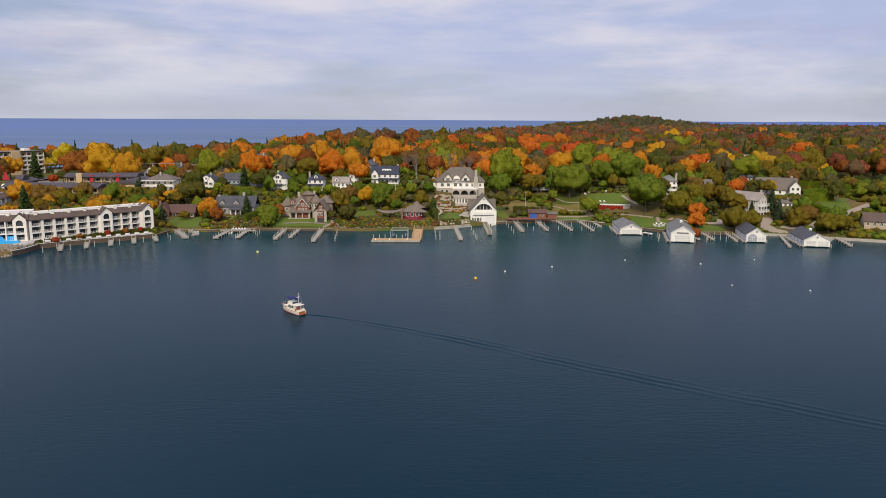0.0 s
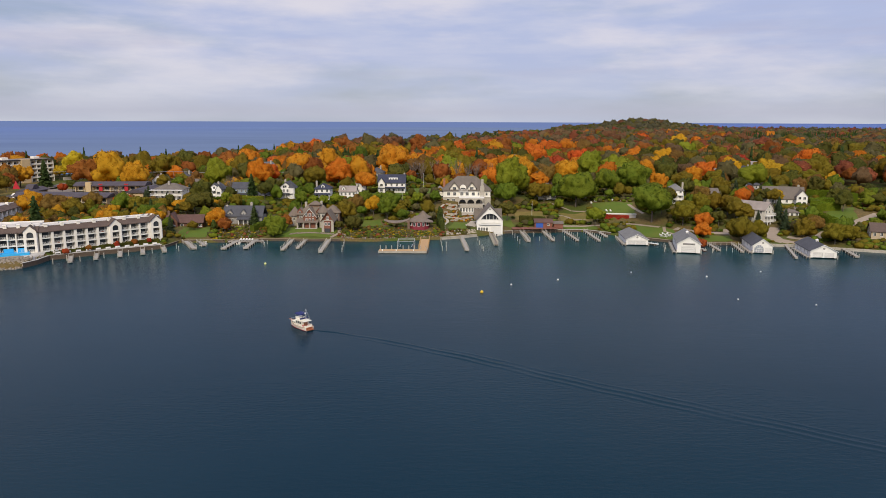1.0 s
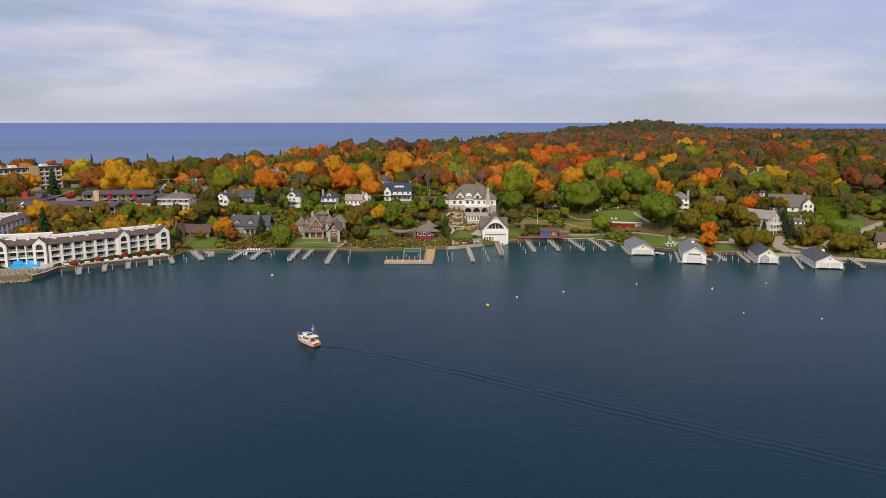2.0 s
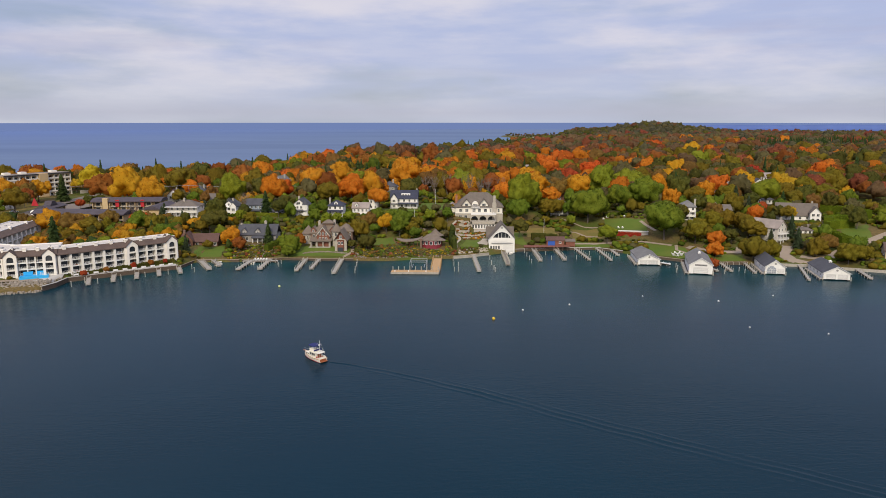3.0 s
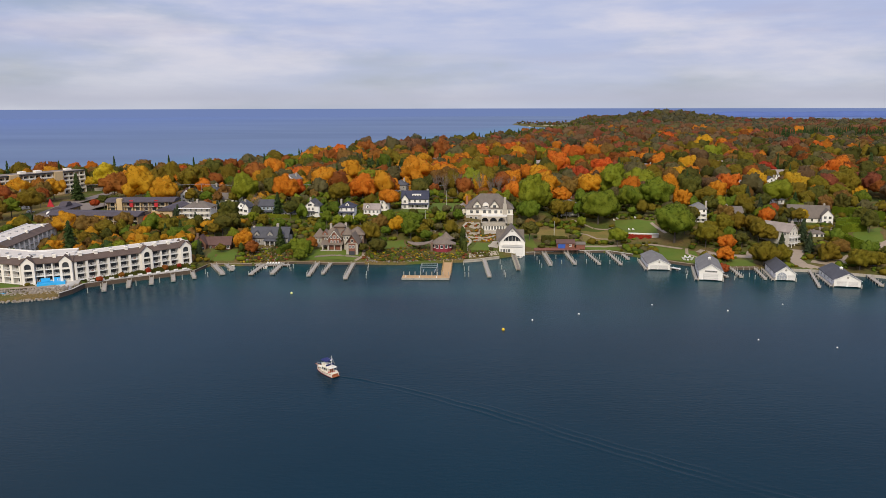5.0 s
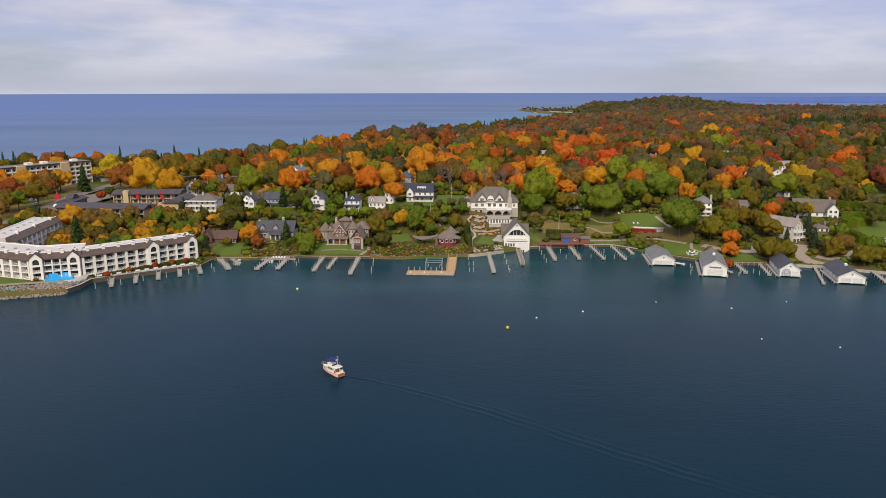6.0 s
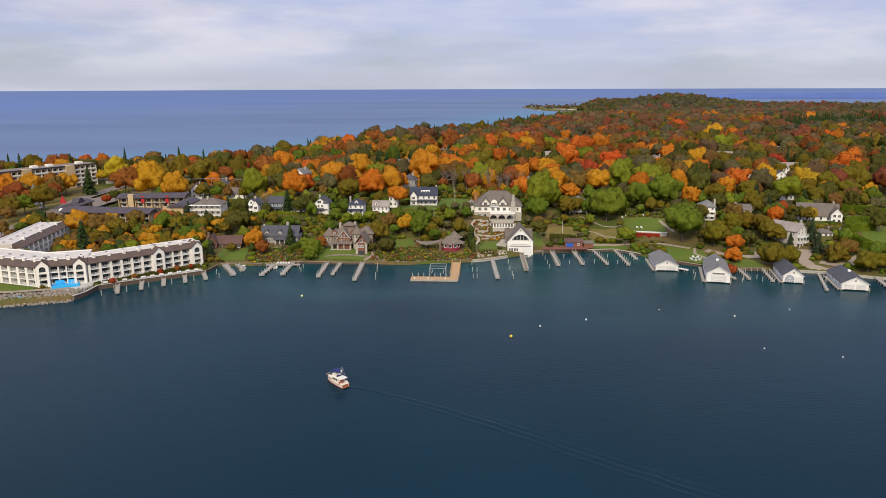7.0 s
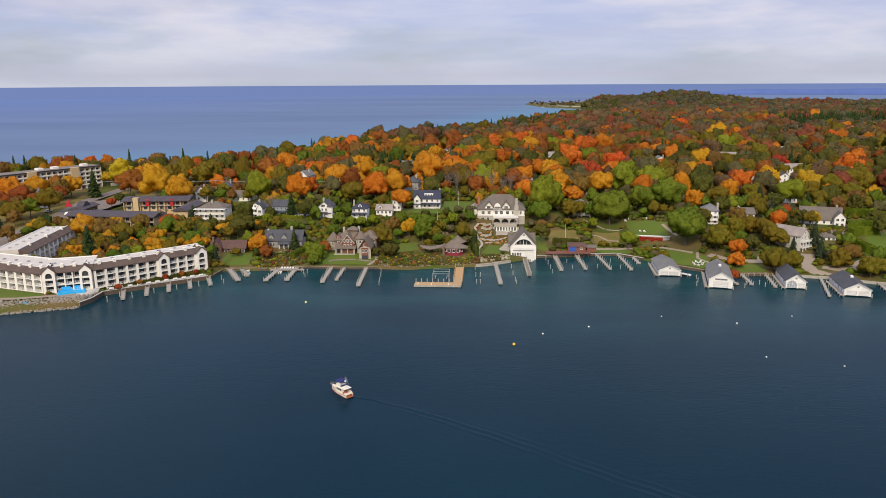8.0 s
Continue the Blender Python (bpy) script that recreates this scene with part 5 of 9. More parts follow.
def large_house():
    t = thing("house", "large cream gabled house with taupe shingle roof and stone base", "house", pose(8.6, 386, 10.0))
    CLEAR.append((8.6, 386, 15))
    part("wall", boxed(-12.4, -7.5, -1.5, 12.4, 7.5, 6.2), CREAM, t)
    part("stone_base", boxed(-12.6, -7.7, -2.0, 12.6, 7.0, 2.7), STONE, t, "pale stone ground storey")
    bm = hip(bmesh.new(), 24.8, 15, 6.2, 7.0, 0.7, 0.3)
    part("roof", bm, ROOF_TAUPE, t)
    for u in (-6.6, 2.6):
        bm = boxed(u - 2.2, -7.7, 6.0, u + 2.2, -2, 7.6)
        prism(bm, [(u - 2.2, 7.6), (u + 2.2, 7.6), (u, 10.4)], -7.7, -2)
        g = part("gable", bm, CREAM, t, "white gabled dormer")
        part("gable_roof", gable(bmesh.new(), 4.4, 7.0, 7.6, 2.8, "y", 0.5, 0.24, u, -4.6), ROOF_TAUPE, g)
        window(g, "front", u, 6.4, 7.7, 1.9, 1.6, 2)
    # curved eyebrow dormer between the gables
    g = part("eyebrow_dormer", arch(bmesh.new(), -2.0, -7.2, -3, 6.3, 3.4, 1.0), CREAM, t)
    window(g, "front", -2.0, 6.5, 7.2, 2.6, 1.1, 3)
    for i, u in enumerate((-9.6, -6.4, -2.6, 0.2, 3.4, 6.2, 8.6, 10.4)):
        window(t, "front", u, 3.4, 7.5, 1.7 if i < 5 else 1.1, 1.8, 2)
    for u in (-9.8, -7.0):
        window(t, "front", u, 0.2, 7.7, 1.5, 1.6, 1)
    for side in ("left", "right"):
        for s in (0.4, 3.4):
            for u in (-4.5, 0, 4.5):
                window(t, side, u, s, 12.6 if s < 1 else 12.4, 1.3, 1.7, 1)
    bm = boxed(7.0, -8.9, -1, 9.2, -7.5, 8.0)
    prism(bm, [(7.0, 8.0), (9.2, 8.0), (8.6, 9.4), (7.6, 9.4)], -8.9, -7.5)
    box(bm, 7.5, -8.7, 9.4, 8.7, -7.7, 12.2)
    part("chimney", bm, STONE, t, "tall tapering stone chimney")
    chimney(t, -12.0, 2, 4, 11.5, 1.1, REDBRICK)
    bk = part("balcony", boxed(-4.2, -8.5, 5.7, 0.4, -7.5, 5.95), TRIM, t)
    bm = bmesh.new()
    railing(bm, (-4.1, -8.4, 5.95), (0.3, -8.4, 5.95), 0.9, 0.6, 0.05)
    part("railing", bm, TRIM, bk)
    part("string_course", boxed(-12.65, -7.85, 2.7, 12.65, -7.5, 2.95), TRIM, t)
    part("cornice", boxed(-12.7, -7.9, 5.7, 12.7, -7.5, 6.15), TRIM, t)
    # arcaded veranda over a lower storey
    v = part("veranda", boxed(-4.2, -12.6, 2.5, 9.0, -7.6, 2.9), TRIM, t, "stone arcaded veranda")
    for u in (-2.4, 2.0, 6.4):
        part("arch", arch_wall(bmesh.new(), u, -12.6, -12.1, 4.38, -0.6, 2.5, 2.52, 3.6, -0.5, 0.6), STONE, v)
    for u in (-2.4, 2.0, 6.4):
        part("veranda_glazing", boxed(u - 1.9, -7.85, -0.55, u + 1.9, -7.72, 2.3), GLASS, v, "dark veranda glazing")
    part("veranda_floor", boxed(-4.6, -13.0, -0.9, 9.2, -7.7, -0.6), CONCRETE, v)
    bm = bmesh.new()
    railing(bm, (-4.2, -12.4, 2.9), (9.0, -12.4, 2.9), 0.9, 0.7, 0.05)
    part("railing", bm, TRIM, v)
    part("lower_wall", boxed(-4.2, -12.4, -6.4, 9.0, -7.7, -0.9), TRIM, v, "white lower storey with tall windows")
    for i in range(8):
        window(v, "front", -3.1 + 1.5 * i, -4.6, 12.4, 1.05, 2.1, 1)
    part("balustrade", boxed(-4.5, -12.9, -2.3, 9.3, -12.4, -0.6), STONE, v, "pale stone terrace parapet")
    part("end_pier", boxed(8.4, -12.9, -6.4, 9.4, -12.4, -0.6), STONE, v)
    part("end_pier", boxed(-4.6, -12.9, -6.4, -3.8, -12.4, -0.6), STONE, v)
    # side wing
    w = part("side_wing", boxed(-17.6, -1.5, -1.2, -12.4, 5.5, 4.6), CREAM, t)
    part("side_roof", gable(bmesh.new(), 7.0, 7.4, 4.6, 2.6, "y", 0.4, 0.24, -14.3, 2.0), ROOF_PALE, w)
    for u in (-15.6, -13.2):
        window(w, "front", u, 1.0, 1.5, 1.2, 1.7, 1)
    return t


large_house()


def big_boathouse():
    """The tall white gabled boathouse, its arched balcony facing the water."""
    t = thing("boathouse", "tall white gabled boathouse with arched balcony and taupe roof", "boathouse", pose(18.4, 332.5, 0.3))
    CLEAR.append((18.4, 338, 10))
    W, D = 12.0, 13.0
    part("wall", boxed(-W / 2, 0.5, -1.5, W / 2, D, 6.6), WHITE, t)
    bm = bmesh.new()
    arch_wall(bm, 0, 0, 0.5, W, 3.3, 6.6, 13.0, 8.8, 4.7, 0.4, 14)
    box(bm, -W / 2, 0, -1.5, W / 2, 0.5, 3.3)
    part("front_wall", bm, WHITE, t)
    part("roof", gable(bmesh.new(), W, D + 0.5, 6.6, 6.5, "y", 0.35, 0.28, 0, D / 2), ROOF_TAUPE, t)
    part("cross_roof", gable(bmesh.new(), W + 1.0, 6.0, 6.2, 4.4, "x", 0.2, 0.28, -0.6, 9.0), ROOF_TAUPE, t)
    part("arched_glass", arch(bmesh.new(), 0, 1.5, 1.6, 4.7, 8.7, 0.4, 14), GLASS, t, "wide arched glazing")
    for u in (-3.2, -1.6, 0, 1.6, 3.2):
        part("mullion", boxed(u - 0.08, 1.3, 4.7, u + 0.08, 1.5, 4.9 + math.sqrt(max(0.2, 19 - u * u)) * 0.95), TRIM, t)
    b = part("balcony", boxed(-4.9, -0.9, 4.4, 4.9, 1.3, 4.7), TRIM, t)
    bm = bmesh.new()
    railing(bm, (-4.8, -0.8, 4.7), (4.8, -0.8, 4.7), 1.0, 0.5, 0.05)
    part("railing", bm, TRIM, b)
    door = part("boat_door", boxed(0.6, -0.10, -0.3, 5.4, 0.02, 3.4), DOOR_WHITE, t, "wide white boat door")
    for z in (0.4, 1.15, 1.9, 2.65):
        part("door_rail", boxed(0.7, -0.15, z, 5.3, -0.10, z + 0.08), TRIM, door)
    for u in (-5.0, -3.8, -2.6, -1.4):
        window(t, "front", u, 1.4, 0.0, 1.0, 1.7, 1)
    for u in (2, 5, 8, 11):
        for side, cx in (("left", 0), ("right", 0)):
            window(t, side, (6.5 - u) if side == "left" else (u - 6.5), 3.6, W / 2, 1.1, 1.5, 1, cy=6.5)
    part("gable_vent", boxed(-0.5, -0.1, 11.2, 0.5, 0.05, 11.9), GREYWALL, t)
    part("quay_wall", boxed(-W / 2 - 1.0, -1.3, -2.0, 0.4, 0.0, 0.5), CONCRETE, t)
    return t


big_boathouse()


# ---- the four boathouses on piles ----
def boathouse(corner, turn, w, d, eave, rise, roof, label, doors, wall=None, cupola=False, sign=False, win=0):
    """A boathouse whose front left corner stands in the water. doors: (middle, width, height, kind)."""
    t = thing("boathouse", label, "boathouse", pose(corner[0], corner[1], 0, 0, 0, turn), "boathouses along the shore")
    c = t.matrix_basis @ Vector((w / 2, d / 2, 0))
    CLEAR.append((c.x, c.y, d * 0.55))
    wall = wall or WHITE
    bm = boxed(0, 0.25, 0.35, 0.2, d, eave)
    box(bm, w - 0.2, 0.25, 0.35, w, d, eave)
    box(bm, 0, d - 0.2, 0.35, w, d, eave)
    part("side_wall", bm, wall, t)
    # front wall round its door openings
    bm = bmesh.new()
    u = 0.0
    for mid, dw, dh, kind in doors:
        box(bm, u, 0, 0.35, mid - dw / 2, 0.25, eave)
        box(bm, mid - dw / 2, 0, dh, mid + dw / 2, 0.25, eave)
        u = mid + dw / 2
    box(bm, u, 0, 0.35, w, 0.25, eave)
    prism(bm, [(0, eave), (w, eave), (w / 2, eave + rise)], 0, 0.25)
    part("front_wall", bm, wall, t)
    part("rear_gable", prism(bmesh.new(), [(0, eave), (w, eave), (w / 2, eave + rise)], d - 0.25, d), wall, t)
    part("roof", gable(bmesh.new(), w, d, eave + 0.02, rise, "y", 0.38, 0.2, w / 2, d / 2), roof, t)
    for mid, dw, dh, kind in doors:
        dr = part("boat_door", boxed(mid - dw / 2 + 0.06, 0.10, 0.45, mid + dw / 2 - 0.06, 0.18, dh), DOOR_WHITE, t)
        n = 4
        for i in range(1, n):
            z = 0.45 + (dh - 0.45) * i / n
            part("door_rail", boxed(mid - dw / 2 + 0.1, 0.06, z, mid + dw / 2 - 0.1, 0.10, z + 0.05), GREYWALL, dr)
        if kind == "glazed":
            part("arched_light", arch(bmesh.new(), mid, -0.09, -0.03, dh - 0.7, dw * 0.92, 0.0, 12), DOOR_PALE, dr, "pale blue-grey arched fanlight")
            for i in range(4):
                x = mid - dw / 2 + dw * (i + 0.5) / 4
                for z0, z1 in ((0.6, 1.15), (1.3, dh - 0.75)):
                    part("pane", boxed(x - dw / 10, 0.03, z0, x + dw / 10, 0.09, z1), DOOR_PALE, dr)
            for i in range(5):
                k = math.pi * (i + 0.5) / 5
                part("glazing_bar", tube(bmesh.new(), (mid, -0.12, dh - 0.7), (mid + dw * 0.44 * math.cos(k), -0.12, dh - 0.7 + dw * 0.44 * math.sin(k)), 0.06, sides=4), TRIM, dr)
        part("casing", boxed(mid - dw / 2 - 0.12, -0.06, dh, mid + dw / 2 + 0.12, 0.0, dh + 0.16), TRIM, dr)
    bm = bmesh.new()
    for s in (0, 1):
        x = 0.0 if s == 0 else w
        tube(bm, (x + (-0.4 if s == 0 else 0.4), -0.42, eave - 0.4 * rise / (w / 2) + 0.06), (w / 2, -0.42, eave + rise + 0.14), 0.10, sides=4)
    part("barge_board", bm, TRIM, t)
    part("floor_beam", boxed(-0.1, 0.3, 0.1, 0.6, d, 0.36), WOOD_DARK, t)
    part("floor_beam", boxed(w - 0.6, 0.3, 0.1, w + 0.1, d, 0.36), WOOD_DARK, t)
    for y in np.linspace(0.4, d - 1, 6):
        for x in (0.25, w - 0.25):
            part("pile", tube(bmesh.new(), (x, y, -2.5), (x, y, 0.3), 0.22), WOOD_DARK, t)
    for x in (-0.25, w + 0.25):
        part("fender_pile", tube(bmesh.new(), (x, -0.35, -2.5), (x, -0.35, 1.5), 0.24), PILE, t)
    if win:
        for i in range(win):
            window(t, "left", d / 2 - d * (i + 0.7) / (win + 0.6), eave - 1.75, w / 2, 1.0, 1.2, 1, cx=w / 2, cy=d / 2)
            window(t, "right", -d / 2 + d * (i + 0.7) / (win + 0.6), eave - 1.75, w / 2, 1.0, 1.2, 1, cx=w / 2, cy=d / 2)
    if cupola:
        bm = boxed(w / 2 - 0.45, d * 0.42, eave + rise - 0.2, w / 2 + 0.45, d * 0.42 + 0.9, eave + rise + 0.7)
        cp = part("roof_vent", bm, TRIM, t)
        part("vent_cap", hip(bmesh.new(), 0.9, 0.9, eave + rise + 0.72, 0.45, 0.15, 0.08, w / 2, d * 0.42 + 0.45), TRIM, cp)
    if sign:
        part("sign_board", boxed(w * 0.24, -0.06, eave - 0.45, w * 0.76, 0.0, eave + 0.25), GREYWALL, t, "grey board with two rows of dark bars")
        for i in range(9):
            x = w * 0.26 + w * 0.48 * i / 9
            part("bar", boxed(x, -0.08, eave - 0.2, x + 0.3, -0.06, eave + 0.08), IRON, t)
    else:
        part("gable_lamp", tube(bmesh.new(), (w / 2, -0.02, eave + rise * 0.45), (w / 2, -0.14, eave + rise * 0.45), 0.42, 0.42, 10), GREYWALL, t, "round grey gable vent")
    # catwalk beside the boathouse
    cw = part("catwalk", boxed(-1.6, -1.2, 0.55, -0.5, d * 0.95, 0.75), WOOD_GREY, t, "weathered grey side dock")
    for y in np.linspace(-0.9, d * 0.9, 7):
        part("post", tube(bmesh.new(), (-1.65, y, -2.5), (-1.65, y, 1.5), 0.15), PILE, cw)
    return t


boathouse((75.4, 304.6), -4, 9.2, 20.5, 2.7, 2.0, ROOF_GREY, "low white boathouse with a grey roof and two doors", [(2.4, 3.0, 2.2, "plain"), (6.3, 4.0, 2.2, "plain")], cupola=False)
boathouse((91.6, 286.9), -13, 9.0, 24.0, 4.0, 2.7, ROOF_GREY, "large white boathouse with a grey shingle roof", [(4.5, 5.6, 3.0, "plain")], cupola=True, sign=True, win=4)
boathouse((122.2, 287.2), -10, 7.5, 20.0, 3.3, 2.6, ROOF_SLATE, "white boathouse with slate roof and glazed arched doors", [(2.4, 3.6, 2.6, "glazed"), (5.9, 2.5, 2.5, "plain")], win=3)
boathouse((140.6, 277.4), -10, 9.6, 20.5, 2.9, 2.4, ROOF_SLATE, "wide white boathouse with slate roof and double doors", [(2.7, 3.5, 2.4, "plain"), (6.9, 3.5, 2.4, "plain")], cupola=True, win=4)


# ---- the stone house with gables and a turret ----
def stone_house():
    t = thing("house", "brown stone gabled house with a turret and shingled roofs", "house", pose(-64, 333, 3.6))
    CLEAR.append((-64, 333, 12))
    part("wall", boxed(-7, -4, -1, 7, 6, 6.0), STONE_WARM, t)
    part("roof", hip(bmesh.new(), 14, 10, 6.0, 4.2, 0.6, 0.25, 0, 1), ROOF_WARM, t)
    # front gable with porch
    bm = boxed(-3.6, -6.2, -1, 2.2, -4, 5.6)
    prism(bm, [(-3.6, 5.6), (2.2, 5.6), (-0.7, 9.2)], -6.2, -1)
    g = part("front_gable", bm, WOOD_RED, t, "maroon timbered front gable")
    part("gable_roof", gable(bmesh.new(), 5.8, 6.6, 5.6, 3.6, "y", 0.5, 0.24, -0.7, -3.2), ROOF_WARM, g)
    part("barge_board", prism(bmesh.new(), [(-4.2, 4.9), (-0.7, 9.3), (2.8, 4.9), (2.5, 4.9), (-0.7, 8.8), (-3.9, 4.9)], -6.9, -6.75), TRIM, g)
    for u in (-2.2, -0.7, 0.8):
        window(g, "front", u, 5.3, 6.2, 0.9, 1.5, 1)
        window(g, "front", u, 3.0, 6.2, 0.9, 1.4, 1)
    p = part("porch", boxed(-6.5, -7.6, 2.4, 3.0, -4, 2.7), STONE, g)
    for u in (-6.2, -3.4, -0.6, 2.6):
        part("column", boxed(u - 0.25, -7.5, -1, u + 0.25, -7.0, 2.4), STONE, p)
    part("porch_roof", prism(bmesh.new(), [(-8.0, 2.7), (-4.0, 2.7), (-4.0, 4.3)], -6.9, 3.4, "x"), ROOF_WARM, p)
    part("terrace", boxed(-7.0, -9.0, -1.2, 3.0, -7.0, 0.1), STONE, p)
    # right tall bay nearest the water
    bm = boxed(6.0, -12.8, -1.2, 11.2, -4, 4.6)
    prism(bm, [(6.0, 4.6), (11.2, 4.6), (8.6, 8.4)], -12.8, -4)
    e = part("east_gable", bm, WOOD_RED, t, "maroon timbered gable over the boat room")
    for u in (6.0, 10.3):
        part("corner_pier", boxed(u - 0.1, -13.1, -1.2, u + 1.0, -11.6, 4.2), STONE, e)
    part("boat_room_opening", boxed(7.3, -13.85, -1.1, 9.9, -13.72, 0.9), GLASS, e)
    part("cross_beam", boxed(5.9, -13.15, 4.3, 11.3, -12.8, 4.65), STONE, e)
    part("east_roof", gable(bmesh.new(), 5.2, 10.0, 4.6, 3.8, "y", 0.6, 0.26, 8.6, -8.4), ROOF_WARM, e)
    part("barge_board", prism(bmesh.new(), [(5.4, 3.8), (8.6, 8.7), (11.8, 3.8), (11.4, 3.8), (8.6, 8.1), (5.8, 3.8)], -13.5, -13.35), WOOD_RED, e)
    part("bay", boxed(7.2, -13.7, -1.2, 10.0, -12.8, 3.9), WOOD_RED, e, "red painted bay window")
    for u in (7.9, 9.3):
        window(e, "front", u, 2.3, 13.7, 1.1, 1.3, 1)
    window(e, "front", 8.6, 4.8, 12.8, 1.2, 1.4, 1)
    for i in range(3):
        window(e, "left", 7.0 + 1.8 * i - 8.4 + 6.0, 0.9, -6.0, 1.0, 1.5, 1)
    # rear block and turret
    bm = boxed(5.0, -3, -1, 12.5, 6, 6.8)
    r = part("rear_block", bm, STONE_WARM, t)
    part("rear_roof", hip(bmesh.new(), 7.5, 9, 6.8, 3.0, 0.6, 0.25, 8.75, 1.5), ROOF_WARM, r)
    for u in (6.5, 9, 11.4):
        window(r, "front", u, 4.6, 3.0, 1.0, 1.5, 1)
    bm = bmesh.new()
    tube(bm, (-9.0, 1.5, -1), (-9.0, 1.5, 5.0), 2.7, sides=8)
    u = part("turret", bm, STONE, t)
    bm = bmesh.new()
    tube(bm, (-9.0, 1.5, 4.9), (-9.0, 1.5, 9.0), 3.5, 0.05, 8)
    part("turret_roof", bm, ROOF_WARM, u, "pointed eight-sided roof")
    for a in (-60, 0, 60):
        f = part("window", frame_mesh(0.9, 1.6, TRIM, 1), None, u, m=pose(-9.0, 1.5, 0, 0, 0, a) @ pose(0, -2.62, 2.6))
        part("pane", pane_mesh(0.9, 1.6), None, f)
    bm = bmesh.new()
    tube(bm, (5.4, -4.2, -1), (5.4, -4.2, 7.2), 2.3, sides=8)
    r2 = part("round_tower", bm, STONE, t)
    bm = bmesh.new()
    tube(bm, (5.4, -4.2, 7.1), (5.4, -4.2, 8.6), 3.1, 1.7, 8)
    tube(bm, (5.4, -4.2, 8.6), (5.4, -4.2, 10.4), 1.7, 0.2, 8)
    part("tower_roof", bm, ROOF_WARM, r2, "stepped eight-sided roof")
    for a in (-45, 0, 45):
        f = part("window", frame_mesh(1.1, 1.5, TRIM, 1), None, r2, m=pose(5.4, -4.2, 0, 0, 0, a) @ pose(0, -2.24, 4.9))
        part("pane", pane_mesh(1.1, 1.5), None, f)
    chimney(t, 3.4, 2.0, 6, 11.4, 1.0)
    chimney(t, -4.0, 3.0, 6, 10.8, 1.0)
    for u in (-5.6, 3.2):
        dormer(t, u, -3.9, 5.9, 2.4, 1.5, 4.2, WOOD_RED, ROOF_WARM, 1.5)
    for u in (-6.6, -3.9, 2.2, 4.0):
        part("stone_pier", boxed(u - 0.35, -6.45 if -4 < u < 2.5 else -4.25, -1, u + 0.35, -4.0, 3.2), STONE, t, "pale stone pier")
    part("string_course", boxed(-7.1, -4.1, 2.8, 7.1, -3.9, 3.05), TRIM, t)
    bm = boxed(-1.6, -0.5, 7.0, 3.0, 3.0, 10.2)
    m2 = part("upper_room", bm, STONE_WARM, t)
    part("upper_roof", hip(bmesh.new(), 4.6, 3.5, 10.2, 1.5, 0.6, 0.2, 0.7, 1.25), ROOF_WARM, m2)
    for sx in (-5.2, -2.6, 0.6):
        part("porch_recess", boxed(sx, -4.12, 0.1, sx + 1.9, -4.02, 2.2), WOOD_RED, t, "maroon porch wall")
    for x in (-5.4, 4.4):
        for z in (0.9, 3.8):
            window(t, "front", x, z, 4.0, 1.1, 1.5, 1)
    return t


stone_house()


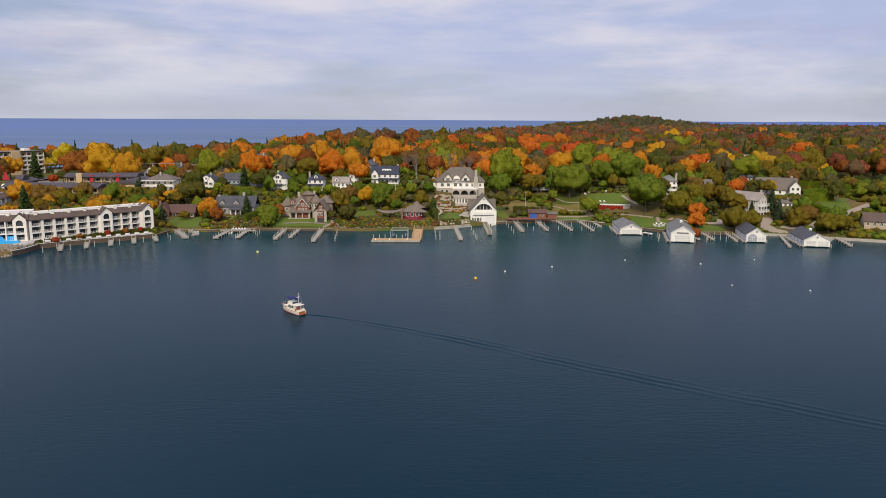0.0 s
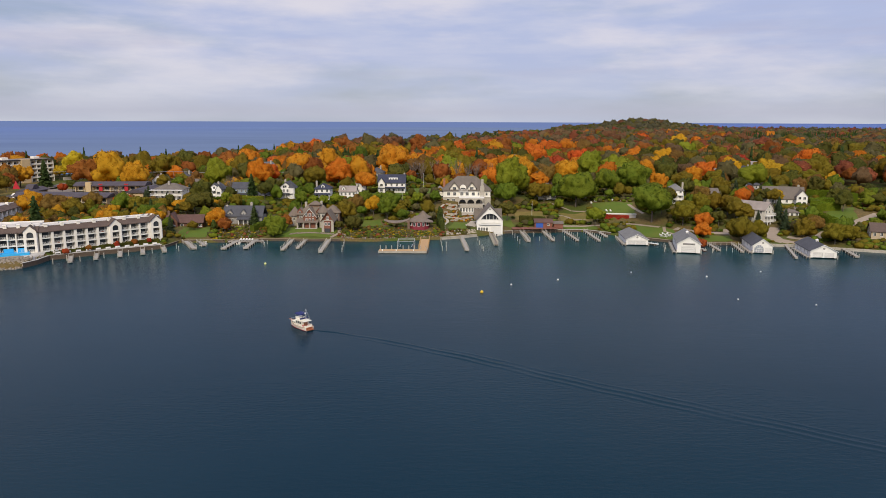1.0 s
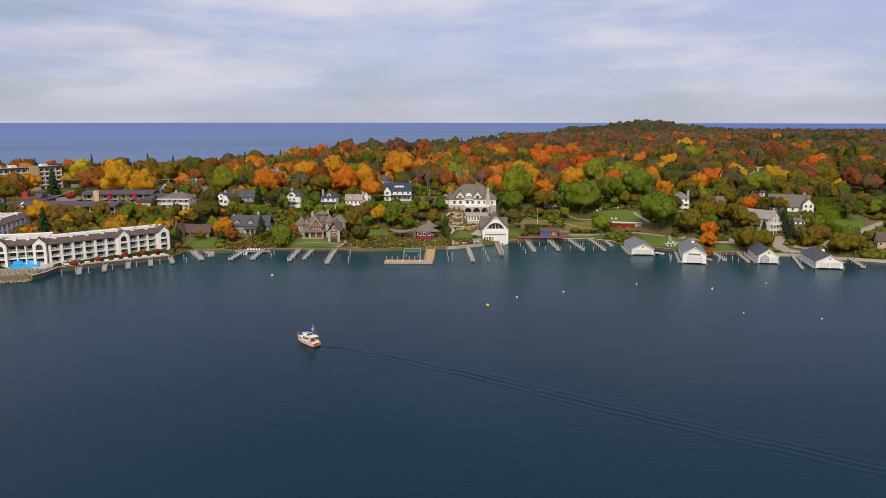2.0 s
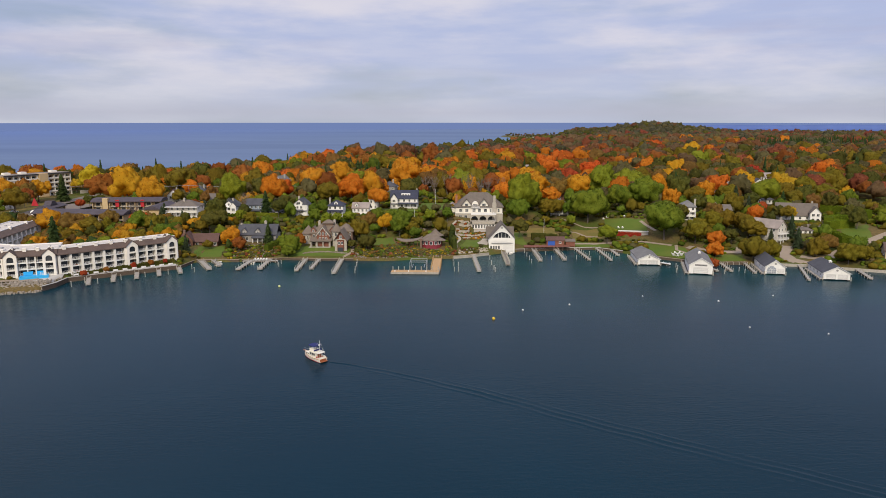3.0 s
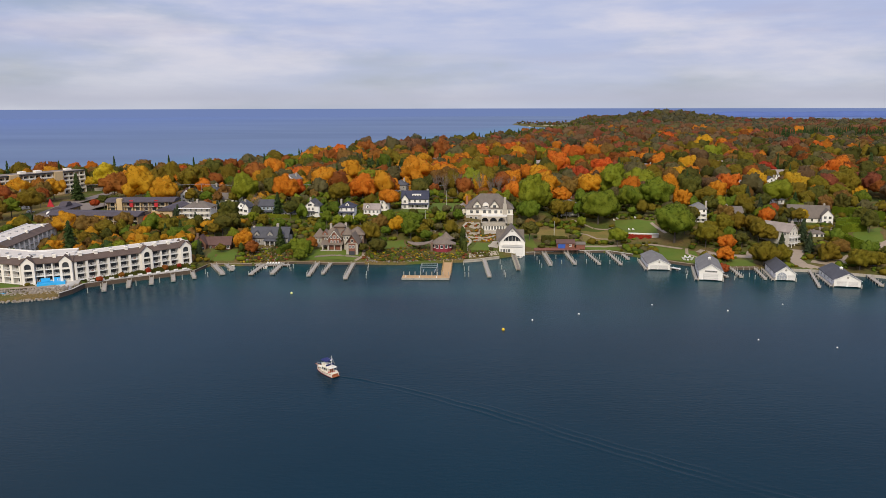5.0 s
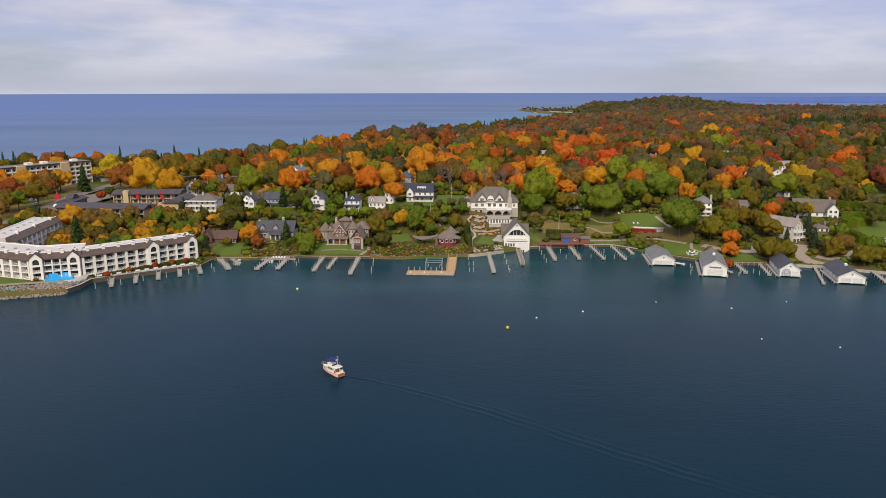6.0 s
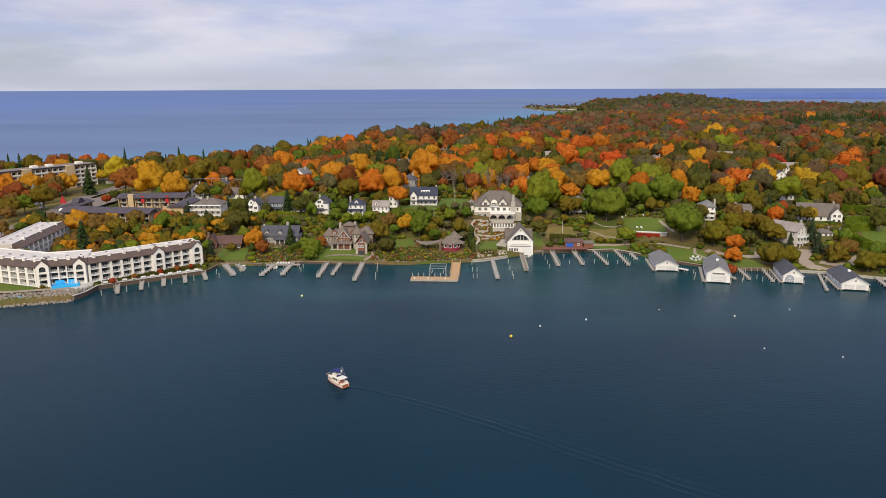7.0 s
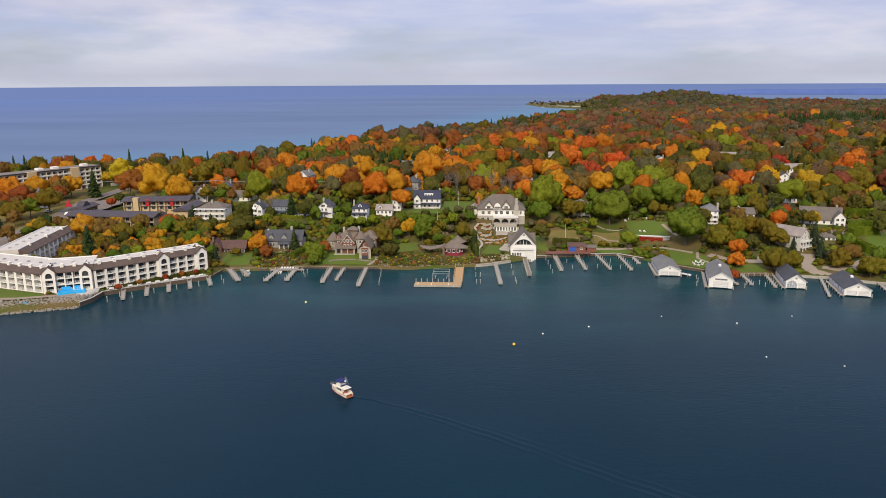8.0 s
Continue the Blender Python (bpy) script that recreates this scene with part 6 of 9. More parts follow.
# ---- the pavilion with the curling roof ----
def pavilion():
    t = thing("garden_pavilion", "low round-roofed garden pavilion with red walls", "pavilion", pose(-14.5, 330, 4.3))
    CLEAR.append((-15, 331, 9))
    bm = bmesh.new()
    tube(bm, (0, 0, -1.5), (0, 0, 2.5), 4.8, 4.8, 12)
    part("wall", bm, CRIMSON, t, "crimson painted curved wall")
    bm = bmesh.new()
    levels = ((2.1, 6.9, 5.6), (2.35, 6.8, 5.5), (2.9, 5.2, 4.0), (3.6, 3.5, 2.3), (4.7, 2.2, 0.25))
    rings = []
    for z, rx, ry in levels:
        rings.append([bm.verts.new((rx * math.cos(math.tau * (i + 0.5) / 8) * 1.02, ry * math.sin(math.tau * (i + 0.5) / 8) + 0.3, z + (0.35 * math.cos(2 * math.tau * (i + 0.5) / 8 + math.pi) if z < 3 else 0))) for i in range(8)])
    for lo, hi in zip(rings, rings[1:]):
        for i in range(8):
            bm.faces.new((lo[i], lo[(i + 1) % 8], hi[(i + 1) % 8], hi[i]))
    bm.faces.new(rings[0][::-1])
    bm.faces.new(rings[-1])
    part("roof", bm, ROOF_WARM, t, "curling taupe shingled roof")
    # long boat-shaped roof that sweeps out to one side
    bm = bmesh.new()
    spine = [(-4.2, 0.4, 3.4, 0.6), (-6.0, 0.0, 2.6, 2.0), (-8.5, -0.4, 2.1, 3.2), (-11.5, -0.8, 2.0, 3.5), (-14.0, -1.0, 2.3, 2.6), (-16.2, -1.0, 2.8, 0.6)]
    ribs = [[bm.verts.new((x, y + w * c, z + 0.5 - 0.55 * c * c + e)) for c, e in ((-1, 0), (-0.5, 0), (0, 0), (0.5, 0), (1, 0), (1, -0.25), (0, -0.25), (-1, -0.25))] for x, y, z, w in spine]
    for p, q in zip(ribs, ribs[1:]):
        for i in range(8):
            bm.faces.new((p[i], q[i], q[(i + 1) % 8], p[(i + 1) % 8]))
    bm.faces.new(ribs[0][::-1])
    bm.faces.new(ribs[-1])
    bmesh.ops.recalc_face_normals(bm, faces=bm.faces)
    part("swept_roof", bm, ROOF_WARM, t, "long sweeping boat-shaped roof")
    for i in range(5):
        x = -12.0 + 1.8 * i
        part("post", boxed(x - 0.1, -1.3, -1.4, x + 0.1, -1.1, 2.0), WOOD_RED, t)
    bm = bmesh.new()
    tube(bm, (1.5, 7.5, -1), (1.5, 7.5, 3.2), 3.0, 3.0, 8)
    b = part("rear_room", bm, STONE_WARM, t)
    bm = bmesh.new()
    tube(bm, (1.5, 7.5, 3.1), (1.5, 7.5, 4.2), 4.4, 2.2, 6)
    tube(bm, (1.5, 7.5, 4.2), (1.5, 7.5, 6.2), 2.2, 0.3, 6)
    part("rear_roof", bm, ROOF_WARM, b)
    for a in (-52, -26, 0, 26, 52):
        f = part("window", frame_mesh(1.4, 1.6, TRIM, 1), None, t, m=pose(0, 0, 0, 0, 0, a) @ pose(0, -4.75, 0.5))
        part("pane", pane_mesh(1.4, 1.6), None, f)
    part("buttress", boxed(-5.2, -4.4, -1, -4.2, -2.4, 3.2), STONE_WARM, t)
    return t


pavilion()

# ---- cottages by the water ----
def brown_cottage():
    t = thing("cottage", "brown cedar cottage with maroon roof and arched window", "cottage", pose(-122, 327, 3.4, 0, 0, 8))
    CLEAR.append((-122, 327, 9))
    bm = boxed(-8, -3.5, -1, 8, 4.5, 3.0)
    part("wall", bm, BROWNWALL, t)
    part("roof", gable(bmesh.new(), 16, 8, 3.0, 2.8, "x", 0.6, 0.24, 0, 0.5), ROOF_RED, t)
    bm = boxed(-7.6, -5.4, -1, -2.6, -3, 3.8)
    prism(bm, [(-7.6, 3.8), (-2.6, 3.8), (-5.1, 7.2)], -5.4, -1.0)
    g = part("gable", bm, BROWNWALL, t)
    part("gable_roof", gable(bmesh.new(), 5.0, 6.6, 3.8, 3.4, "y", 0.5, 0.24, -5.1, -2.2), ROOF_RED, g)
    part("arched_window", arch(bmesh.new(), -5.1, -5.5, -5.4, 3.2, 2.0, 0.9), GLASS, g)
    for u in (-6.2, -4.0):
        window(g, "front", u, 0.6, 5.4, 1.1, 1.5, 1)
    for u in (-1, 2, 5, 7):
        window(t, "front", u, 0.9, 3.5, 1.4, 1.4, 1)
    chimney(t, -7.4, 0.5, 2, 7.6, 1.0, STONE_WARM)
    return t


def grey_cottage():
    t = thing("cottage", "grey shingled cottage with steep gables and stone base", "cottage", pose(-98, 339, 3.6))
    CLEAR.append((-98, 339, 10))
    part("wall", boxed(-9, -4, -1, 9, 5, 4.4), GREYWALL, t)
    part("roof", gable(bmesh.new(), 18, 9, 4.4, 4.0, "x", 0.6, 0.26, 0, 0.5), ROOF_SLATE, t)
    for u in (-6.0, 0.4, 5.8):
        dormer(t, u, -3.6, 4.2, 2.6, 1.4, 4.0, GREYWALL, ROOF_SLATE, 1.5)
    for u in (-7.6, -6.2, -4.8, -1.6, -0.2, 1.2, 3.6, 5.2, 6.8):
        window(t, "front", u, 1.3, 4.0, 1.1, 1.7, 1)
    part("stone_porch", boxed(-1.8, -6.4, -1, 5.4, -4, 0.4), STONE, t)
    bm = bmesh.new()
    for u in (-1.5, 0.8, 3.0, 5.1):
        box(bm, u - 0.18, -6.2, 0.4, u + 0.18, -5.8, 2.9)
    part("porch_post", bm, TRIM, t)
    part("porch_roof", prism(bmesh.new(), [(-6.8, 2.8), (-4.0, 2.8), (-4.0, 4.0), (-6.8, 3.0)], -2.2, 5.8, "x"), ROOF_SLATE, t)
    chimney(t, 3.0, 1.5, 4, 10.0, 1.1)
    chimney(t, -8.4, 0.5, 3, 8.8, 0.9)
    return t


brown_cottage()
grey_cottage()

# ---- the row of houses on the bluff ----
def decks(t, x0, x1, y, deep, levels, foot):
    """White timber decks on posts before a house front."""
    for z in levels:
        d = part("deck", boxed(x0, y - deep, z - 0.22, x1, y - 0.02, z), TRIM, t)
        bm = bmesh.new()
        railing(bm, (x0 + 0.1, y - deep + 0.1, z), (x1 - 0.1, y - deep + 0.1, z), 0.95, 0.8, 0.05)
        railing(bm, (x0 + 0.1, y - deep + 0.1, z), (x0 + 0.1, y - 0.1, z), 0.95, 0.8, 0.05)
        railing(bm, (x1 - 0.1, y - deep + 0.1, z), (x1 - 0.1, y - 0.1, z), 0.95, 0.8, 0.05)
        part("railing", bm, TRIM, d)
    n = max(2, round((x1 - x0) / 3.0))
    for i in range(n + 1):
        u = x0 + 0.15 + (x1 - x0 - 0.3) * i / n
        part("deck_post", boxed(u - 0.13, y - deep + 0.06, -foot, u + 0.13, y - deep + 0.32, levels[-1]), TRIM, t)


h = house(-149.5, 383, 10.2, 15.0, 11, "cream hipped house with long white decks and chimney", CREAM, ROOF_TAUPE, 2, "hip", 3.0, 0, [5, 5], 2, [(-0.05, -0.1)], 0, base=4.4, bays=2)
decks(h, -8.6, 8.4, -5.5, 2.8, (0.0, 2.9), 4.4)
part("deck_roof", boxed(-8.8, -8.5, 5.55, 8.6, -5.4, 5.75), TRIM, h)
# thin dark panel added as the shade under the decks
part("lower_room", boxed(-6.5, -5.6, -4.4, 6.5, -5.4, -0.4), SHADE_STUCCO, h, "dark panel carrying the shade below the decks")
h = house(-125.6, 385, 9.9, 8.5, 10, "white gabled house with bay windows and balcony", WHITE, ROOF_SLATE, 2, "gable_y", 3.0, 0, [3, 3], 2, [(0.1, 0)], 0, bays=1, base=2.6)
decks(h, -5.0, 4.6, -5.0, 2.2, (0.0, 2.9), 2.6)
part("deck_roof", boxed(-5.2, -7.4, 5.5, 1.2, -4.9, 5.7), TRIM, h)
bm = boxed(1.4, -7.0, -2.6, 4.4, -4.9, 6.2)
prism(bm, [(1.4, 6.2), (4.4, 6.2), (2.9, 8.2)], -7.0, -3.0)
g = part("front_gable", bm, WHITE, h)
part("gable_roof", gable(bmesh.new(), 3.0, 5.0, 6.2, 2.0, "y", 0.3, 0.2, 2.9, -4.4), ROOF_SLATE, g)
for z in (0.6, 3.5):
    window(g, "front", 2.9, z, 7.0, 1.8, 1.6, 2)
h = house(-113.6, 389, 10.3, 8.6, 8, "pale blue house with slate roof and white porch", BLUEGREY, ROOF_SLATE, 2, "gable_x", 2.8, 0, [4, 4], 2, (), 2.0, bays=1)
part("blue_screen", boxed(0.5, -6.3, -1.0, 4.2, -6.1, 1.4), DOOR_BLUE, h, "bright blue deck screen")
h = house(-86.5, 381, 11.7, 7.6, 11, "white gabled house with a round tower and bays", WHITE, ROOF_SLATE, 2, "gable_y", 3.2, 0, [3, 4], 2, [(-0.2, 0.1)], 1.4, bays=2, storey=2.65)
bm = bmesh.new()
tube(bm, (3.2, -5.2, -1.2), (3.2, -5.2, 5.9), 1.6, sides=8)
tw = part("tower", bm, WHITE, h)
bm = bmesh.new()
tube(bm, (3.2, -5.2, 5.8), (3.2, -5.2, 8.3), 1.95, 0.05, 8)
part("tower_roof", bm, ROOF_SLATE, tw)
part("arched_window", arch(bmesh.new(), -0.6, -5.58, -5.5, 5.7, 1.7, 0.5), GLASS, h)
house(-100.5, 380, 11.0, 9.5, 6, "low white shed-roofed outbuilding beside the house", WHITE, ROOF_SLATE, 1, "gable_x", 1.2, 0, [3], 1, (), 0, storey=2.5)
house(-66.9, 377, 12.0, 8.0, 9, "white house with navy hipped roof and sun porch", WHITE, ROOF_NAVY, 2, "hip", 2.7, 0, [3, 3], 2, [(-0.45, 0.1)], 1.6, dormers=(0.05,), bays=1, storey=2.6)
house(-54.6, 383, 12.4, 8.6, 7, "low white cottage with a pale tan roof", WHITE, ROOF_PALE, 1, "gable_x", 2.4, 0, [4], 2, (), 0, dormers=(-0.25,), storey=2.9)
house(-49.4, 397, 12.6, 4.6, 7, "narrow white house with a tan roof", WHITE, ROOF_PALE, 2, "gable_x", 2.2, 0, [2, 2], 1)
h = house(-33.0, 406, 12.4, 15, 9.5, "white house with navy gable roof and long porch", WHITE, ROOF_NAVY, 2, "gable_x", 3.9, 0, [6, 5], 2, [(0.46, 0.1)], 2.0, bays=1)
bm = boxed(-7.4, -6.4, -1, -3.6, -4, 5.8)
prism(bm, [(-7.4, 5.8), (-3.6, 5.8), (-5.5, 8.4)], -6.4, -1)
g = part("front_gable", bm, WHITE, h)
part("gable_roof", gable(bmesh.new(), 3.8, 6.0, 5.8, 2.6, "y", 0.35, 0.22, -5.5, -3.6), ROOF_NAVY, g)
for z in (0.8, 3.7):
    window(g, "front", -5.5, z, 6.4, 1.6, 1.5, 2)
part("long_dormer", boxed(-1.6, -3.2, 6.8, 3.4, 0, 8.3), WHITE, h)
for u in (-0.6, 0.9, 2.4):
    window(h, "front", u, 7.0, 3.2, 1.0, 1.0, 1)

# ---- houses to the east ----
h = house(116.5, 374, 10.4, 8.0, 10, "white house with grey hipped roof and stacked porches", WHITE, ROOF_GREY, 3, "hip", 3.0, -14, [3, 3, 3], 2, [(0.44, -0.35)], 0, base=1.5, storey=2.4, bays=1, wh=1.3)
decks(h, -2.0, 4.2, -5.0, 1.6, (0.1, 2.5, 4.9), 1.5)
house(135, 376, 9.8, 8, 9, "cream house with taupe gabled roof beside spruces", CREAM, ROOF_TAUPE, 2, "gable_x", 2.4, -6, [3, 3], 2, [(-0.4, 0)], 1.5)
h = house(145.5, 342.5, 6.4, 8.0, 14, "pale grey house with shingle roof stepping down to the driveway", PALEWALL, ROOF_PALE, 2, "gable_y", 3.2, 38, [3, 3], 4, [(0.42, -0.30)], 0, base=5.0, storey=2.7, bays=1)
decks(h, -3.8, 3.8, -7.0, 1.8, (0.0, 2.7), 3.4)
h = house(171, 371, 11.0, 19, 10, "white gabled house with long taupe roof on the hill", WHITE, ROOF_TAUPE, 1, "gable_x", 5.4, -16, [6], 3, [(0.4, 0.2)], 0, base=1.5, storey=3.0, bays=1)
bm = boxed(5.6, -8.0, -1, 10.6, -4, 4.6)
prism(bm, [(5.6, 4.6), (10.6, 4.6), (8.1, 7.4)], -8.0, -1)
g = part("front_gable", bm, WHITE, h)
part("gable_roof", gable(bmesh.new(), 5.0, 7.5, 4.6, 2.8, "y", 0.4, 0.22, 8.1, -4.3), ROOF_TAUPE, g)
for z in (0.5, 2.9):
    for u in (7.0, 9.2):
        window(g, "front", u, z, 8.0, 1.3, 1.4, 1)
house(164, 345, 7.2, 6, 5, "small white garden house on the rock terrace", WHITE, ROOF_TAUPE, 1, "hip", 1.2, -14, [3], 1, (), 0, storey=2.6, category="garden house", name="garden_house")
house(188, 308, 3.6, 13, 9, "brown-roofed waterside house behind clipped hedges", TANWALL, ROOF_BROWN, 1, "gable_x", 3.0, -20, [5], 2, (), 0, storey=2.9)
house(53, 398, 11.0, 9.5, 9, "grey house with porch under large maples", GREYWALL, ROOF_GREY, 2, "hip", 2.6, 0, [4, 4], 2, (), 1.8, storey=2.5)

# ---- houses among the trees behind ----
BACK = [
    (-182, 446, 7, 9, "gable_y", "WHITE", "ROOF_RED", 2), (-173, 468, 9, 9, "hip", "WHITE", "ROOF_SLATE", 2), (-153, 442, 13, 10, "gable_x", "CREAM", "ROOF_TAUPE", 1),
    (-245, 536, 16, 10, "gable_x", "WHITE", "ROOF_PALE", 2), (-122, 480, 8, 10, "gable_y", "WHITE", "ROOF_GREY", 3), (-62, 560, 15, 11, "gable_x", "BLUEGREY", "ROOF_GREY", 2),
    (-48, 470, 9, 11, "hip", "GREYWALL", "ROOF_SLATE", 2), (27, 500, 9, 9, "gable_x", "CREAM", "ROOF_PALE", 1), (-36, 660, 14, 10, "gable_y", "WHITE", "ROOF_GREY", 2),
    (66, 452, 18, 9, "gable_x", "BROWNWALL", "ROOF_RED", 2),
    (143, 600, 12, 9, "gable_y", "WHITE", "ROOF_GREY", 2), (166, 470, 12, 9, "gable_x", "WHITE", "ROOF_PALE", 2), (200, 492, 9, 9, "gable_y", "WHITE", "ROOF_SLATE", 2),
    (178, 428, 7, 7, "gable_x", "WHITE", "ROOF_SLATE", 1), (175, 600, 14, 11, "hip", "WHITE", "ROOF_TAUPE", 2),
]
MAT_BY = {"WHITE": WHITE, "CREAM": CREAM, "BLUEGREY": BLUEGREY, "GREYWALL": GREYWALL, "BROWNWALL": BROWNWALL, "ROOF_RED": ROOF_RED, "ROOF_SLATE": ROOF_SLATE, "ROOF_TAUPE": ROOF_TAUPE, "ROOF_PALE": ROOF_PALE, "ROOF_GREY": ROOF_GREY}
for x, y, w, d, style, wall, roof, st in BACK:
    CLEAR += [(x * (1 - k / y), y - k, 6.5) for k in (9, 17, 25)]
    tone = {"WHITE": "white", "CREAM": "cream", "BLUEGREY": "blue-grey", "GREYWALL": "grey", "BROWNWALL": "brown"}[wall]
    house(x, y, ground(x, y), w, d, f"{tone} house half hidden among autumn trees", MAT_BY[wall], MAT_BY[roof], st, style, 3.2, rng.uniform(-20, 20), None, 2, [(0.25, 0.1)])
house(-271, 417, 9.2, 6.5, 11, "white chapel-like house with steep grey gable", WHITE, ROOF_GREY, 2, "gable_y", 5.2, 35, [2, 2], 3, storey=3.1)
for x, y, w in ((428, 1008, 12), (446, 998, 34), (362, 676, 26), (171, 795, 12), (276, 684, 12), (-55, 703, 12), (20, 704, 10), (59, 632, 14), (81, 637, 9), (207, 630, 14), (226, 540, 14)):
    CLEAR += [(x * (1 - k / y), y - k, 6.5) for k in (0, 13, 26)]
    house(x, y, ground(x, y) + 1.0, w, 11, "pale-roofed building showing through the distant woods", WHITE, ROOF_PALE, 2, "gable_x", 2.6, rng.uniform(-25, 25), [3, 3], 1, base=4)

# ---- seawalls and banks ----
def wall_strip(name, points, width, height, material, label, foot=-2.0, cap=None, top=None):
    """A wall that follows points on the plan; its top stands height over the ground, or at a level."""
    t = thing(name, label, "wall", kind="structure")
    for (ax, ay), (bx, by) in zip(points, points[1:]):
        a, b = Vector((ax, ay)), Vector((bx, by))
        n = max(1, round((b - a).length / 6.0))
        for i in range(n):
            p, q = a.lerp(b, i / n), a.lerp(b, (i + 1) / n)
            d = (q - p)
            m = pose(p.x, p.y, 0, 0, 0, math.degrees(math.atan2(d.y, d.x)))
            z = top if top is not None else max(ground(p.x, p.y + 1), ground(q.x, q.y + 1)) + height
            part("wall_panel", boxed(0.01, -width / 2, foot, d.length - 0.01, width / 2, z), material, t, m=m)
            if cap:
                part("coping", boxed(0.0, -width / 2 - 0.12, z, d.length, width / 2 + 0.12, z + 0.14), cap, t, m=m)
    return t


wall_strip("seawall", [(-153.4, 251), (-151.8, 257), (-152.0, 265.8), (-140, 275.3), (-119.0, 290.8)], 0.5, 0, WOOD_DARK, "dark timber sheet seawall with a pale coping", cap=CONCRETE, top=1.75)
wall_strip("seawall", [(-119.0, 290.8), (-117.2, 305.8), (-106, 307), (-98, 306.8)], 0.5, 0, WOOD_DARK, "dark timber seawall along the lawn", cap=PAVING, top=1.1)
wall_strip("seawall", [(-97, 306.9), (-80, 312.3), (-66, 310.8), (-48.5, 311.8)], 0.5, 0, WOOD_DARK, "dark timber seawall with a pale edge before the garden", cap=PAVING, top=0.95)
wall_strip("seawall", [(-4, 317.6), (0, 318.8), (3.4, 320.6), (6.4, 322.8), (9.2, 324.6), (12, 326.4)], 0.9, 0, STONE, "pale stone quay beside the boathouse", cap=TERRACE_STONE, top=1.0)
wall_strip("seawall", [(25, 335.8), (38, 338.3), (52, 340.6), (64, 342.2), (75, 332.8)], 0.5, 0, WOOD_DARK, "dark timber seawall with a pale edge", cap=CONCRETE, top=1.1)
wall_strip("seawall", [(86, 320), (96, 312.6), (106, 306.4)], 0.5, 0, WOOD_DARK, "dark timber seawall between boathouses", cap=PAVING, top=1.1)
wall_strip("seawall", [(108, 306.2), (122.5, 306.8)], 0.5, 0, WOOD_DARK, "dark straight seawall before a small lawn", cap=PAVING, top=1.15)
wall_strip("seawall", [(130, 305.5), (145, 302.8), (152, 299.5), (166, 293.6), (190, 283.6)], 0.7, 0, STONE, "rough stone seawall along the driveway", cap=None, top=1.1)
path_strip("walkway", [(-151.2, 267.2), (-140, 276.6), (-120.2, 292.0)], 1.3, CONCRETE, "pale concrete walk along the seawall", 0.45)


def rocks(name, spots, material, label, seed=5):
    """Loose boulders, too many to count, in one mesh."""
    r = random.Random(seed)
    bm = bmesh.new()
    for x, y, z, s in spots:
        m = pose(x, y, z, r.uniform(0, 360), r.uniform(0, 360), r.uniform(0, 360)) @ Matrix.Diagonal((s, s * r.uniform(0.6, 1.0), s * r.uniform(0.5, 0.85), 1))
        c = [bm.verts.new(m @ Vector((px * r.uniform(0.7, 1.1), py * r.uniform(0.7, 1.1), pz * r.uniform(0.7, 1.1)))) for px, py, pz in
             ((-1, -1, -1), (1, -1, -1), (1, 1, -1), (-1, 1, -1), (-1, -1, 1), (1, -1, 1), (1, 1, 1), (-1, 1, 1))]
        for f in ((3, 2, 1, 0), (4, 5, 6, 7), (0, 1, 5, 4), (1, 2, 6, 5), (2, 3, 7, 6), (3, 0, 4, 7)):
            bm.faces.new([c[i] for i in f])
    return tagged(new(name, mesh_of(name, bm, material)), label, "rocks", kind="stuff")


rk = random.Random(3)
spots = []
for _ in range(1700):
    x = rk.uniform(-215, -152.6)
    d = rk.uniform(-1.5, 6.5)
    spots.append((x, shore(x) + d, max(0.0, 0.35 + 0.42 * d), rk.uniform(0.22, 0.52)))
rocks("stone_bank", spots, BANK_STONE, "sloping bank of pale grey boulders at the water")
path_strip("path", [(-215, 246.5), (-178, 250.3), (-167, 254), (-158, 257)], 2.0, PAVING, "pale path above the stone bank", 0.5)
lawn("terrace", [(-162.5, 253.8), (-152.4, 256.5), (-153.5, 267.0), (-166.5, 257.8)], CONCRETE, "pale paved pool terrace at the corner", 0.35)
spots = []
for _ in range(150):
    x = rk.uniform(-48, -3)
    d = rk.choice((rk.uniform(0.0, 2.0), rk.uniform(0.0, 2.0), 7 + rk.uniform(-0.8, 0.8) + 2 * math.sin(x * 0.3), rk.uniform(2, 14)))
    spots.append((x, shore(x) + d, ground(x, shore(x) + d) + 0.05, rk.uniform(0.2, 0.48)))
for _ in range(260):
    a = rk.uniform(0, 1)
    x, y = -72 + 20 * a, 316.8 + 1.6 * math.sin(a * 3.1) + rk.uniform(-0.3, 0.3)
    spots.append((x, y, ground(x, y) + 0.1, rk.uniform(0.2, 0.45)))
for _ in range(130):
    x = rk.uniform(-104, -84)
    y = shore(x) + rk.uniform(2, 22)
    spots.append((x, y, ground(x, y) + 0.1, rk.uniform(0.25, 0.6)))
for _ in range(240):
    x = rk.uniform(158, 178)
    y = 346 + (x - 160) * 0.35 + rk.uniform(-3, 3)
    spots.append((x, y, ground(x, y) + 0.15, rk.uniform(0.3, 0.7)))
for _ in range(120):
    x = rk.uniform(-44, -18)
    y = 362 + rk.uniform(-5, 5)
    spots.append((x, y, ground(x, y) + 0.1, rk.uniform(0.3, 0.6)))
rocks("garden_rocks", spots, BOULDER, "pale boulders edging flower beds and the shore")
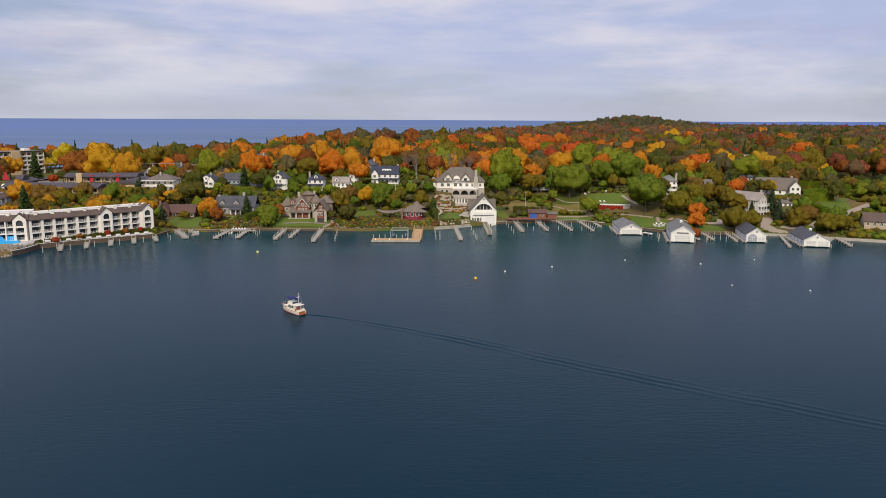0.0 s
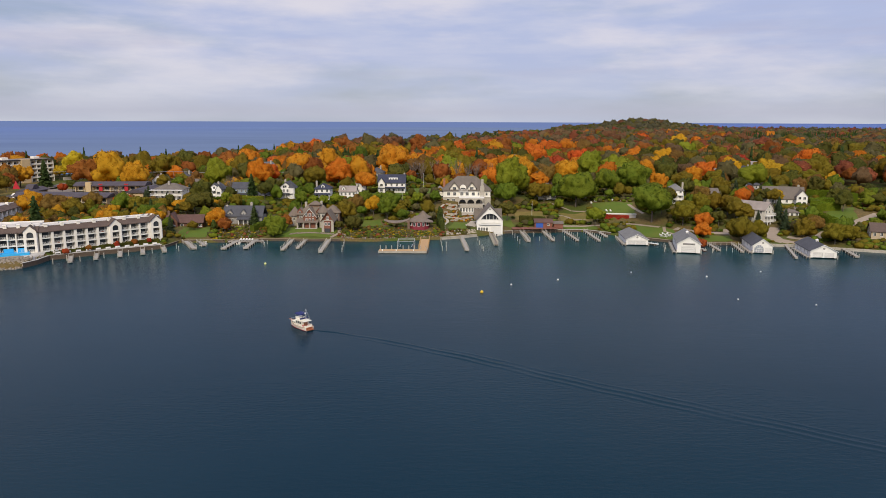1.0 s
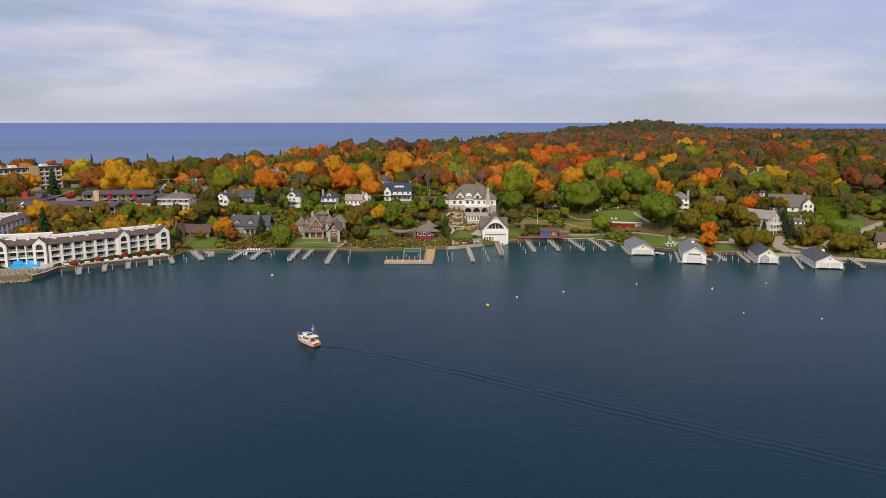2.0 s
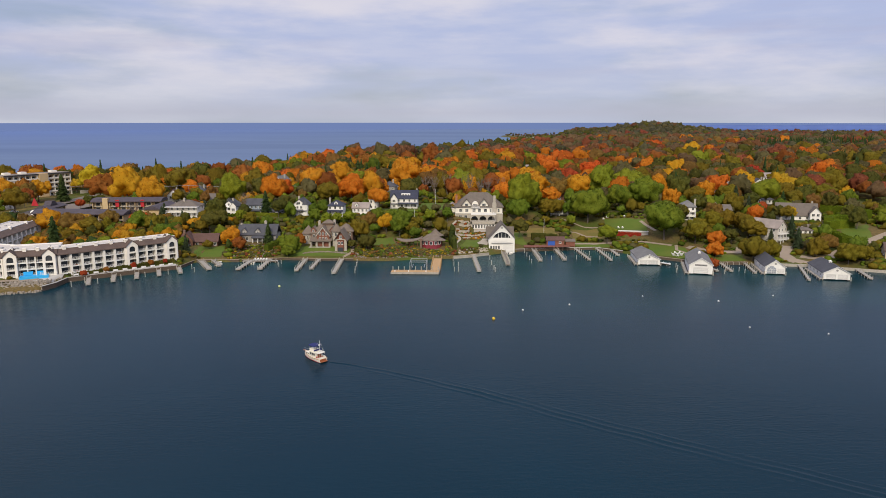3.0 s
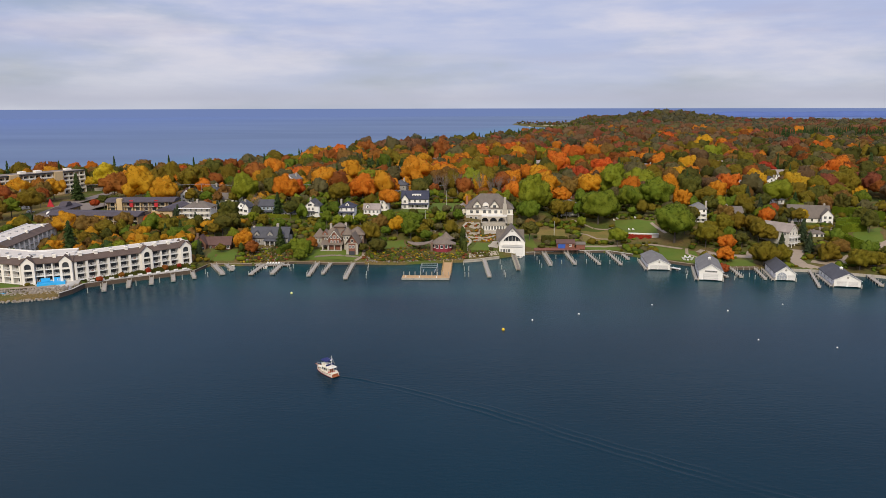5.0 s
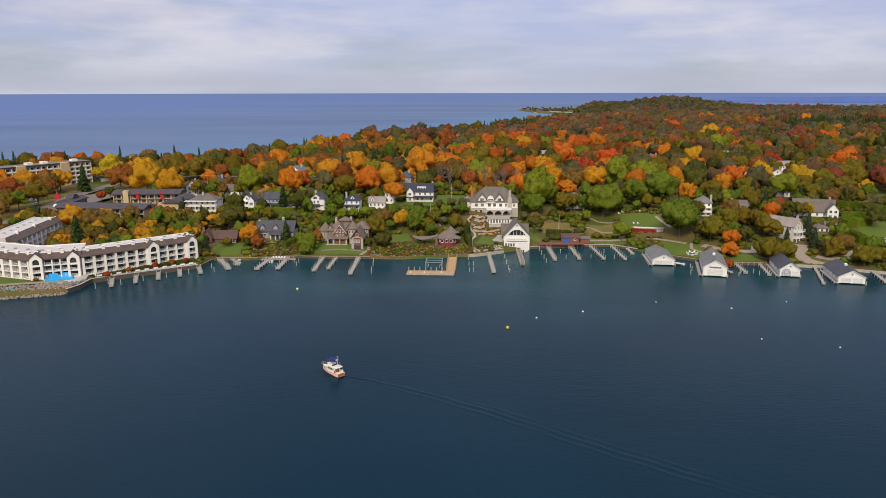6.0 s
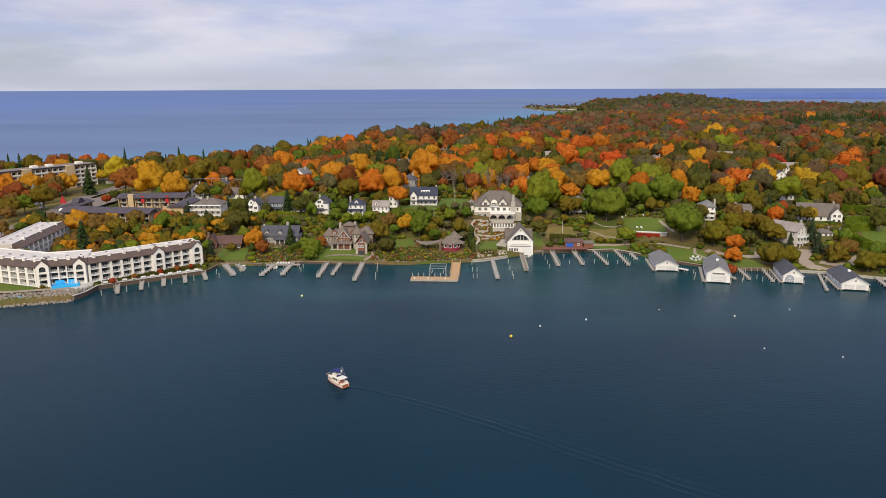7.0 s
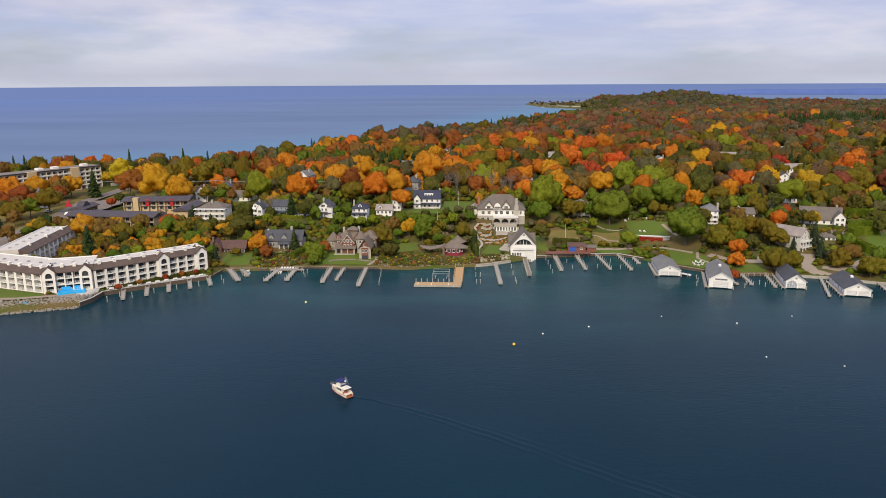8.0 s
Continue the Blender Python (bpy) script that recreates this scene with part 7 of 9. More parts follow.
# curved stone terraces under the large house
TERRACES = (((-3.2, 361.5), (-1.5, 359.2), (1.2, 359.0), (3.0, 361.5), (3.6, 365.0)), ((-2.6, 355.0), (0.0, 353.4), (4.0, 354.2), (8.0, 357.0), (11.5, 361.0)),
            ((-1.6, 368.0), (0.4, 366.4), (2.4, 367.4), (3.4, 370.0)), ((0.0, 348.4), (3.0, 349.6), (7.0, 350.0), (11.0, 353.0)), ((-2.4, 372.6), (0.4, 371.4), (3.2, 373.0)))
for line in TERRACES:
    wall_strip("terrace_wall", line, 0.45, 0.4, TERRACE_STONE, "low curved pale stone terrace wall", foot=2.0)
    OPEN += [("spot", (x, y - 0.9, 0.5)) for x, y in line]
spots = []
for line in TERRACES:
    for (ax, ay), (bx, by) in zip(line, line[1:]):
        for _ in range(10):
            u = rk.random()
            x, y = ax + (bx - ax) * u + rk.uniform(-0.4, 0.4), ay + (by - ay) * u - rk.uniform(0.4, 1.1)
            spots.append((x, y, ground(x, y) + 0.15, rk.uniform(0.22, 0.5)))
for _ in range(70):
    x = rk.uniform(-3.5, 12)
    y = shore(x) + rk.uniform(1.5, 6.5)
    spots.append((x, y, ground(x, y) + 0.1, rk.uniform(0.25, 0.55)))
rocks("terrace_stones", spots, TERRACE_STONE, "pale stones edging the terraced beds", 9)
wall_strip("garden_wall", [(-274, 506), (-266, 517), (-257, 529)], 0.5, 2.2, CONCRETE, "long pale wall beside the road to the lake", foot=5.0)
# retaining wall with red climbers
rw = thing("retaining_wall", "white-capped retaining wall covered with red climbers", "wall", along((73.6, 355.6), (91.5, 352.4), 3.2), kind="structure")
part("wall_panel", boxed(0, 0, -1, 18.2, 0.6, 3.9), CONCRETE, rw)
part("coping", boxed(-0.2, -0.2, 3.9, 18.4, 0.9, 4.25), TRIM, rw)
part("coping", boxed(-0.5, -0.5, -1, 0, 0.8, 4.2), TRIM, rw)
bm = bmesh.new()
for _ in range(520):
    c = Vector((rk.uniform(1.2, 14.5), -0.1 - rk.uniform(0, 0.25), rk.uniform(0.7, 3.4)))
    s = rk.uniform(0.15, 0.38)
    q = [bm.verts.new(c + Vector((rk.uniform(-1, 1) * s + dx * s, rk.uniform(-0.12, 0.1), rk.uniform(-0.5, 0.5) * s + dz * s))) for dx, dz in ((-1, -1), (1, -1), (1, 1), (-1, 1))]
    bm.faces.new(q)
part("climber", bm, LEAF["red"], rw, "red autumn climber")
part("red_screen", boxed(1.0, -0.12, 0.5, 15.0, 0.0, 3.5), FLOWERS_RED, rw)


# ---- docks and piles ----
def pile(x, y, top=1.7, name="mooring_post"):
    t = thing(name, "weathered round timber mooring post standing in the water", "post", pose(x, y, 0), "mooring posts")
    part("shaft", shared(("pile", round(top, 1)), lambda: mesh_of("shaft", tube(bmesh.new(), (0, 0, -2.5), (0, 0, top), 0.17, 0.15, 7), PILE)), None, t)
    part("cap", shared(("pilecap", round(top, 1)), lambda: mesh_of("cap", tube(bmesh.new(), (0, 0, top), (0, 0, top + 0.12), 0.17, 0.05, 7), TRIM)), None, t)
    return t


def dock(a, b, width, label, material=None, posts=5, z=0.85, tall=1.7, bench=False):
    """A finger dock from the shore to its end: stringers, deck boards and round posts on both sides."""
    a, b = Vector(a), Vector(b)
    t = thing("dock", label, "dock", along(a, b, 0))
    n = (b - a).length
    mat = material or WOOD_GREY
    k = int(n / 0.95)
    l = n / k
    plank = shared(("plank", round(l, 2), width, mat.name), lambda: mesh_of("plank", boxed(-l / 2 + 0.03, -width / 2, -0.1, l / 2 - 0.03, width / 2, 0), mat))
    for i in range(k):
        part("plank", plank, None, t, m=pose(l * (i + 0.5), 0, z + 0.015 * (i % 2)))
    for s in (-1, 1):
        part("stringer", boxed(0, s * (width / 2 - 0.2) - 0.08, z - 0.4, n, s * (width / 2 - 0.2) + 0.08, z - 0.1), WOOD_DARK, t)
    for i in range(posts):
        for s in (-1, 1):
            x = n * (i + 0.7) / posts
            part("post", tube(bmesh.new(), (x, s * (width / 2 + 0.12), -2.5), (x, s * (width / 2 + 0.12), tall), 0.16, 0.14, 6), PILE, t)
    part("end_board", boxed(n - 0.06, -width / 2, z - 0.55, n + 0.06, width / 2, z + 0.05), mat, t)
    if bench:
        part("bench", boxed(n - 2.5, -width / 2 + 0.1, z, n - 0.8, -width / 2 + 0.55, z + 0.5), TRIM, t)
    return t


for a, b in (((-146.9, 272.2), (-140.7, 259.4)), ((-139.6, 278.0), (-133.9, 265.0)), ((-132.8, 283.2), (-127.3, 270.6)), ((-126.0, 288.2), (-120.6, 275.8)), ((-119.6, 292.6), (-113.9, 280.8))):
    dock(a, b, 1.3, "grey finger dock on the dark seawall", posts=3, z=0.9)
dock((-115.6, 307), (-104.8, 288.2), 2.0, "broad weathered dock with many posts", posts=8)
dock((-109.8, 307), (-103.2, 295.6), 1.5, "weathered side dock with white fenders", posts=5)
dock((-92.6, 308.5), (-93.0, 288.4), 2.0, "grey dock with a wide platform", posts=6)
dock((-85.2, 311), (-84.3, 289.7), 1.9, "grey dock beside the rock garden", posts=6)
dock((-96.0, 305.4), (-81.0, 306.6), 2.2, "wide grey dock platform along the shore", posts=5)
dock((-69.4, 311.5), (-68.3, 286.8), 1.5, "pale grey dock before the lawn", posts=8, tall=1.9)
dock((-63.4, 311), (-63.0, 290.6), 1.3, "pale narrow dock before the lawn", posts=6)
dock((-53.4, 312), (-52.1, 282.3), 1.5, "long pale grey dock before the lawn", posts=8, tall=1.9)
dock((4.9, 322.6), (6.8, 287.6), 1.4, "long weathered dock with heavy end posts", WOOD_GREY, posts=8, tall=1.6)
dock((18.9, 331.4), (19.5, 301.2), 1.4, "weathered dock with heavy posts at the boathouse", WOOD_WORN, posts=11, tall=2.2)
dock((33.6, 337.6), (34.3, 310.5), 1.3, "narrow grey dock with tall posts", posts=8, tall=2.0)
dock((44.1, 339.4), (45.3, 312.9), 1.3, "narrow grey dock below the red boardwalk", posts=8, tall=2.0)
dock((54.0, 340.6), (56.2, 313.3), 1.3, "narrow pale dock with paired posts", posts=8, tall=2.0)
dock((64.3, 341.6), (65.5, 312.7), 1.3, "narrow pale dock beside the lawn", posts=8, tall=2.0)
dock((70.6, 336), (71.1, 324.2), 1.5, "low swimming dock beside the lawn", posts=3, tall=1.2)
dock((84.8, 307.5), (88.8, 304.2), 2.0, "small white dock beside the boathouse", DOOR_WHITE, posts=2, tall=1.2)
dock((101.6, 301.6), (104.4, 291.0), 1.5, "short grey dock beside the boathouse", posts=3, tall=1.3)
dock((111.2, 306.6), (110.1, 290.6), 1.3, "weathered dock with crooked posts", posts=6, tall=1.7)
dock((121.4, 306.6), (118.4, 287.4), 1.2, "weathered narrow dock with posts", posts=6, tall=1.7)
dock((143.0, 303.4), (134.0, 274.8), 1.0, "long narrow gangway into the water", WOOD_GREY, posts=7, tall=1.2)
dock((162.8, 294.6), (159.2, 277.8), 1.6, "grey dock beside a stone seawall", posts=5, tall=1.5)
dock((109.5, 306.4), (122.5, 307.2), 1.0, "low boardwalk along the small seawall", posts=5, z=1.2, tall=1.3)
for x, y in ((-146.3, 258.0), (-144.6, 264.5), (-139.1, 263.6), (-133.2, 270.1), (-126.0, 275.3), (-118.9, 280.6), (-113.3, 291.4), (-110.0, 285.3)):
    pile(x, y, 2.0)
for x, y in ((-4.2, 312), (-3.7, 300.4), (-3.3, 289.6), (-1.8, 300.5), (-1.7, 289.7), (12.2, 315.6), (12.5, 303.9), (13.1, 293.8), (13.4, 289.5), (29.1, 332.3), (29.4, 323.6), (29.8, 315.3), (30.1, 307.5)):
    pile(x, y, 1.8)
for x, y in ((-43.9, 285.4), (-44.6, 291), (-45.1, 298.8), (-46, 306), (38.4, 327.1), (39.7, 315.7), (51.0, 317.2), (61.3, 316.6), (58.6, 327.9), (90.4, 300.6), (87.6, 290), (89.8, 296.1), (108.1, 291.6), (106.1, 287.4), (115, 289.4), (114, 293), (152.6, 281.3), (-78.2, 297.4), (-80.1, 302), (-78.6, 303.1), (140.5, 290), (143, 289)):
    pile(x, y, 1.7)

# the fresh timber dock with its boat lift
td = thing("timber_dock", "fresh orange timber dock with posts beside the rock garden", "dock", pose(0, 0, 0))
plank = mesh_of("plank", boxed(-0.29, -2.3, -0.12, 0.29, 2.3, 0), WOOD_NEW)
for i in range(32):
    part("plank", plank, None, td, m=pose(-28.7 + 0.61 * i, 285.7, 0.9))
plank = mesh_of("plank", boxed(-1.65, -0.35, -0.12, 1.65, 0.35, 0), WOOD_NEW)
for i in range(34):
    part("plank", plank, None, td, m=pose(-11.2, 288.4 + 0.74 * i, 0.92))
part("fascia", boxed(-29.1, 283.2, 0.1, -9.4, 283.4, 0.9), PILE, td)
part("fascia", boxed(-9.6, 283.2, 0.1, -9.4, 317, 0.9), PILE, td)
for x in np.linspace(-28.6, -10, 9):
    part("post", tube(bmesh.new(), (x, 288.1, -2.5), (x, 288.1, 2.4), 0.17), PILE, td)
for y in np.linspace(292, 315, 6):
    for x in (-13.1, -9.3):
        part("post", tube(bmesh.new(), (x, y, -2.5), (x, y, 2.1), 0.17), WOOD_NEW, td)
for x, y in ((-27.6, 284.2), (-22.0, 284.0), (-15.0, 284.1)):
    part("bollard", boxed(x, y, 0.9, x + 0.35, y + 0.35, 1.5), TRIM, td)
lift = thing("boat_lift", "empty grey steel boat lift frame on four posts", "boat lift", pose(-18.5, 296, 0))
for x in (-3.4, 3.4):
    for y in (-4, 4):
        part("post", boxed(x - 0.12, y - 0.12, -2, x + 0.12, y + 0.12, 3.1), STEEL, lift)
    part("beam", boxed(x - 0.1, -4.2, 3.1, x + 0.1, 4.2, 3.3), STEEL, lift)
for y in (-4, 0, 4):
    part("cross_beam", boxed(-3.4, y - 0.1, 3.3, 3.4, y + 0.1, 3.5), STEEL, lift)
part("cradle", boxed(-2.6, -3, 0.9, -2.3, 3, 1.1), STEEL, lift)
part("cradle", boxed(2.3, -3, 0.9, 2.6, 3, 1.1), STEEL, lift)

# red boardwalk and the boat shed
bw = thing("boardwalk", "red-stained boardwalk terrace along the shore", "boardwalk", pose(0, 0, 0), kind="structure")
plank = mesh_of("plank", boxed(-0.3, -3.3, -0.15, 0.3, 3.3, 0), WOOD_RED)
for i in range(34):
    part("plank", plank, None, bw, m=pose(29.6 + 0.64 * i, 339.0 + 0.05 * i, 2.15))
for i in range(10):
    part("post", tube(bmesh.new(), (30.0 + 2.2 * i, 336.0 + 0.17 * i, -1.5), (30.0 + 2.2 * i, 336.0 + 0.17 * i, 2.0), 0.16), WOOD_DARK, bw)
sh = thing("boat_shed", "dark red shed with a bright blue door", "shed", pose(44.6, 343.4, 2.16))
part("wall", boxed(-4.2, -2.4, -0.6, 4.2, 2.4, 2.5), WOOD_RED, sh)
part("roof", gable(bmesh.new(), 8.4, 4.8, 2.5, 1.3, "x", 0.4, 0.2), ROOF_RED, sh)
part("door", boxed(-3.6, -2.5, 0.0, -0.2, -2.4, 2.2), DOOR_BLUE, sh, "bright blue boat door")
window(sh, "front", 2.2, 0.9, 2.4, 1.2, 1.0, 1)
sh2 = thing("boat_shed", "small brown shed beside the boardwalk", "shed", pose(51.8, 343.6, 2.1))
part("wall", boxed(-2.2, -1.8, -0.6, 2.2, 1.8, 1.9), WOOD_RED, sh2)
part("roof", gable(bmesh.new(), 4.4, 3.6, 1.9, 0.8, "x", 0.35, 0.18), ROOF_TAUPE, sh2)
CLEAR.append((46, 346, 5))


# ---- the cabin cruiser and its wake ----
def cruiser(m):
    t = thing("boat", "ivory cabin cruiser with varnished trim and blue canopy under way", "boat", m)
    L, B = 10.6, 3.7
    n = 14
    rings = []
    for i in range(n + 1):
        f = i / n
        x = -L / 2 + L * f
        k = (1 - max(0.0, (f - 0.45) / 0.55) ** 2.2) * (0.92 + 0.08 * min(1, f * 5))
        sheer = 1.25 + 0.75 * max(0, f - 0.35) ** 1.6 * 2.0
        bd, bw = B / 2 * k + 0.02, B / 2 * k * (0.9 - 0.25 * f) + 0.015
        rings.append([(x + 0.5 * max(0, f - 0.8), s * w, z) for s, w, z in ((-1, bd, sheer), (-1, bw, 0.25), (-1, bw * 0.55, -0.35), (1, bw * 0.55, -0.35), (1, bw, 0.25), (1, bd, sheer))])
    bm = bmesh.new()
    vs = [[bm.verts.new(p) for p in r] for r in rings]
    for a, b in zip(vs, vs[1:]):
        for j in range(5):
            bm.faces.new((a[j], b[j], b[j + 1], a[j + 1]))
    bm.faces.new(vs[0])
    bm.faces.new(vs[-1][::-1])
    bmesh.ops.recalc_face_normals(bm, faces=bm.faces[:])
    hull = part("hull", bm, GELCOAT, t)
    bm = bmesh.new()
    for a, b in zip(rings, rings[1:]):
        q = [Vector(a[0]), Vector(b[0]), Vector(b[5]), Vector(a[5])]
        bm.faces.new([bm.verts.new(p - Vector((0, 0, 0.22))) for p in q])
    part("deck", bm, GELCOAT, t)
    for s in (0, 5):
        bm = bmesh.new()
        for a, b in zip(rings, rings[1:]):
            tube(bm, a[s], b[s], 0.075, sides=5)
        part("rub_rail", bm, TEAK, hull, "varnished rub rail")
        bm = bmesh.new()
        pts = [Vector(r[s]) + Vector((0, -0.12 if s == 5 else 0.12, 0)) for r in rings[5:]]
        for a, b in zip(pts, pts[1:]):
            tube(bm, a + Vector((0, 0, 0.75)), b + Vector((0, 0, 0.75)), 0.03, sides=4)
            tube(bm, a, a + Vector((0, 0, 0.75)), 0.025, sides=4)
        part("bow_rail", bm, STEEL, t)
    stripe = bmesh.new()
    for a, b in zip(rings, rings[1:]):
        for s in (1, 4):
            tube(stripe, Vector(a[s]) - Vector((0, 0, 0.1)), Vector(b[s]) - Vector((0, 0, 0.1)), 0.07, sides=4)
    part("boot_stripe", stripe, RED_PAINT, hull, "red waterline stripe")
    # trunk cabin, saloon, flybridge
    part("trunk_cabin", prism(bmesh.new(), [(0.6, 1.2), (3.7, 1.5), (3.3, 2.15), (0.6, 2.3)], -1.15, 1.15), GELCOAT, t)
    sal = part("saloon", prism(bmesh.new(), [(-3.0, 1.0), (1.2, 1.1), (0.5, 3.05), (-3.0, 3.05)], -1.45, 1.45), GELCOAT, t)
    for s in (-1, 1):
        for x in (-2.5, -1.5, -0.5):
            part("pane", boxed(x, s * 1.47 - 0.02, 2.0, x + 0.75, s * 1.47 + 0.02, 2.75), GLASS, sal)
        for x in (1.2, 2.3):
            part("porthole", boxed(x, s * 1.17 - 0.02, 1.65, x + 0.6, s * 1.17 + 0.02, 1.98), GLASS, t)
    for y in (-0.95, 0.0, 0.95):
        part("windscreen", boxed(-0.03, -0.4, 0, 0.03, 0.4, 0.85, m=pose(0.86, y, 2.1, 0, -19.5, 0)), GLASS, sal)
    part("saloon_door", boxed(-3.06, -0.9, 1.1, -3.0, 0.6, 2.85), TEAK, sal, "varnished saloon doors")
    part("roof_overhang", boxed(-4.6, -1.6, 3.05, 0.7, 1.6, 3.17), GELCOAT, t)
    fb = part("flybridge", prism(bmesh.new(), [(-2.6, 3.17), (0.6, 3.17), (0.95, 3.95), (0.35, 3.95), (0.1, 3.4), (-2.6, 3.4)], -1.3, 1.3), GELCOAT, t)
    for y in (-0.55, 0.55):
        part("seat", boxed(-1.6, y - 0.35, 3.4, -1.0, y + 0.35, 4.1), TRIM, fb)
    can = part("canopy", bmesh.new(), BLUE_CLOTH, t, "navy blue canvas canopy")
    bm = bmesh.new()
    prism(bm, [(-1.55, 5.05), (1.55, 5.05), (1.45, 5.28), (0.8, 5.4), (-0.8, 5.4), (-1.45, 5.28)], -2.4, 0.9, "x")
    box(bm, -2.3, -1.5, 3.5, -2.2, 1.5, 4.0)
    bm.to_mesh(can.data)
    bm.free()
    bm = bmesh.new()
    for x in (-2.2, 0.6):
        for y in (-1.35, 1.35):
            tube(bm, (x * 0.9, y, 3.4), (x, y, 5.1), 0.03, sides=4)
    part("canopy_frame", bm, STEEL, t)
    bm = bmesh.new()
    tube(bm, (-3.4, 0, 3.1), (-3.6, 0, 7.4), 0.10, 0.05)
    tube(bm, (-3.55, -0.7, 6.0), (-3.55, 0.7, 6.0), 0.035, sides=4)
    part("mast", bm, TRIM, t, "white mast with a crosstree")
    bm = bmesh.new()
    tube(bm, (-3.45, 0, 3.6), (-5.6, 0, 4.5), 0.05, 0.04)
    for p in ((-5.1, 1.4, 1.3), (-5.1, -1.4, 1.3), (0.4, 0, 3.95)):
        tube(bm, (-3.6, 0, 7.2), p, 0.018, sides=3)
    part("boom", bm, TRIM, t)
    part("radar", tube(bmesh.new(), (-3.1, 0, 5.5), (-3.1, 0, 5.75), 0.32, 0.28, 10), TRIM, t)
    part("swim_platform", boxed(-L / 2 - 0.9, -1.4, 0.35, -L / 2, 1.4, 0.47), TEAK, t, "teak swim platform")
    part("transom", boxed(-L / 2 - 0.05, -1.3, 0.5, -L / 2 - 0.02, 1.3, 1.2), TEAK, t)
    bm = boxed(-4.9, -1.5, 1.0, -4.7, 1.5, 1.75)
    box(bm, -4.7, -1.6, 1.0, -3.2, -1.45, 1.75)
    box(bm, -4.7, 1.45, 1.0, -3.2, 1.6, 1.75)
    part("coaming", bm, GELCOAT, t)
    part("bow_pulpit", boxed(L / 2 - 0.1, -0.22, 1.95, L / 2 + 1.0, 0.22, 2.05), TEAK, t)
    part("anchor", tube(bmesh.new(), (L / 2 + 0.9, 0, 1.9), (L / 2 + 0.6, 0, 1.4), 0.09), STEEL, t)
    part("lifebuoy", tube(bmesh.new(), (-4.0, 1.6, 1.8), (-4.0, 1.7, 1.8), 0.35, 0.35, 10), RED_PAINT, t, "red lifebuoy")
    part("stern_locker", boxed(-4.5, -0.9, 1.0, -3.9, 0.5, 1.6), RED_PAINT, t)
    return t


cruiser(pose(-38.8, 178.9, 0.0, 0, 0, 137) @ Matrix.Scale(0.75, 4))


def wake_rows():
    pts = [Vector(p) for p in ((-35.4, 176.6), (-26, 172.9), (-15, 167.6), (-2, 159.8), (11, 151.2), (22.5, 142.6), (34, 135), (46, 127.2), (60, 118.6), (80, 106))]
    fine = []
    for a, b in zip(pts, pts[1:]):
        fine += [a.lerp(b, i / 14) for i in range(14)]
    rows = []
    for i, p in enumerate(fine):
        f = i / len(fine)
        q = fine[min(i + 1, len(fine) - 1)]
        d = (q - fine[max(i - 1, 0)]).normalized()
        s = Vector((-d.y, d.x))
        half = 0.8 + 3.2 * min(1, f * 2.0)
        row = []
        for j in range(33):
            u = -1 + 2 * j / 32
            env = (1 - u * u) ** 1.0
            h = 0.17 * env * (1 - 0.45 * f) * (0.55 + 0.45 * math.sin(i * 0.23) * math.sin(i * 0.071 + 1)) * math.sin(u * half * 2.9 + 0.5 * math.sin(i * 0.5)) + 0.012 * env
            row.append((*(p + s * u * half), 0.015 * env - 0.004 + max(h, -0.01)))
        rows.append(row)
    return rows


tagged(sheet("wake", wake_rows(), WATER, "faint rippled wake trailing behind the boat", "wake"), kind="stuff")


# ---- buoys ----
def buoy(x, y, material, words, s=1.0):
    t = thing("buoy", words, "buoy", pose(x, y, 0), "mooring buoys")
    bm = bmesh.new()
    bmesh.ops.create_uvsphere(bm, u_segments=12, v_segments=8, radius=0.55 * s, matrix=pose(0, 0, 0.28 * s))
    part("float", mesh_of("float", bm, material, True), None, t)
    part("collar", tube(bmesh.new(), (0, 0, 0.2 * s), (0, 0, 0.36 * s), 0.57 * s, 0.57 * s, 12), BLUE_CLOTH if material is TRIM else material, t)
    part("eye", tube(bmesh.new(), (0, 0, 0.75 * s), (0, 0, 1.05 * s), 0.06, 0.06), STEEL, t)


YELLOW = plain("yellow_buoy_paint", (0.72, 0.47, 0.03), 0.8, 0.5)
LIMEY = plain("lime_buoy_paint", (0.70, 0.70, 0.30), 0.8, 0.5)
for x, y in ((19.7, 228.2), (36.0, 235.9), (87.8, 241.8), (110.0, 250.7), (86.2, 210.5), (106.4, 204.2), (63.6, 248.5)):
    buoy(x, y, TRIM, "white round mooring buoy with a blue band", 0.5 if y < 215 or x in (63.6, 110.0) else 0.65)
buoy(9.7, 217.8, YELLOW, "yellow round mooring buoy", 0.9)
buoy(-68.5, 259.9, LIMEY, "pale yellow mooring buoy near the docks", 0.85)


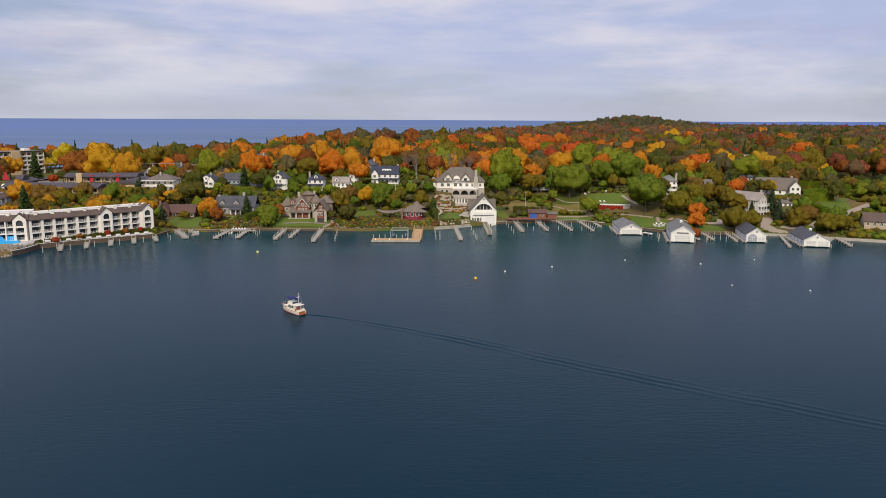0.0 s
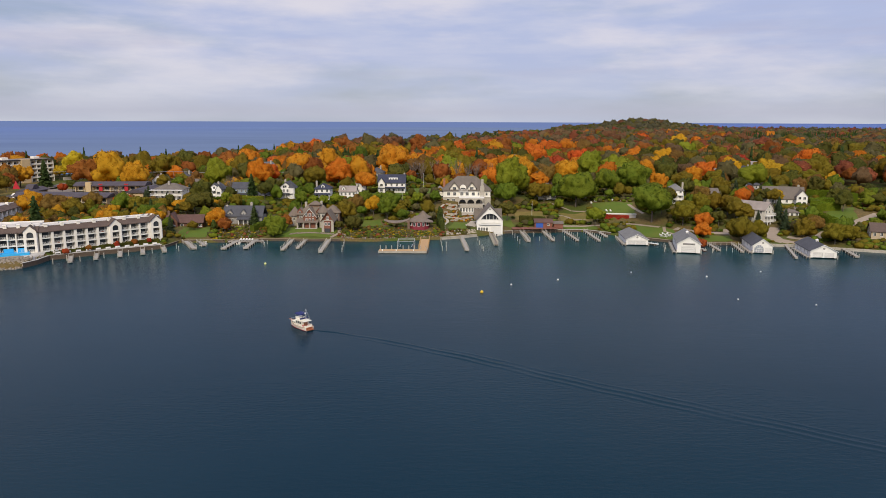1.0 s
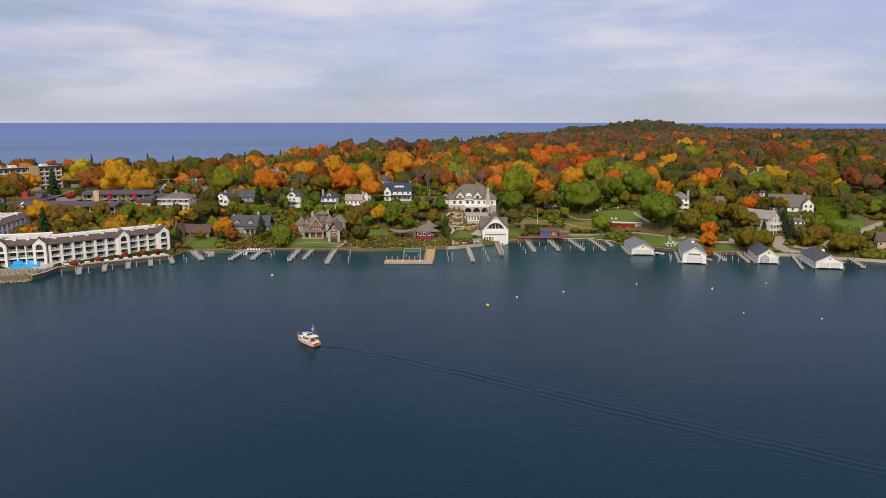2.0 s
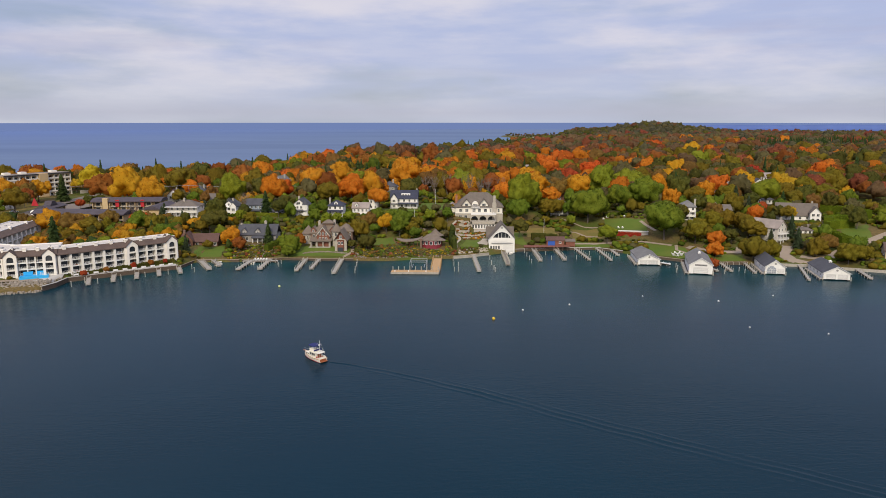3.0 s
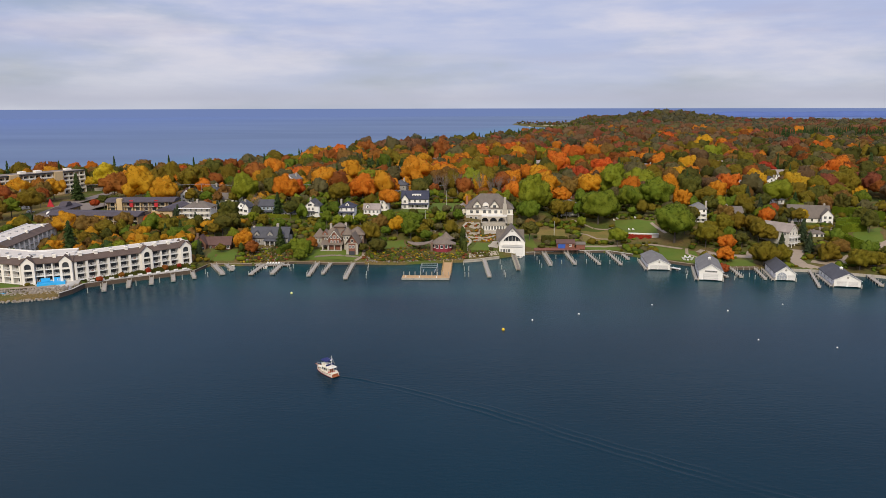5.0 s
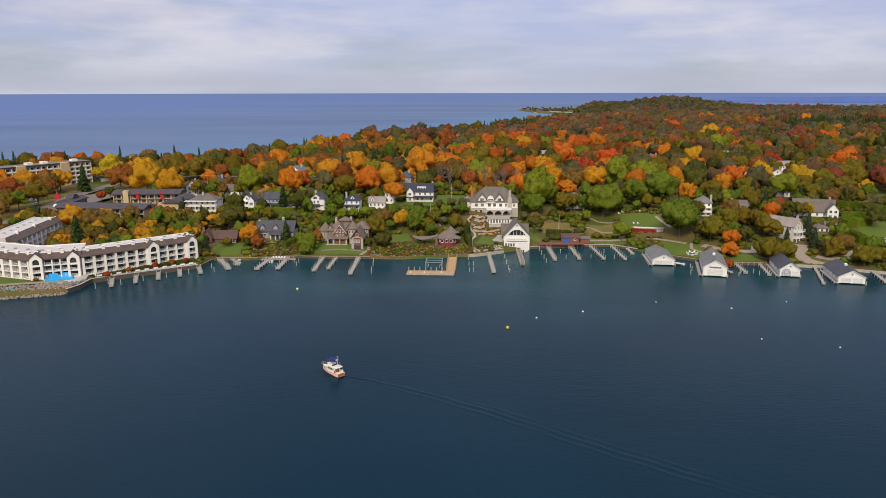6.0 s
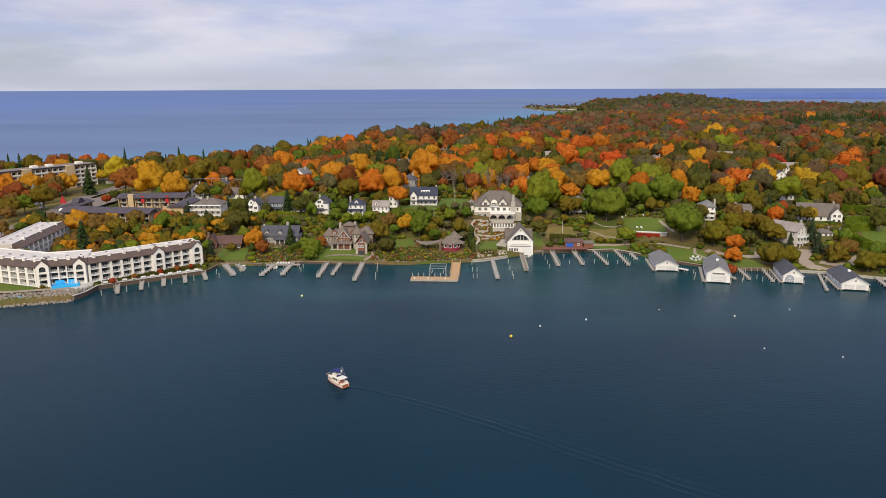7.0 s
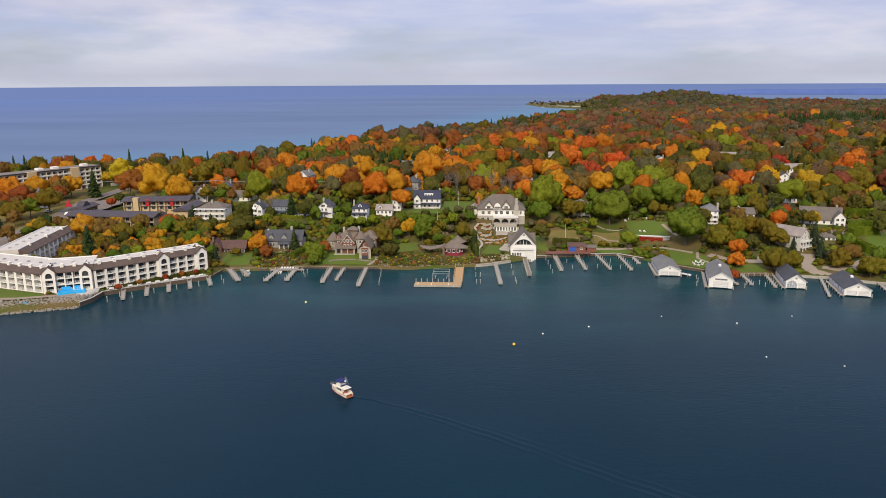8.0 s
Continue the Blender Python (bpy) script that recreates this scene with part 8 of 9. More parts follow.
# ---- garden furniture, masts, cars, cables ----
def chair(x, y, turn, z=None):
    t = thing("garden_chair", "white slatted garden chair on grass or decking", "chair", pose(x, y, ground(x, y) + 0.1 if z is None else z, 0, 0, turn), "white garden chairs")
    part("seat", shared("seat", lambda: mesh_of("seat", boxed(-0.35, -0.4, 0.35, 0.35, 0.4, 0.43, m=pose(0, 0, 0, -8)), DOOR_WHITE)), None, t)
    part("backrest", shared("back", lambda: mesh_of("backrest", boxed(-0.35, 0.35, 0.4, 0.35, 0.43, 1.15, m=pose(0, 0, 0, -14)), DOOR_WHITE)), None, t)
    for sx in (-0.38, 0.38):
        part("arm", shared(("arm", sx), lambda: mesh_of("arm", boxed(sx - 0.09, -0.5, 0.58, sx + 0.09, 0.4, 0.63), DOOR_WHITE)), None, t)
        for sy in (-0.42, 0.36):
            part("leg", shared(("leg", sx, sy), lambda: mesh_of("leg", boxed(sx - 0.05, sy - 0.05, 0, sx + 0.05, sy + 0.05, 0.6), DOOR_WHITE)), None, t)


for x, y in ((79.6, 364.5), (81.6, 364.2)):
    chair(x, y, 10)
for i in range(5):
    chair(-91.0 + 1.25 * i, 306.4, -5, 0.9)
for x, y in ((75.5, 383), (77.5, 384), (86, 380), (88, 379.5), (90, 379)):
    chair(x, y, 20)
ring = [(96.2 + 1.9 * math.cos(k), 318.6 + 1.9 * math.sin(k), math.degrees(k) - 90) for k in (math.tau * i / 7 for i in range(7))]
for x, y, a in ring:
    chair(x, y, a)
tb = thing("garden_table", "round white garden table on the lawn", "table", pose(96.2, 318.6, ground(96.2, 318.6) + 0.12))
part("tabletop", tube(bmesh.new(), (0, 0, 0.70), (0, 0, 0.75), 0.7, 0.7, 14), DOOR_WHITE, tb)
part("pedestal", tube(bmesh.new(), (0, 0, 0), (0, 0, 0.70), 0.12, 0.08), DOOR_WHITE, tb)


def bench(x, y, turn, z):
    t = thing("bench", "white bench on the seawall walk", "bench", pose(x, y, z, 0, 0, turn), "benches on the seawall")
    part("seat", boxed(-0.9, -0.25, 0.4, 0.9, 0.25, 0.47), DOOR_WHITE, t)
    part("backrest", boxed(-0.9, 0.25, 0.45, 0.9, 0.31, 0.95), DOOR_WHITE, t)
    for sx in (-0.8, 0.8):
        part("leg", boxed(sx - 0.05, -0.22, 0, sx + 0.05, 0.25, 0.4), DOOR_WHITE, t)


for i in range(11):
    f = (i + 0.5) / 11
    x, y = -151.0 + 31.0 * f, 266.8 + 24.0 * f
    bench(x, y, 38, 1.9)


def mast(x, y, h, label):
    t = thing("flagpole", label, "flagpole", pose(x, y, ground(x, y)))
    part("pole", tube(bmesh.new(), (0, 0, -0.5), (0, 0, h), 0.09, 0.05), TRIM, t)
    part("finial", tube(bmesh.new(), (0, 0, h), (0, 0, h + 0.25), 0.14, 0.1), STEEL, t)


mast(40.2, 352.6, 10, "tall white flagpole on the brown slope")
mast(-14.8, 390, 12, "tall white flagpole on the lawn")
mast(-24.9, 368.2, 6.5, "white flagpole above the rock garden")


def car(x, y, turn, paint, words):
    t = thing("car", words, "car", pose(x, y, ground(x, y) + 0.2, 0, 0, turn), "parked cars")
    part("body", prism(bmesh.new(), [(-2.2, 0.35), (2.2, 0.35), (2.25, 0.8), (1.2, 0.95), (-2.1, 1.0), (-2.25, 0.7)], -0.88, 0.88), paint, t)
    part("cabin", prism(bmesh.new(), [(-1.7, 0.97), (1.1, 0.94), (0.45, 1.45), (-1.2, 1.47)], -0.78, 0.78), GLASS, t)
    part("roof", boxed(-1.15, -0.76, 1.45, 0.42, 0.76, 1.51), paint, t)
    for wx in (-1.35, 1.4):
        for wy in (-0.85, 0.85):
            w = part("wheel", tube(bmesh.new(), (wx, wy - 0.1, 0.33), (wx, wy + 0.1, 0.33), 0.33, 0.33, 12), IRON, t)
            part("rim", tube(bmesh.new(), (wx, wy - 0.12, 0.33), (wx, wy + 0.12, 0.33), 0.19, 0.19, 10), STEEL, w)


CAR_DARK = plain("dark_car_paint", (0.03, 0.032, 0.04), 0.9, 0.25)
CAR_RED = plain("maroon_car_paint", (0.16, 0.03, 0.03), 0.9, 0.25)
CAR_WHITE = plain("white_car_paint", (0.72, 0.72, 0.72), 0.95, 0.25)
for x, y, a, c, w in ((-234, 352, 78, CAR_DARK, "dark parked car beside the road"), (-233, 359, 80, CAR_RED, "maroon parked car beside the road"), (-227, 369, 80, CAR_DARK, "dark parked car beside the road"), (-256, 400, 75, CAR_WHITE, "white car on the road"),
                      (-190, 322, 15, CAR_WHITE, "white car behind the apartments"), (170, 304, 60, CAR_DARK, "dark car beside the waterside house"), (-224.5, 376, 80, CAR_WHITE, "white parked car beside the road")):
    car(x, y, a, c, w)

# pool terrace and tarpaulin
pl = thing("swimming_pool", "bright blue swimming pool under the white apartments", "pool", along((-164.0, 255.0), (-155.4, 259.6), 3.35))
bm = bmesh.new()
for x0, y0, x1, y1 in ((0, 0, 9.6, 0.4), (0, 4.2, 9.6, 4.6), (0, 0.4, 0.4, 4.2), (9.2, 0.4, 9.6, 4.2)):
    box(bm, x0, y0, -0.6, x1, y1, 0.55)
part("basin", bm, POOL_BLUE, pl)
part("pool_water", boxed(0.4, 0.4, 0.2, 9.2, 4.2, 0.35), POOL_BLUE, pl, "bright blue water")
for x in (1.2, 5.6):
    part("windbreak", boxed(x, 4.2, 0, x + 3.2, 4.3, 1.9), POOL_BLUE, pl, "blue canvas windbreak")
tp = thing("tarpaulin", "crumpled blue tarpaulin on the stone bank", "tarpaulin", pose(-173.6, 248.2, 1.9))
bm = bmesh.new()
bmesh.ops.create_grid(bm, x_segments=8, y_segments=6, size=1.0)
for vtx in bm.verts:
    vtx.co = Vector((vtx.co.x * 2.4, vtx.co.y * 1.3, 0.35 + 0.3 * math.sin(vtx.co.x * 5) * math.cos(vtx.co.y * 4)))
part("cloth", bm, POOL_BLUE, tp)


def dinghy(x, y, turn):
    t = thing("dinghy", "small white dinghy tied beside the dock", "boat", pose(x, y, 0, 0, 0, turn))
    bm = bmesh.new()
    prism(bm, [(-1.9, -0.75), (0.9, -0.75), (2.0, 0), (0.9, 0.75), (-1.9, 0.75)], -0.1, 0.55, "z")
    part("hull", bm, GELCOAT, t)
    part("thwart", boxed(-0.9, -0.7, 0.56, -0.5, 0.7, 0.62), WOOD_GREY, t)
    part("outboard", boxed(-2.25, -0.18, 0.2, -1.9, 0.18, 1.0), IRON, t)


dinghy(-104.8, 299.8, 60)
dinghy(-106.4, 304.6, 70)
dinghy(-91.0, 303.6, 95)
dinghy(22.4, 329.6, 60)

# power line along the street behind
pl = thing("power_line", "thin overhead power cables on wooden poles", "power line", pose(0, 0, 0))
xs_pole = (-300, -240, -180, -120, -60, 0, 60, 120)
for x in xs_pole:
    y = 470 + 0.02 * x
    g = ground(x, y)
    part("pole", tube(bmesh.new(), (x, y, g - 1), (x, y, 19.4), 0.18, 0.12), PILE, pl)
    part("crossarm", boxed(x - 0.1, y - 1.1, 18.9, x + 0.1, y + 1.1, 19.1), PILE, pl)
for off in (-1.0, 1.0):
    bm = bmesh.new()
    for a, b in zip(xs_pole, xs_pole[1:]):
        pts = [Vector((a + (b - a) * k / 6, 470 + 0.02 * (a + (b - a) * k / 6) + off, 19.2 - 0.9 * math.sin(math.pi * k / 6))) for k in range(7)]
        for p, q in zip(pts, pts[1:]):
            tube(bm, p, q, 0.05, sides=4)
    part("cable", bm, STEEL, pl)


# ---- clipped hedges ----
def hedge(points, width, height, kind, label):
    """A clipped hedge along points: a leafy box with sprays all over it."""
    r = np.random.default_rng(len(points) * 7 + int(width * 10))
    t = thing("hedge", label, "hedge")
    core, spray = bmesh.new(), bmesh.new()
    for (ax, ay), (bx, by) in zip(points, points[1:]):
        a, b = Vector((ax, ay)), Vector((bx, by))
        n = max(1, int((b - a).length / 2.0))
        ang = math.degrees(math.atan2(by - ay, bx - ax))
        for i in range(n):
            p = a.lerp(b, (i + 0.5) / n)
            l = (b - a).length / n / 2 + 0.1
            z = ground(p.x, p.y)
            m = pose(p.x, p.y, z, 0, 0, ang)
            box(core, -l, -width / 2 + 0.1, -0.6, l, width / 2 - 0.1, height - 0.12, m=m)
            for _ in range(int(26 * (width + 2 * height) / 4)):
                f = r.integers(4)
                c = Vector((r.uniform(-l, l), (-1 if f == 0 else 1) * width / 2 if f < 2 else r.uniform(-0.5, 0.5) * width, r.uniform(0.1, 1) * height if f < 2 else height))
                s = r.uniform(0.12, 0.3)
                q = [spray.verts.new(m @ (c + Vector(r.normal(size=3) * 0.06) + Vector(d) * s)) for d in ((-1, 0.3 * r.normal(), -0.6), (0.8, 0.3 * r.normal(), -0.8), (1, 0.3 * r.normal(), 0.7), (-0.8, 0.3 * r.normal(), 0.9))]
                spray.faces.new(q)
    part("core", core, LEAF[kind], t)
    part("leaves", spray, LEAF[kind], t)
    for (ax, ay) in points:
        CLEAR.append((ax, ay, width * 0.5))
    return t


hedge([(192, 388), (197, 384), (202, 376), (206, 367)], 4.6, 4.4, "hedge", "clipped green hedge on the upper terrace")
hedge([(177.5, 350), (180, 355), (185, 357.5), (191, 354.5)], 4.2, 4.0, "hedge", "clipped bright green hedge on the middle terrace")
hedge([(174.5, 345), (180, 346.5), (187, 345.5)], 4.0, 3.6, "hedge", "clipped bright green hedge across the slope")
hedge([(170.5, 341.5), (172.6, 335), (174.6, 328.5), (177, 324.5)], 3.4, 3.4, "hedge", "clipped green hedge running down the slope")
hedge([(34, 351), (46.5, 351)], 3.4, 3.0, "dark", "dense dark green hedge below the brown slope")
hedge([(-108, 372), (-96, 371), (-92, 371)], 2.0, 1.6, "lime", "clipped pale hedge before the white house")
hedge([(-134, 372), (-120, 374), (-108, 376)], 1.8, 1.4, "hedge", "clipped green hedge along the bluff")
hedge([(-46, 380), (-36, 381), (-26, 381)], 1.6, 1.4, "green", "low green hedge under the white house")
hedge([(-24, 384), (-6, 384)], 2.4, 1.8, "hedge", "clipped hedge along the lawn's edge")
hedge([(-152.5, 267.6), (-140.6, 278.2), (-122, 294.6)], 2.2, 1.5, "dark", "low shrub hedge before the apartments")
hedge([(-3.6, 326), (-5.4, 336), (-5.4, 346), (-4.8, 354)], 2.2, 4.0, "cedar", "tall dark cedar hedge beside the terraces")
hedge([(-89, 318), (-86, 326), (-85.5, 334)], 2.4, 3.0, "green", "tall green hedge between two gardens")

# ---- sandy beach far along the lake, and the distant coast ----
rows = []
for i in range(25):
    f = i / 24
    x, y = 184 + 104 * f, 2462 - 126 * f
    wide = 20 + 10 * math.sin(f * 3.1) + 4 * noise.noise(Vector((f * 7, 0.5, 0)))
    rows.append([(x + u * 0.55, y + u * 0.85, 0.3 + 0.06 * (u + 8)) for u in (-8, 0, wide, wide * 2)])
sheet("beach", rows, SAND, "pale sandy beach on the lake shore")
bm = bmesh.new()
# the coast's blue is distance haze put into the land's colour
coast = plain("hazy_coast", (0.090, 0.145, 0.370), 0.85, 1.0, 0.004, 0.02, 0.0)
pts = []
for i in range(60):
    x = 1250 + 2600 * i / 59
    pts.append((x, math.sqrt(4900 ** 2 - x * x), 26 + 12 * noise.noise(Vector((x / 300, 0, 0))) * min(1, i / 8) + 10 * math.sin(i / 59 * 3.1)))
rows = [[(x, y, -2.0) for x, y, z in pts], [(x, y, z * min(1, 0.3 + i / 10)) for i, (x, y, z) in enumerate(pts)], [(x * 1.012, y * 1.012, -2.0) for x, y, z in pts]]
sheet("distant_coast", rows, coast, "low coast on the far side of the lake, blue haze in its colour", "backdrop")

# ---- the woods behind, and the undergrowth ----
NAMES = list(LEAF)
rng = np.random.default_rng(11)


def joined(name, spots, moulds, label, category):
    """Many plants in one mesh. spots: x, y, z, radius, height factor, leaf index."""
    vs, ns, ls, tot, mats, base = [], [], [], [], [], 0
    packs = []
    for v, f, lie in moulds:
        packs.append((v, lie, np.concatenate([np.array(q) for q in f]), np.array([len(q) for q in f])))
    for x, y, z, r, tall, leaf in spots:
        v, lie, loop, count = packs[rng.integers(len(packs))]
        a = rng.uniform(0, math.tau)
        c, s = math.cos(a), math.sin(a)
        p = np.empty_like(v)
        p[:, 0], p[:, 1], p[:, 2] = (v[:, 0] * c - v[:, 1] * s) * r + x, (v[:, 0] * s + v[:, 1] * c) * r + y, v[:, 2] * r * tall + z
        vs.append(p)
        ns.append(np.stack((lie[:, 0] * c - lie[:, 1] * s, lie[:, 0] * s + lie[:, 1] * c, lie[:, 2]), 1))
        ls.append(loop + base)
        tot.append(count)
        mats.append(np.full(len(count), leaf))
        base += len(v)
    vs, ls, tot, mats = np.vstack(vs), np.concatenate(ls), np.concatenate(tot), np.concatenate(mats)
    me = bpy.data.meshes.new(name)
    me.vertices.add(len(vs))
    me.vertices.foreach_set("co", vs.astype(np.float32).ravel())
    me.loops.add(len(ls))
    me.loops.foreach_set("vertex_index", ls.astype(np.int32))
    me.polygons.add(len(tot))
    me.polygons.foreach_set("loop_start", (np.cumsum(tot) - tot).astype(np.int32))
    for key in NAMES:
        me.materials.append(LEAF[key])
    me.polygons.foreach_set("material_index", mats.astype(np.int32))
    me.update(calc_edges=True)
    me.shade_smooth()
    me.normals_split_custom_set_from_vertices(np.vstack(ns).astype(np.float32))
    return tagged(new(name, me), label, category, kind="stuff")


MIX_NEAR = (("olive", 5), ("dark", 4), ("green", 2), ("hazed_wood_olive", 4), ("gold", 3), ("orange", 3), ("rust", 3), ("brown", 4), ("lime", 1), ("conifer", 2), ("flame", 1))
MIX_GOLD = (("gold", 4), ("orange", 2), ("brown", 3), ("olive", 5), ("dark", 4), ("rust", 1), ("hazed_wood_olive", 3), ("lime", 1))
# eastern trees are browner; extra dark tones carry the shade over that side
MIX_EAST = (("olive", 5), ("hazed_wood_olive", 5), ("dark", 6), ("brown", 4), ("hazed_wood_brown", 3), ("rust", 3), ("orange", 1.5), ("lime", 1), ("hazed_wood_red", 1.5), ("conifer", 1))
# farther woods use mostly the tones with haze in them
MIX_MID = (("hazed_wood_olive", 7), ("hazed_wood_brown", 6), ("dark", 4), ("olive", 2), ("rust", 2), ("hazed_wood_rust", 7), ("orange", 0.8), ("hazed_wood_dark", 6), ("hazed_wood_red", 2.5), ("brown", 3))
MIX_FAR = (("hazed_wood_olive", 9), ("hazed_wood_brown", 7), ("hazed_wood_rust", 5), ("hazed_wood_dark", 6), ("dark", 2), ("hazed_wood_red", 1.2))


def leaf_for(x, y):
    """Mixed autumn woods, tree by tree, in loose drifts; pines along the lake, on the hill and in the plantation."""
    inland = x - float(np.interp(y, FAR_Y, FAR_X))
    if inland < (45 if y < 900 else 85) and y < 2250 and rng.random() < (0.5 if y < 700 else 0.72):
        return NAMES.index("conifer" if rng.random() < (0.45 if y < 1000 else 0.7) else "dark")
    if 0.395 * y < x < 0.56 * y and 1010 + 0.35 * (x - 430) < y < 1190 + 0.35 * (x - 430):
        return NAMES.index("conifer")
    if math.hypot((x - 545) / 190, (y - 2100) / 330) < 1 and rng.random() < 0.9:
        return NAMES.index("hazed_wood_dark" if rng.random() < 0.45 else "hazed_wood_olive" if rng.random() < 0.7 else "dark")
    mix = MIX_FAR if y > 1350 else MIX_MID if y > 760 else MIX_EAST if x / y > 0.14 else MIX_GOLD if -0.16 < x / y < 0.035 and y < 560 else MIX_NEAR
    s = 1.0 if y < 620 else 1.7
    drift = noise.noise(Vector((x / (48 * s), y / (60 * s), 3.1)))
    warm = ("orange", "rust", "flame", "red", "gold", "hazed_wood_rust", "hazed_wood_red")
    weight = [n * math.exp((2.2 if name in warm else -1.2) * drift) for name, n in mix]
    pick = rng.random() * sum(weight)
    for (name, _), n in zip(mix, weight):
        pick -= n
        if pick <= 0:
            return NAMES.index(name)
    return NAMES.index(mix[0][0])


def free(x, y, r):
    return all((x - cx) ** 2 + (y - cy) ** 2 > (cr + r) ** 2 for cx, cy, cr in CLEAR)


def scatter(y0, y1, step, size, check):
    spots = []
    y = y0
    while y < y1:
        st = step
        left = float(np.interp(y, FAR_Y, FAR_X)) + 10
        left = max(left, -0.73 * y)
        right = 0.66 * y + 30
        for x in np.arange(left, right, st):
            px, py = x + rng.uniform(-0.5, 0.5) * st, y + rng.uniform(-0.5, 0.5) * st
            if px < -185 and py < 520 or px < -0.56 * py + 60 and py < 490:
                continue
            g = ground(px, py)
            r = rng.uniform(*size)
            if g < 1.6 or (check and not free(px, py, r * 0.62)):
                continue
            leaf = leaf_for(px, py)
            if NAMES[leaf] == "conifer":
                h = rng.uniform(8.5, 11.5) if py > 1000 else rng.uniform(7.5, 10.5)
                PINES.append((px, py, g + h - 0.5, h * rng.uniform(0.62, 0.85), 1.35, leaf))
                continue
            if py > 2250 and px < 400 and (rng.random() < 0.6 or math.hypot((px - 236) / 90, (py - 2410) / 80) < 1):
                continue
            low = 0.40 if py > 2250 and px < 420 else 1.0
            spots.append((px, py, g + (r * 0.85 + 1.2 + rng.uniform(-1.4, 2.4)) * low, r * low, rng.uniform(0.85, 1.25), leaf))
        y += st
    return spots


PINES = []


def woods():
    near = [clump(rng, 24 + i, 330, 0.080, 3, 0.95, 0.75) for i in range(7)]
    mid = [clump(rng, 17 + i, 150, 0.105, 3, 0.95, 0.75) for i in range(7)]
    far = [clump(rng, 12 + i, 60, 0.13, 3, 0.95, 0.7, 0.26, 0.44) for i in range(6)]
    hill = [clump(rng, 9 + i, 44, 0.17, 2, 0.95, 0.7, 0.26, 0.44) for i in range(6)]
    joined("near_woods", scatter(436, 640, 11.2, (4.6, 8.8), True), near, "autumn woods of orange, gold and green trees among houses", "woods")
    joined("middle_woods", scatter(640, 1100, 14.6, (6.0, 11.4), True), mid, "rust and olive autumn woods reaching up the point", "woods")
    joined("far_woods", scatter(1100, 1600, 16.0, (7.0, 12.0), False), far, "autumn forest far along the point in brown and olive dulled with haze", "woods")
    joined("hill_woods", scatter(1600, 2900, 20.0, (8.5, 13.5), False), hill, "distant autumn forest over the hill in brown and olive dulled with haze", "woods")
    joined("lake_pines", PINES, [cone(rng, 11, 9, 0.42) for _ in range(5)], "dark green pines along the lake shore and in a plantation", "pines")


woods()


def hides(x, y, top):
    """Whether a plant of that height would stand before a house."""
    for hx, hy, hz, hw in HOUSES:
        if y < hy and y > hy - 60 and abs(x - hx * y / hy) < hw / 2 + 2.0 and top > hz + 0.8 + (hy - y) * 0.15:
            return True
    return False


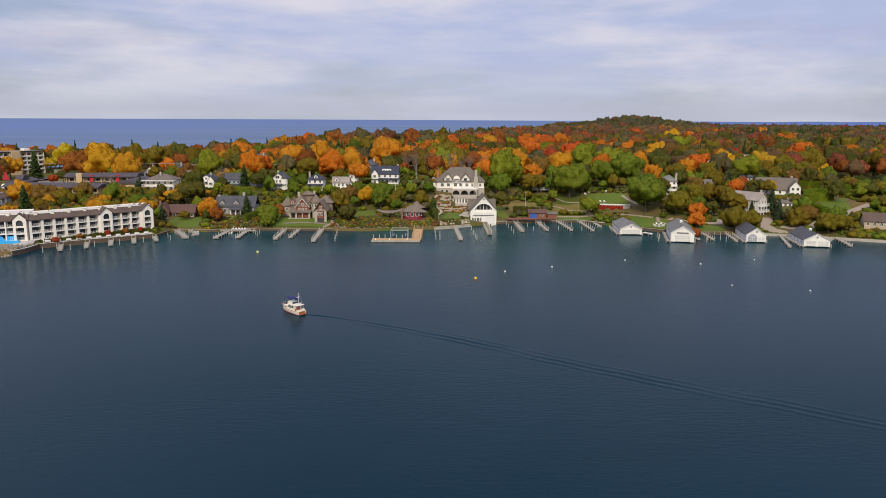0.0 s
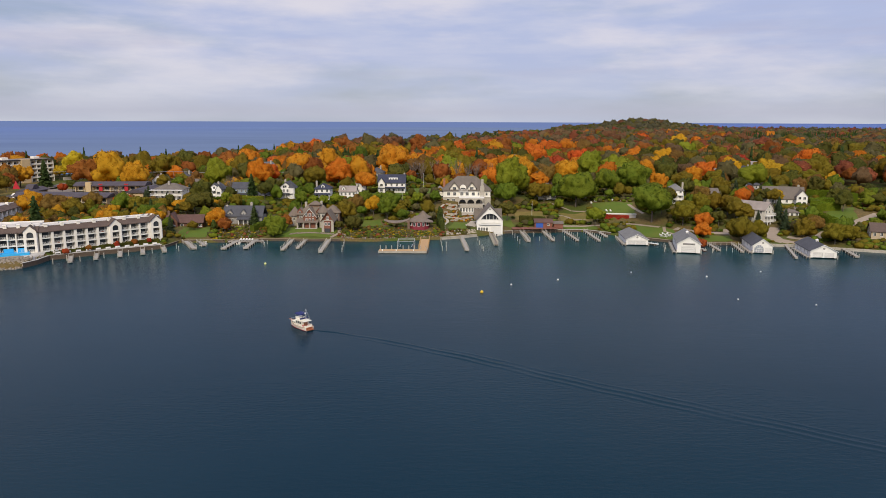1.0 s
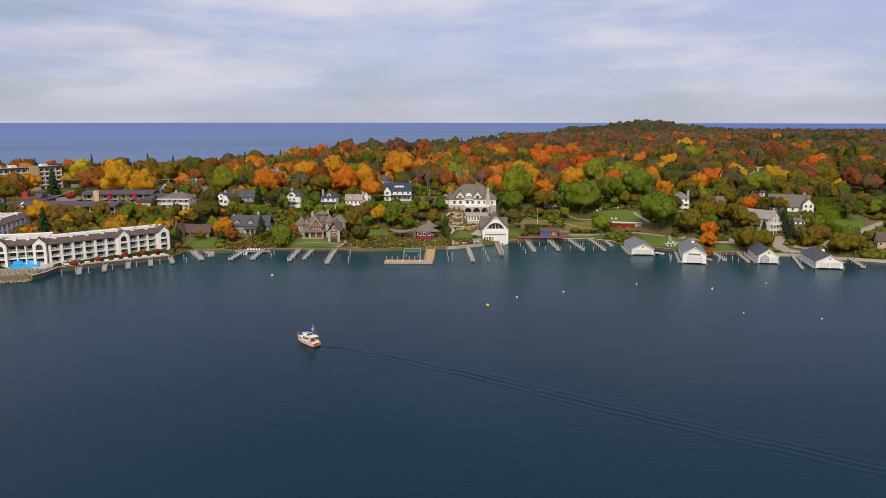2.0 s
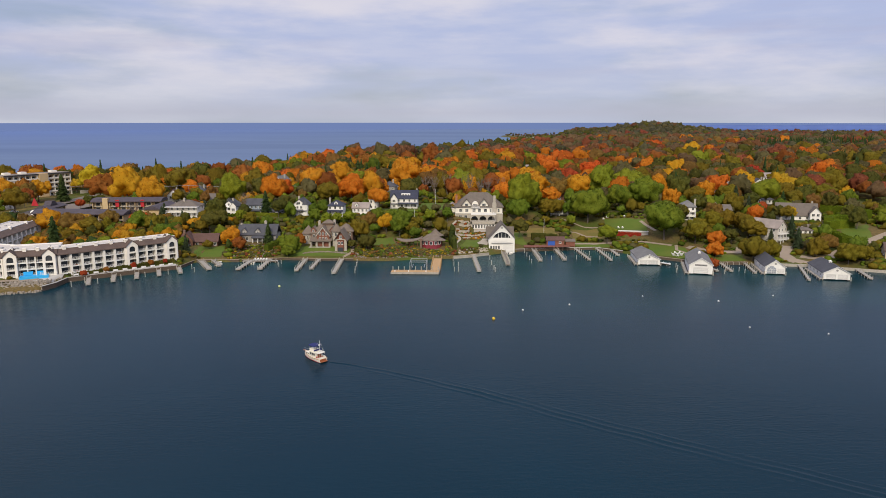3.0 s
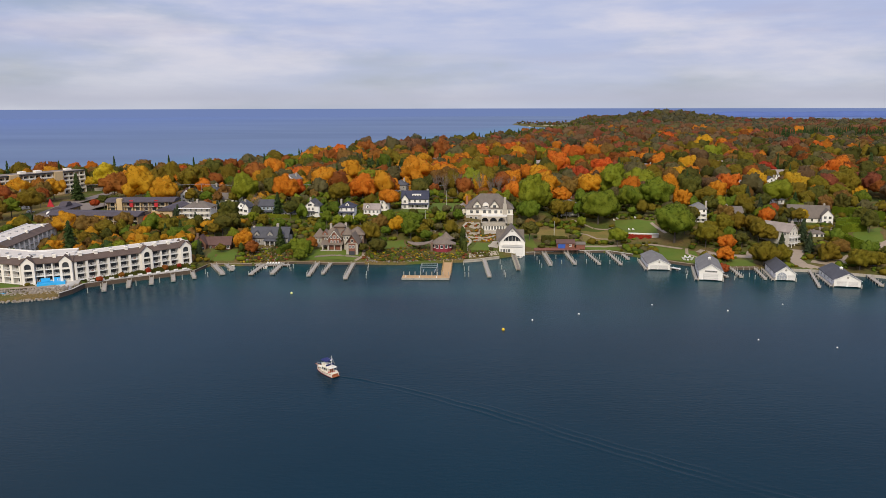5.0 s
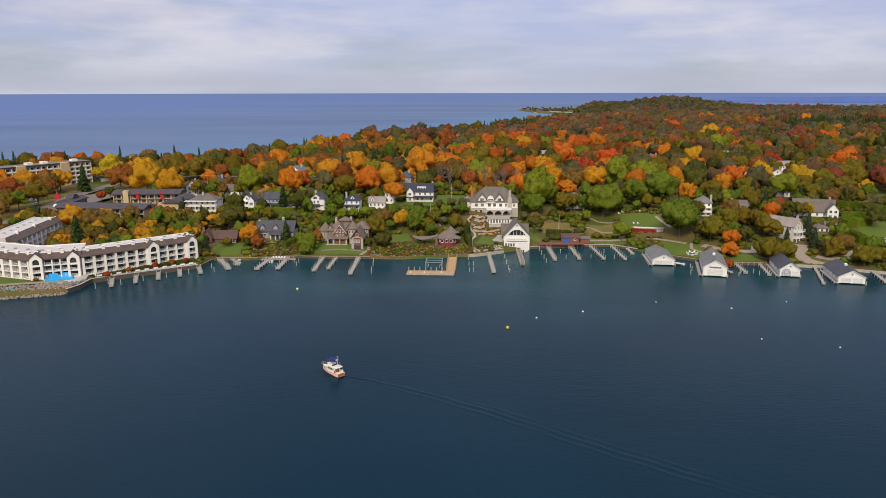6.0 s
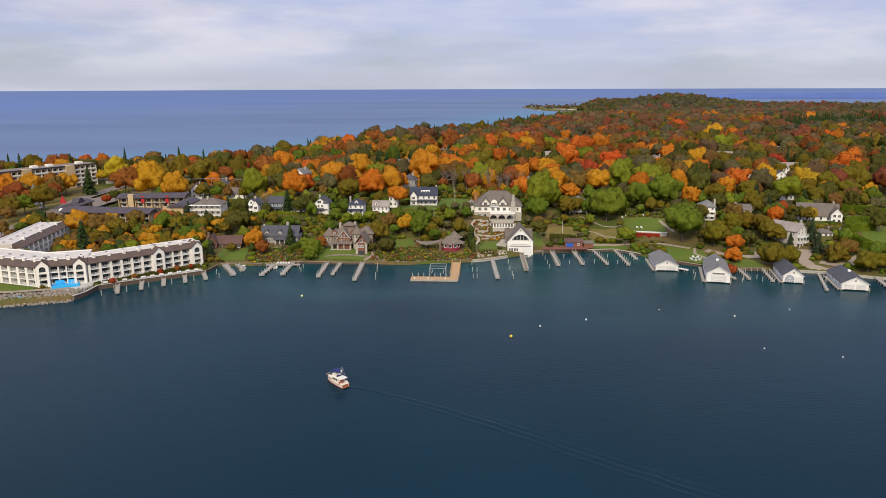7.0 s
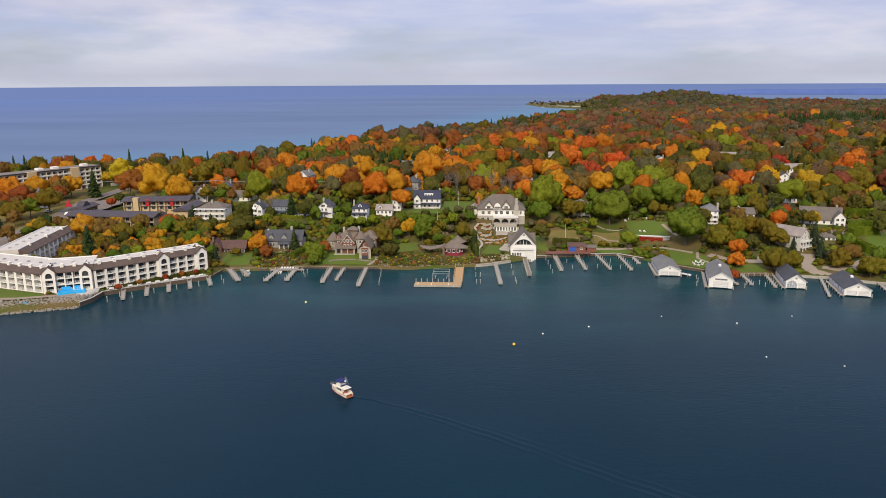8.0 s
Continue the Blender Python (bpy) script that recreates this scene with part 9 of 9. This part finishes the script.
def undergrowth():
    """Shrubs and small trees that fill the gardens and the bluff."""
    small = [clump(rng, 7, 46, 0.16, 2, 0.8, 0.5, 0.3, 0.5) for _ in range(6)]
    big = [clump(rng, 18, 200, 0.10, 3, 0.9, 0.7) for _ in range(6)]
    shrubs, bushes = [], []
    tones = ("green", "olive", "dark", "olive", "green", "lime", "olive", "green", "hazed_wood_olive", "dark", "lime", "olive", "brown", "green")
    west = ("olive", "green", "dark", "olive", "gold", "brown", "dark", "olive", "green", "lime", "brown", "conifer")
    garden = ("olive", "green", "hazed_wood_olive", "olive", "dark", "green", "brown", "hazed_wood_olive", "olive", "dark", "hazed_wood_red", "olive", "lime")
    beds = ("red", "brown", "rust", "olive", "gold", "green", "rust", "brown")
    for _ in range(26000):
        x = rng.uniform(-250, 260)
        d = rng.uniform(1.5, 130)
        y = shore(x) + d
        if y > 445 or abs(x) > 0.70 * y:
            continue
        g = ground(x, y)
        big_one = rng.random() < (0.24 if x > 95 else 0.60 if x < -112 else 0.20) and d > 20
        bed = -50 < x < 14 and d < 26 or -104 < x < -82 and d < 24 or -6 < x < 13 and d < 45
        r = rng.uniform(2.0, 3.9) if big_one and x < -112 else rng.uniform(2.4, 4.4) if big_one else rng.uniform(0.45, 0.95) if -6 < x < 13 and y > 346 else rng.uniform(0.6, 1.3) if bed else rng.uniform(0.8, 2.6)
        top = g + (2 * r + 1.5 if big_one else 1.5 * r)
        if r > 0.8 and (-34 < x < -8 and 317 < y < 330 or -31 < x < -18 and y < 336):
            continue
        if g < 1.0 or on_open(x, y, r * 0.8) or not free(x, y, r * 0.5) or (r > 0.95 and hides(x, y, top)):
            continue
        n = noise.noise(Vector((x / 14, y / 14, 1.7))) * 0.8
        mix = beds if -6 < x < 13 and y > 346 else garden if bed else west if x < -112 else tones
        leaf = NAMES.index(mix[int((n * 0.5 + 0.5 + rng.normal() * 0.2) * len(mix)) % len(mix)])
        if big_one:
            bushes.append((x, y, g + r * 0.95 + 1.0, r, rng.uniform(0.9, 1.2), leaf))
            CLEAR.append((x, y, r * 0.7))
        else:
            shrubs.append((x, y, g + r * 0.35, r, rng.uniform(0.6, 0.95), leaf))
            if r > 1:
                CLEAR.append((x, y, r * 0.35))
    for _ in range(700):
        x, y = rng.uniform(-240, -60), rng.uniform(412, 500)
        r = rng.uniform(1.8, 4.2)
        g = ground(x, y)
        if on_open(x, y, r * 0.6) or not free(x, y, r * 0.75) or hides(x, y, g + 2 * r + 1.5):
            continue
        street = ("olive", "brown", "gold", "dark", "rust", "olive", "green", "orange", "hazed_wood_olive", "brown")
        bushes.append((x, y, g + r * 0.9 + 0.8, r, rng.uniform(0.9, 1.25), NAMES.index(street[rng.integers(10)])))
        CLEAR.append((x, y, r * 0.7))
    # flower and shrub beds along the rocky shore, in drifts of one colour
    drift = ("olive", "hazed_wood_olive", "hazed_wood_red", "green", "hazed_wood_brown", "olive", "hazed_wood_olive", "yellow", "green", "dark", "brown", "olive")
    for _ in range(1300):
        x = rng.uniform(-50, -4) if rng.random() < 0.75 else rng.uniform(-104, -84)
        d = rng.uniform(1.2, 15)
        y = shore(x) + d
        r = rng.uniform(0.3, 0.75)
        if on_open(x, y, 0.3) or -22 < x < -8 and y > 324.5 or -75 < x < -50:
            continue
        n = noise.noise(Vector((x / 5, y / 2.5, 4.2))) * 1.1
        shrubs.append((x, y, ground(x, y) + r * 0.3, r, rng.uniform(0.6, 1.0), NAMES.index(drift[int((n * 0.5 + 0.5 + rng.normal() * 0.08) * len(drift)) % len(drift)])))
    joined("undergrowth", shrubs, small, "mixed green, gold and brown garden shrubs", "shrubs")
    joined("bluff_thicket", bushes, big, "small mixed trees crowding the bluff between houses", "thicket")
    return len(shrubs), len(bushes)


undergrowth()
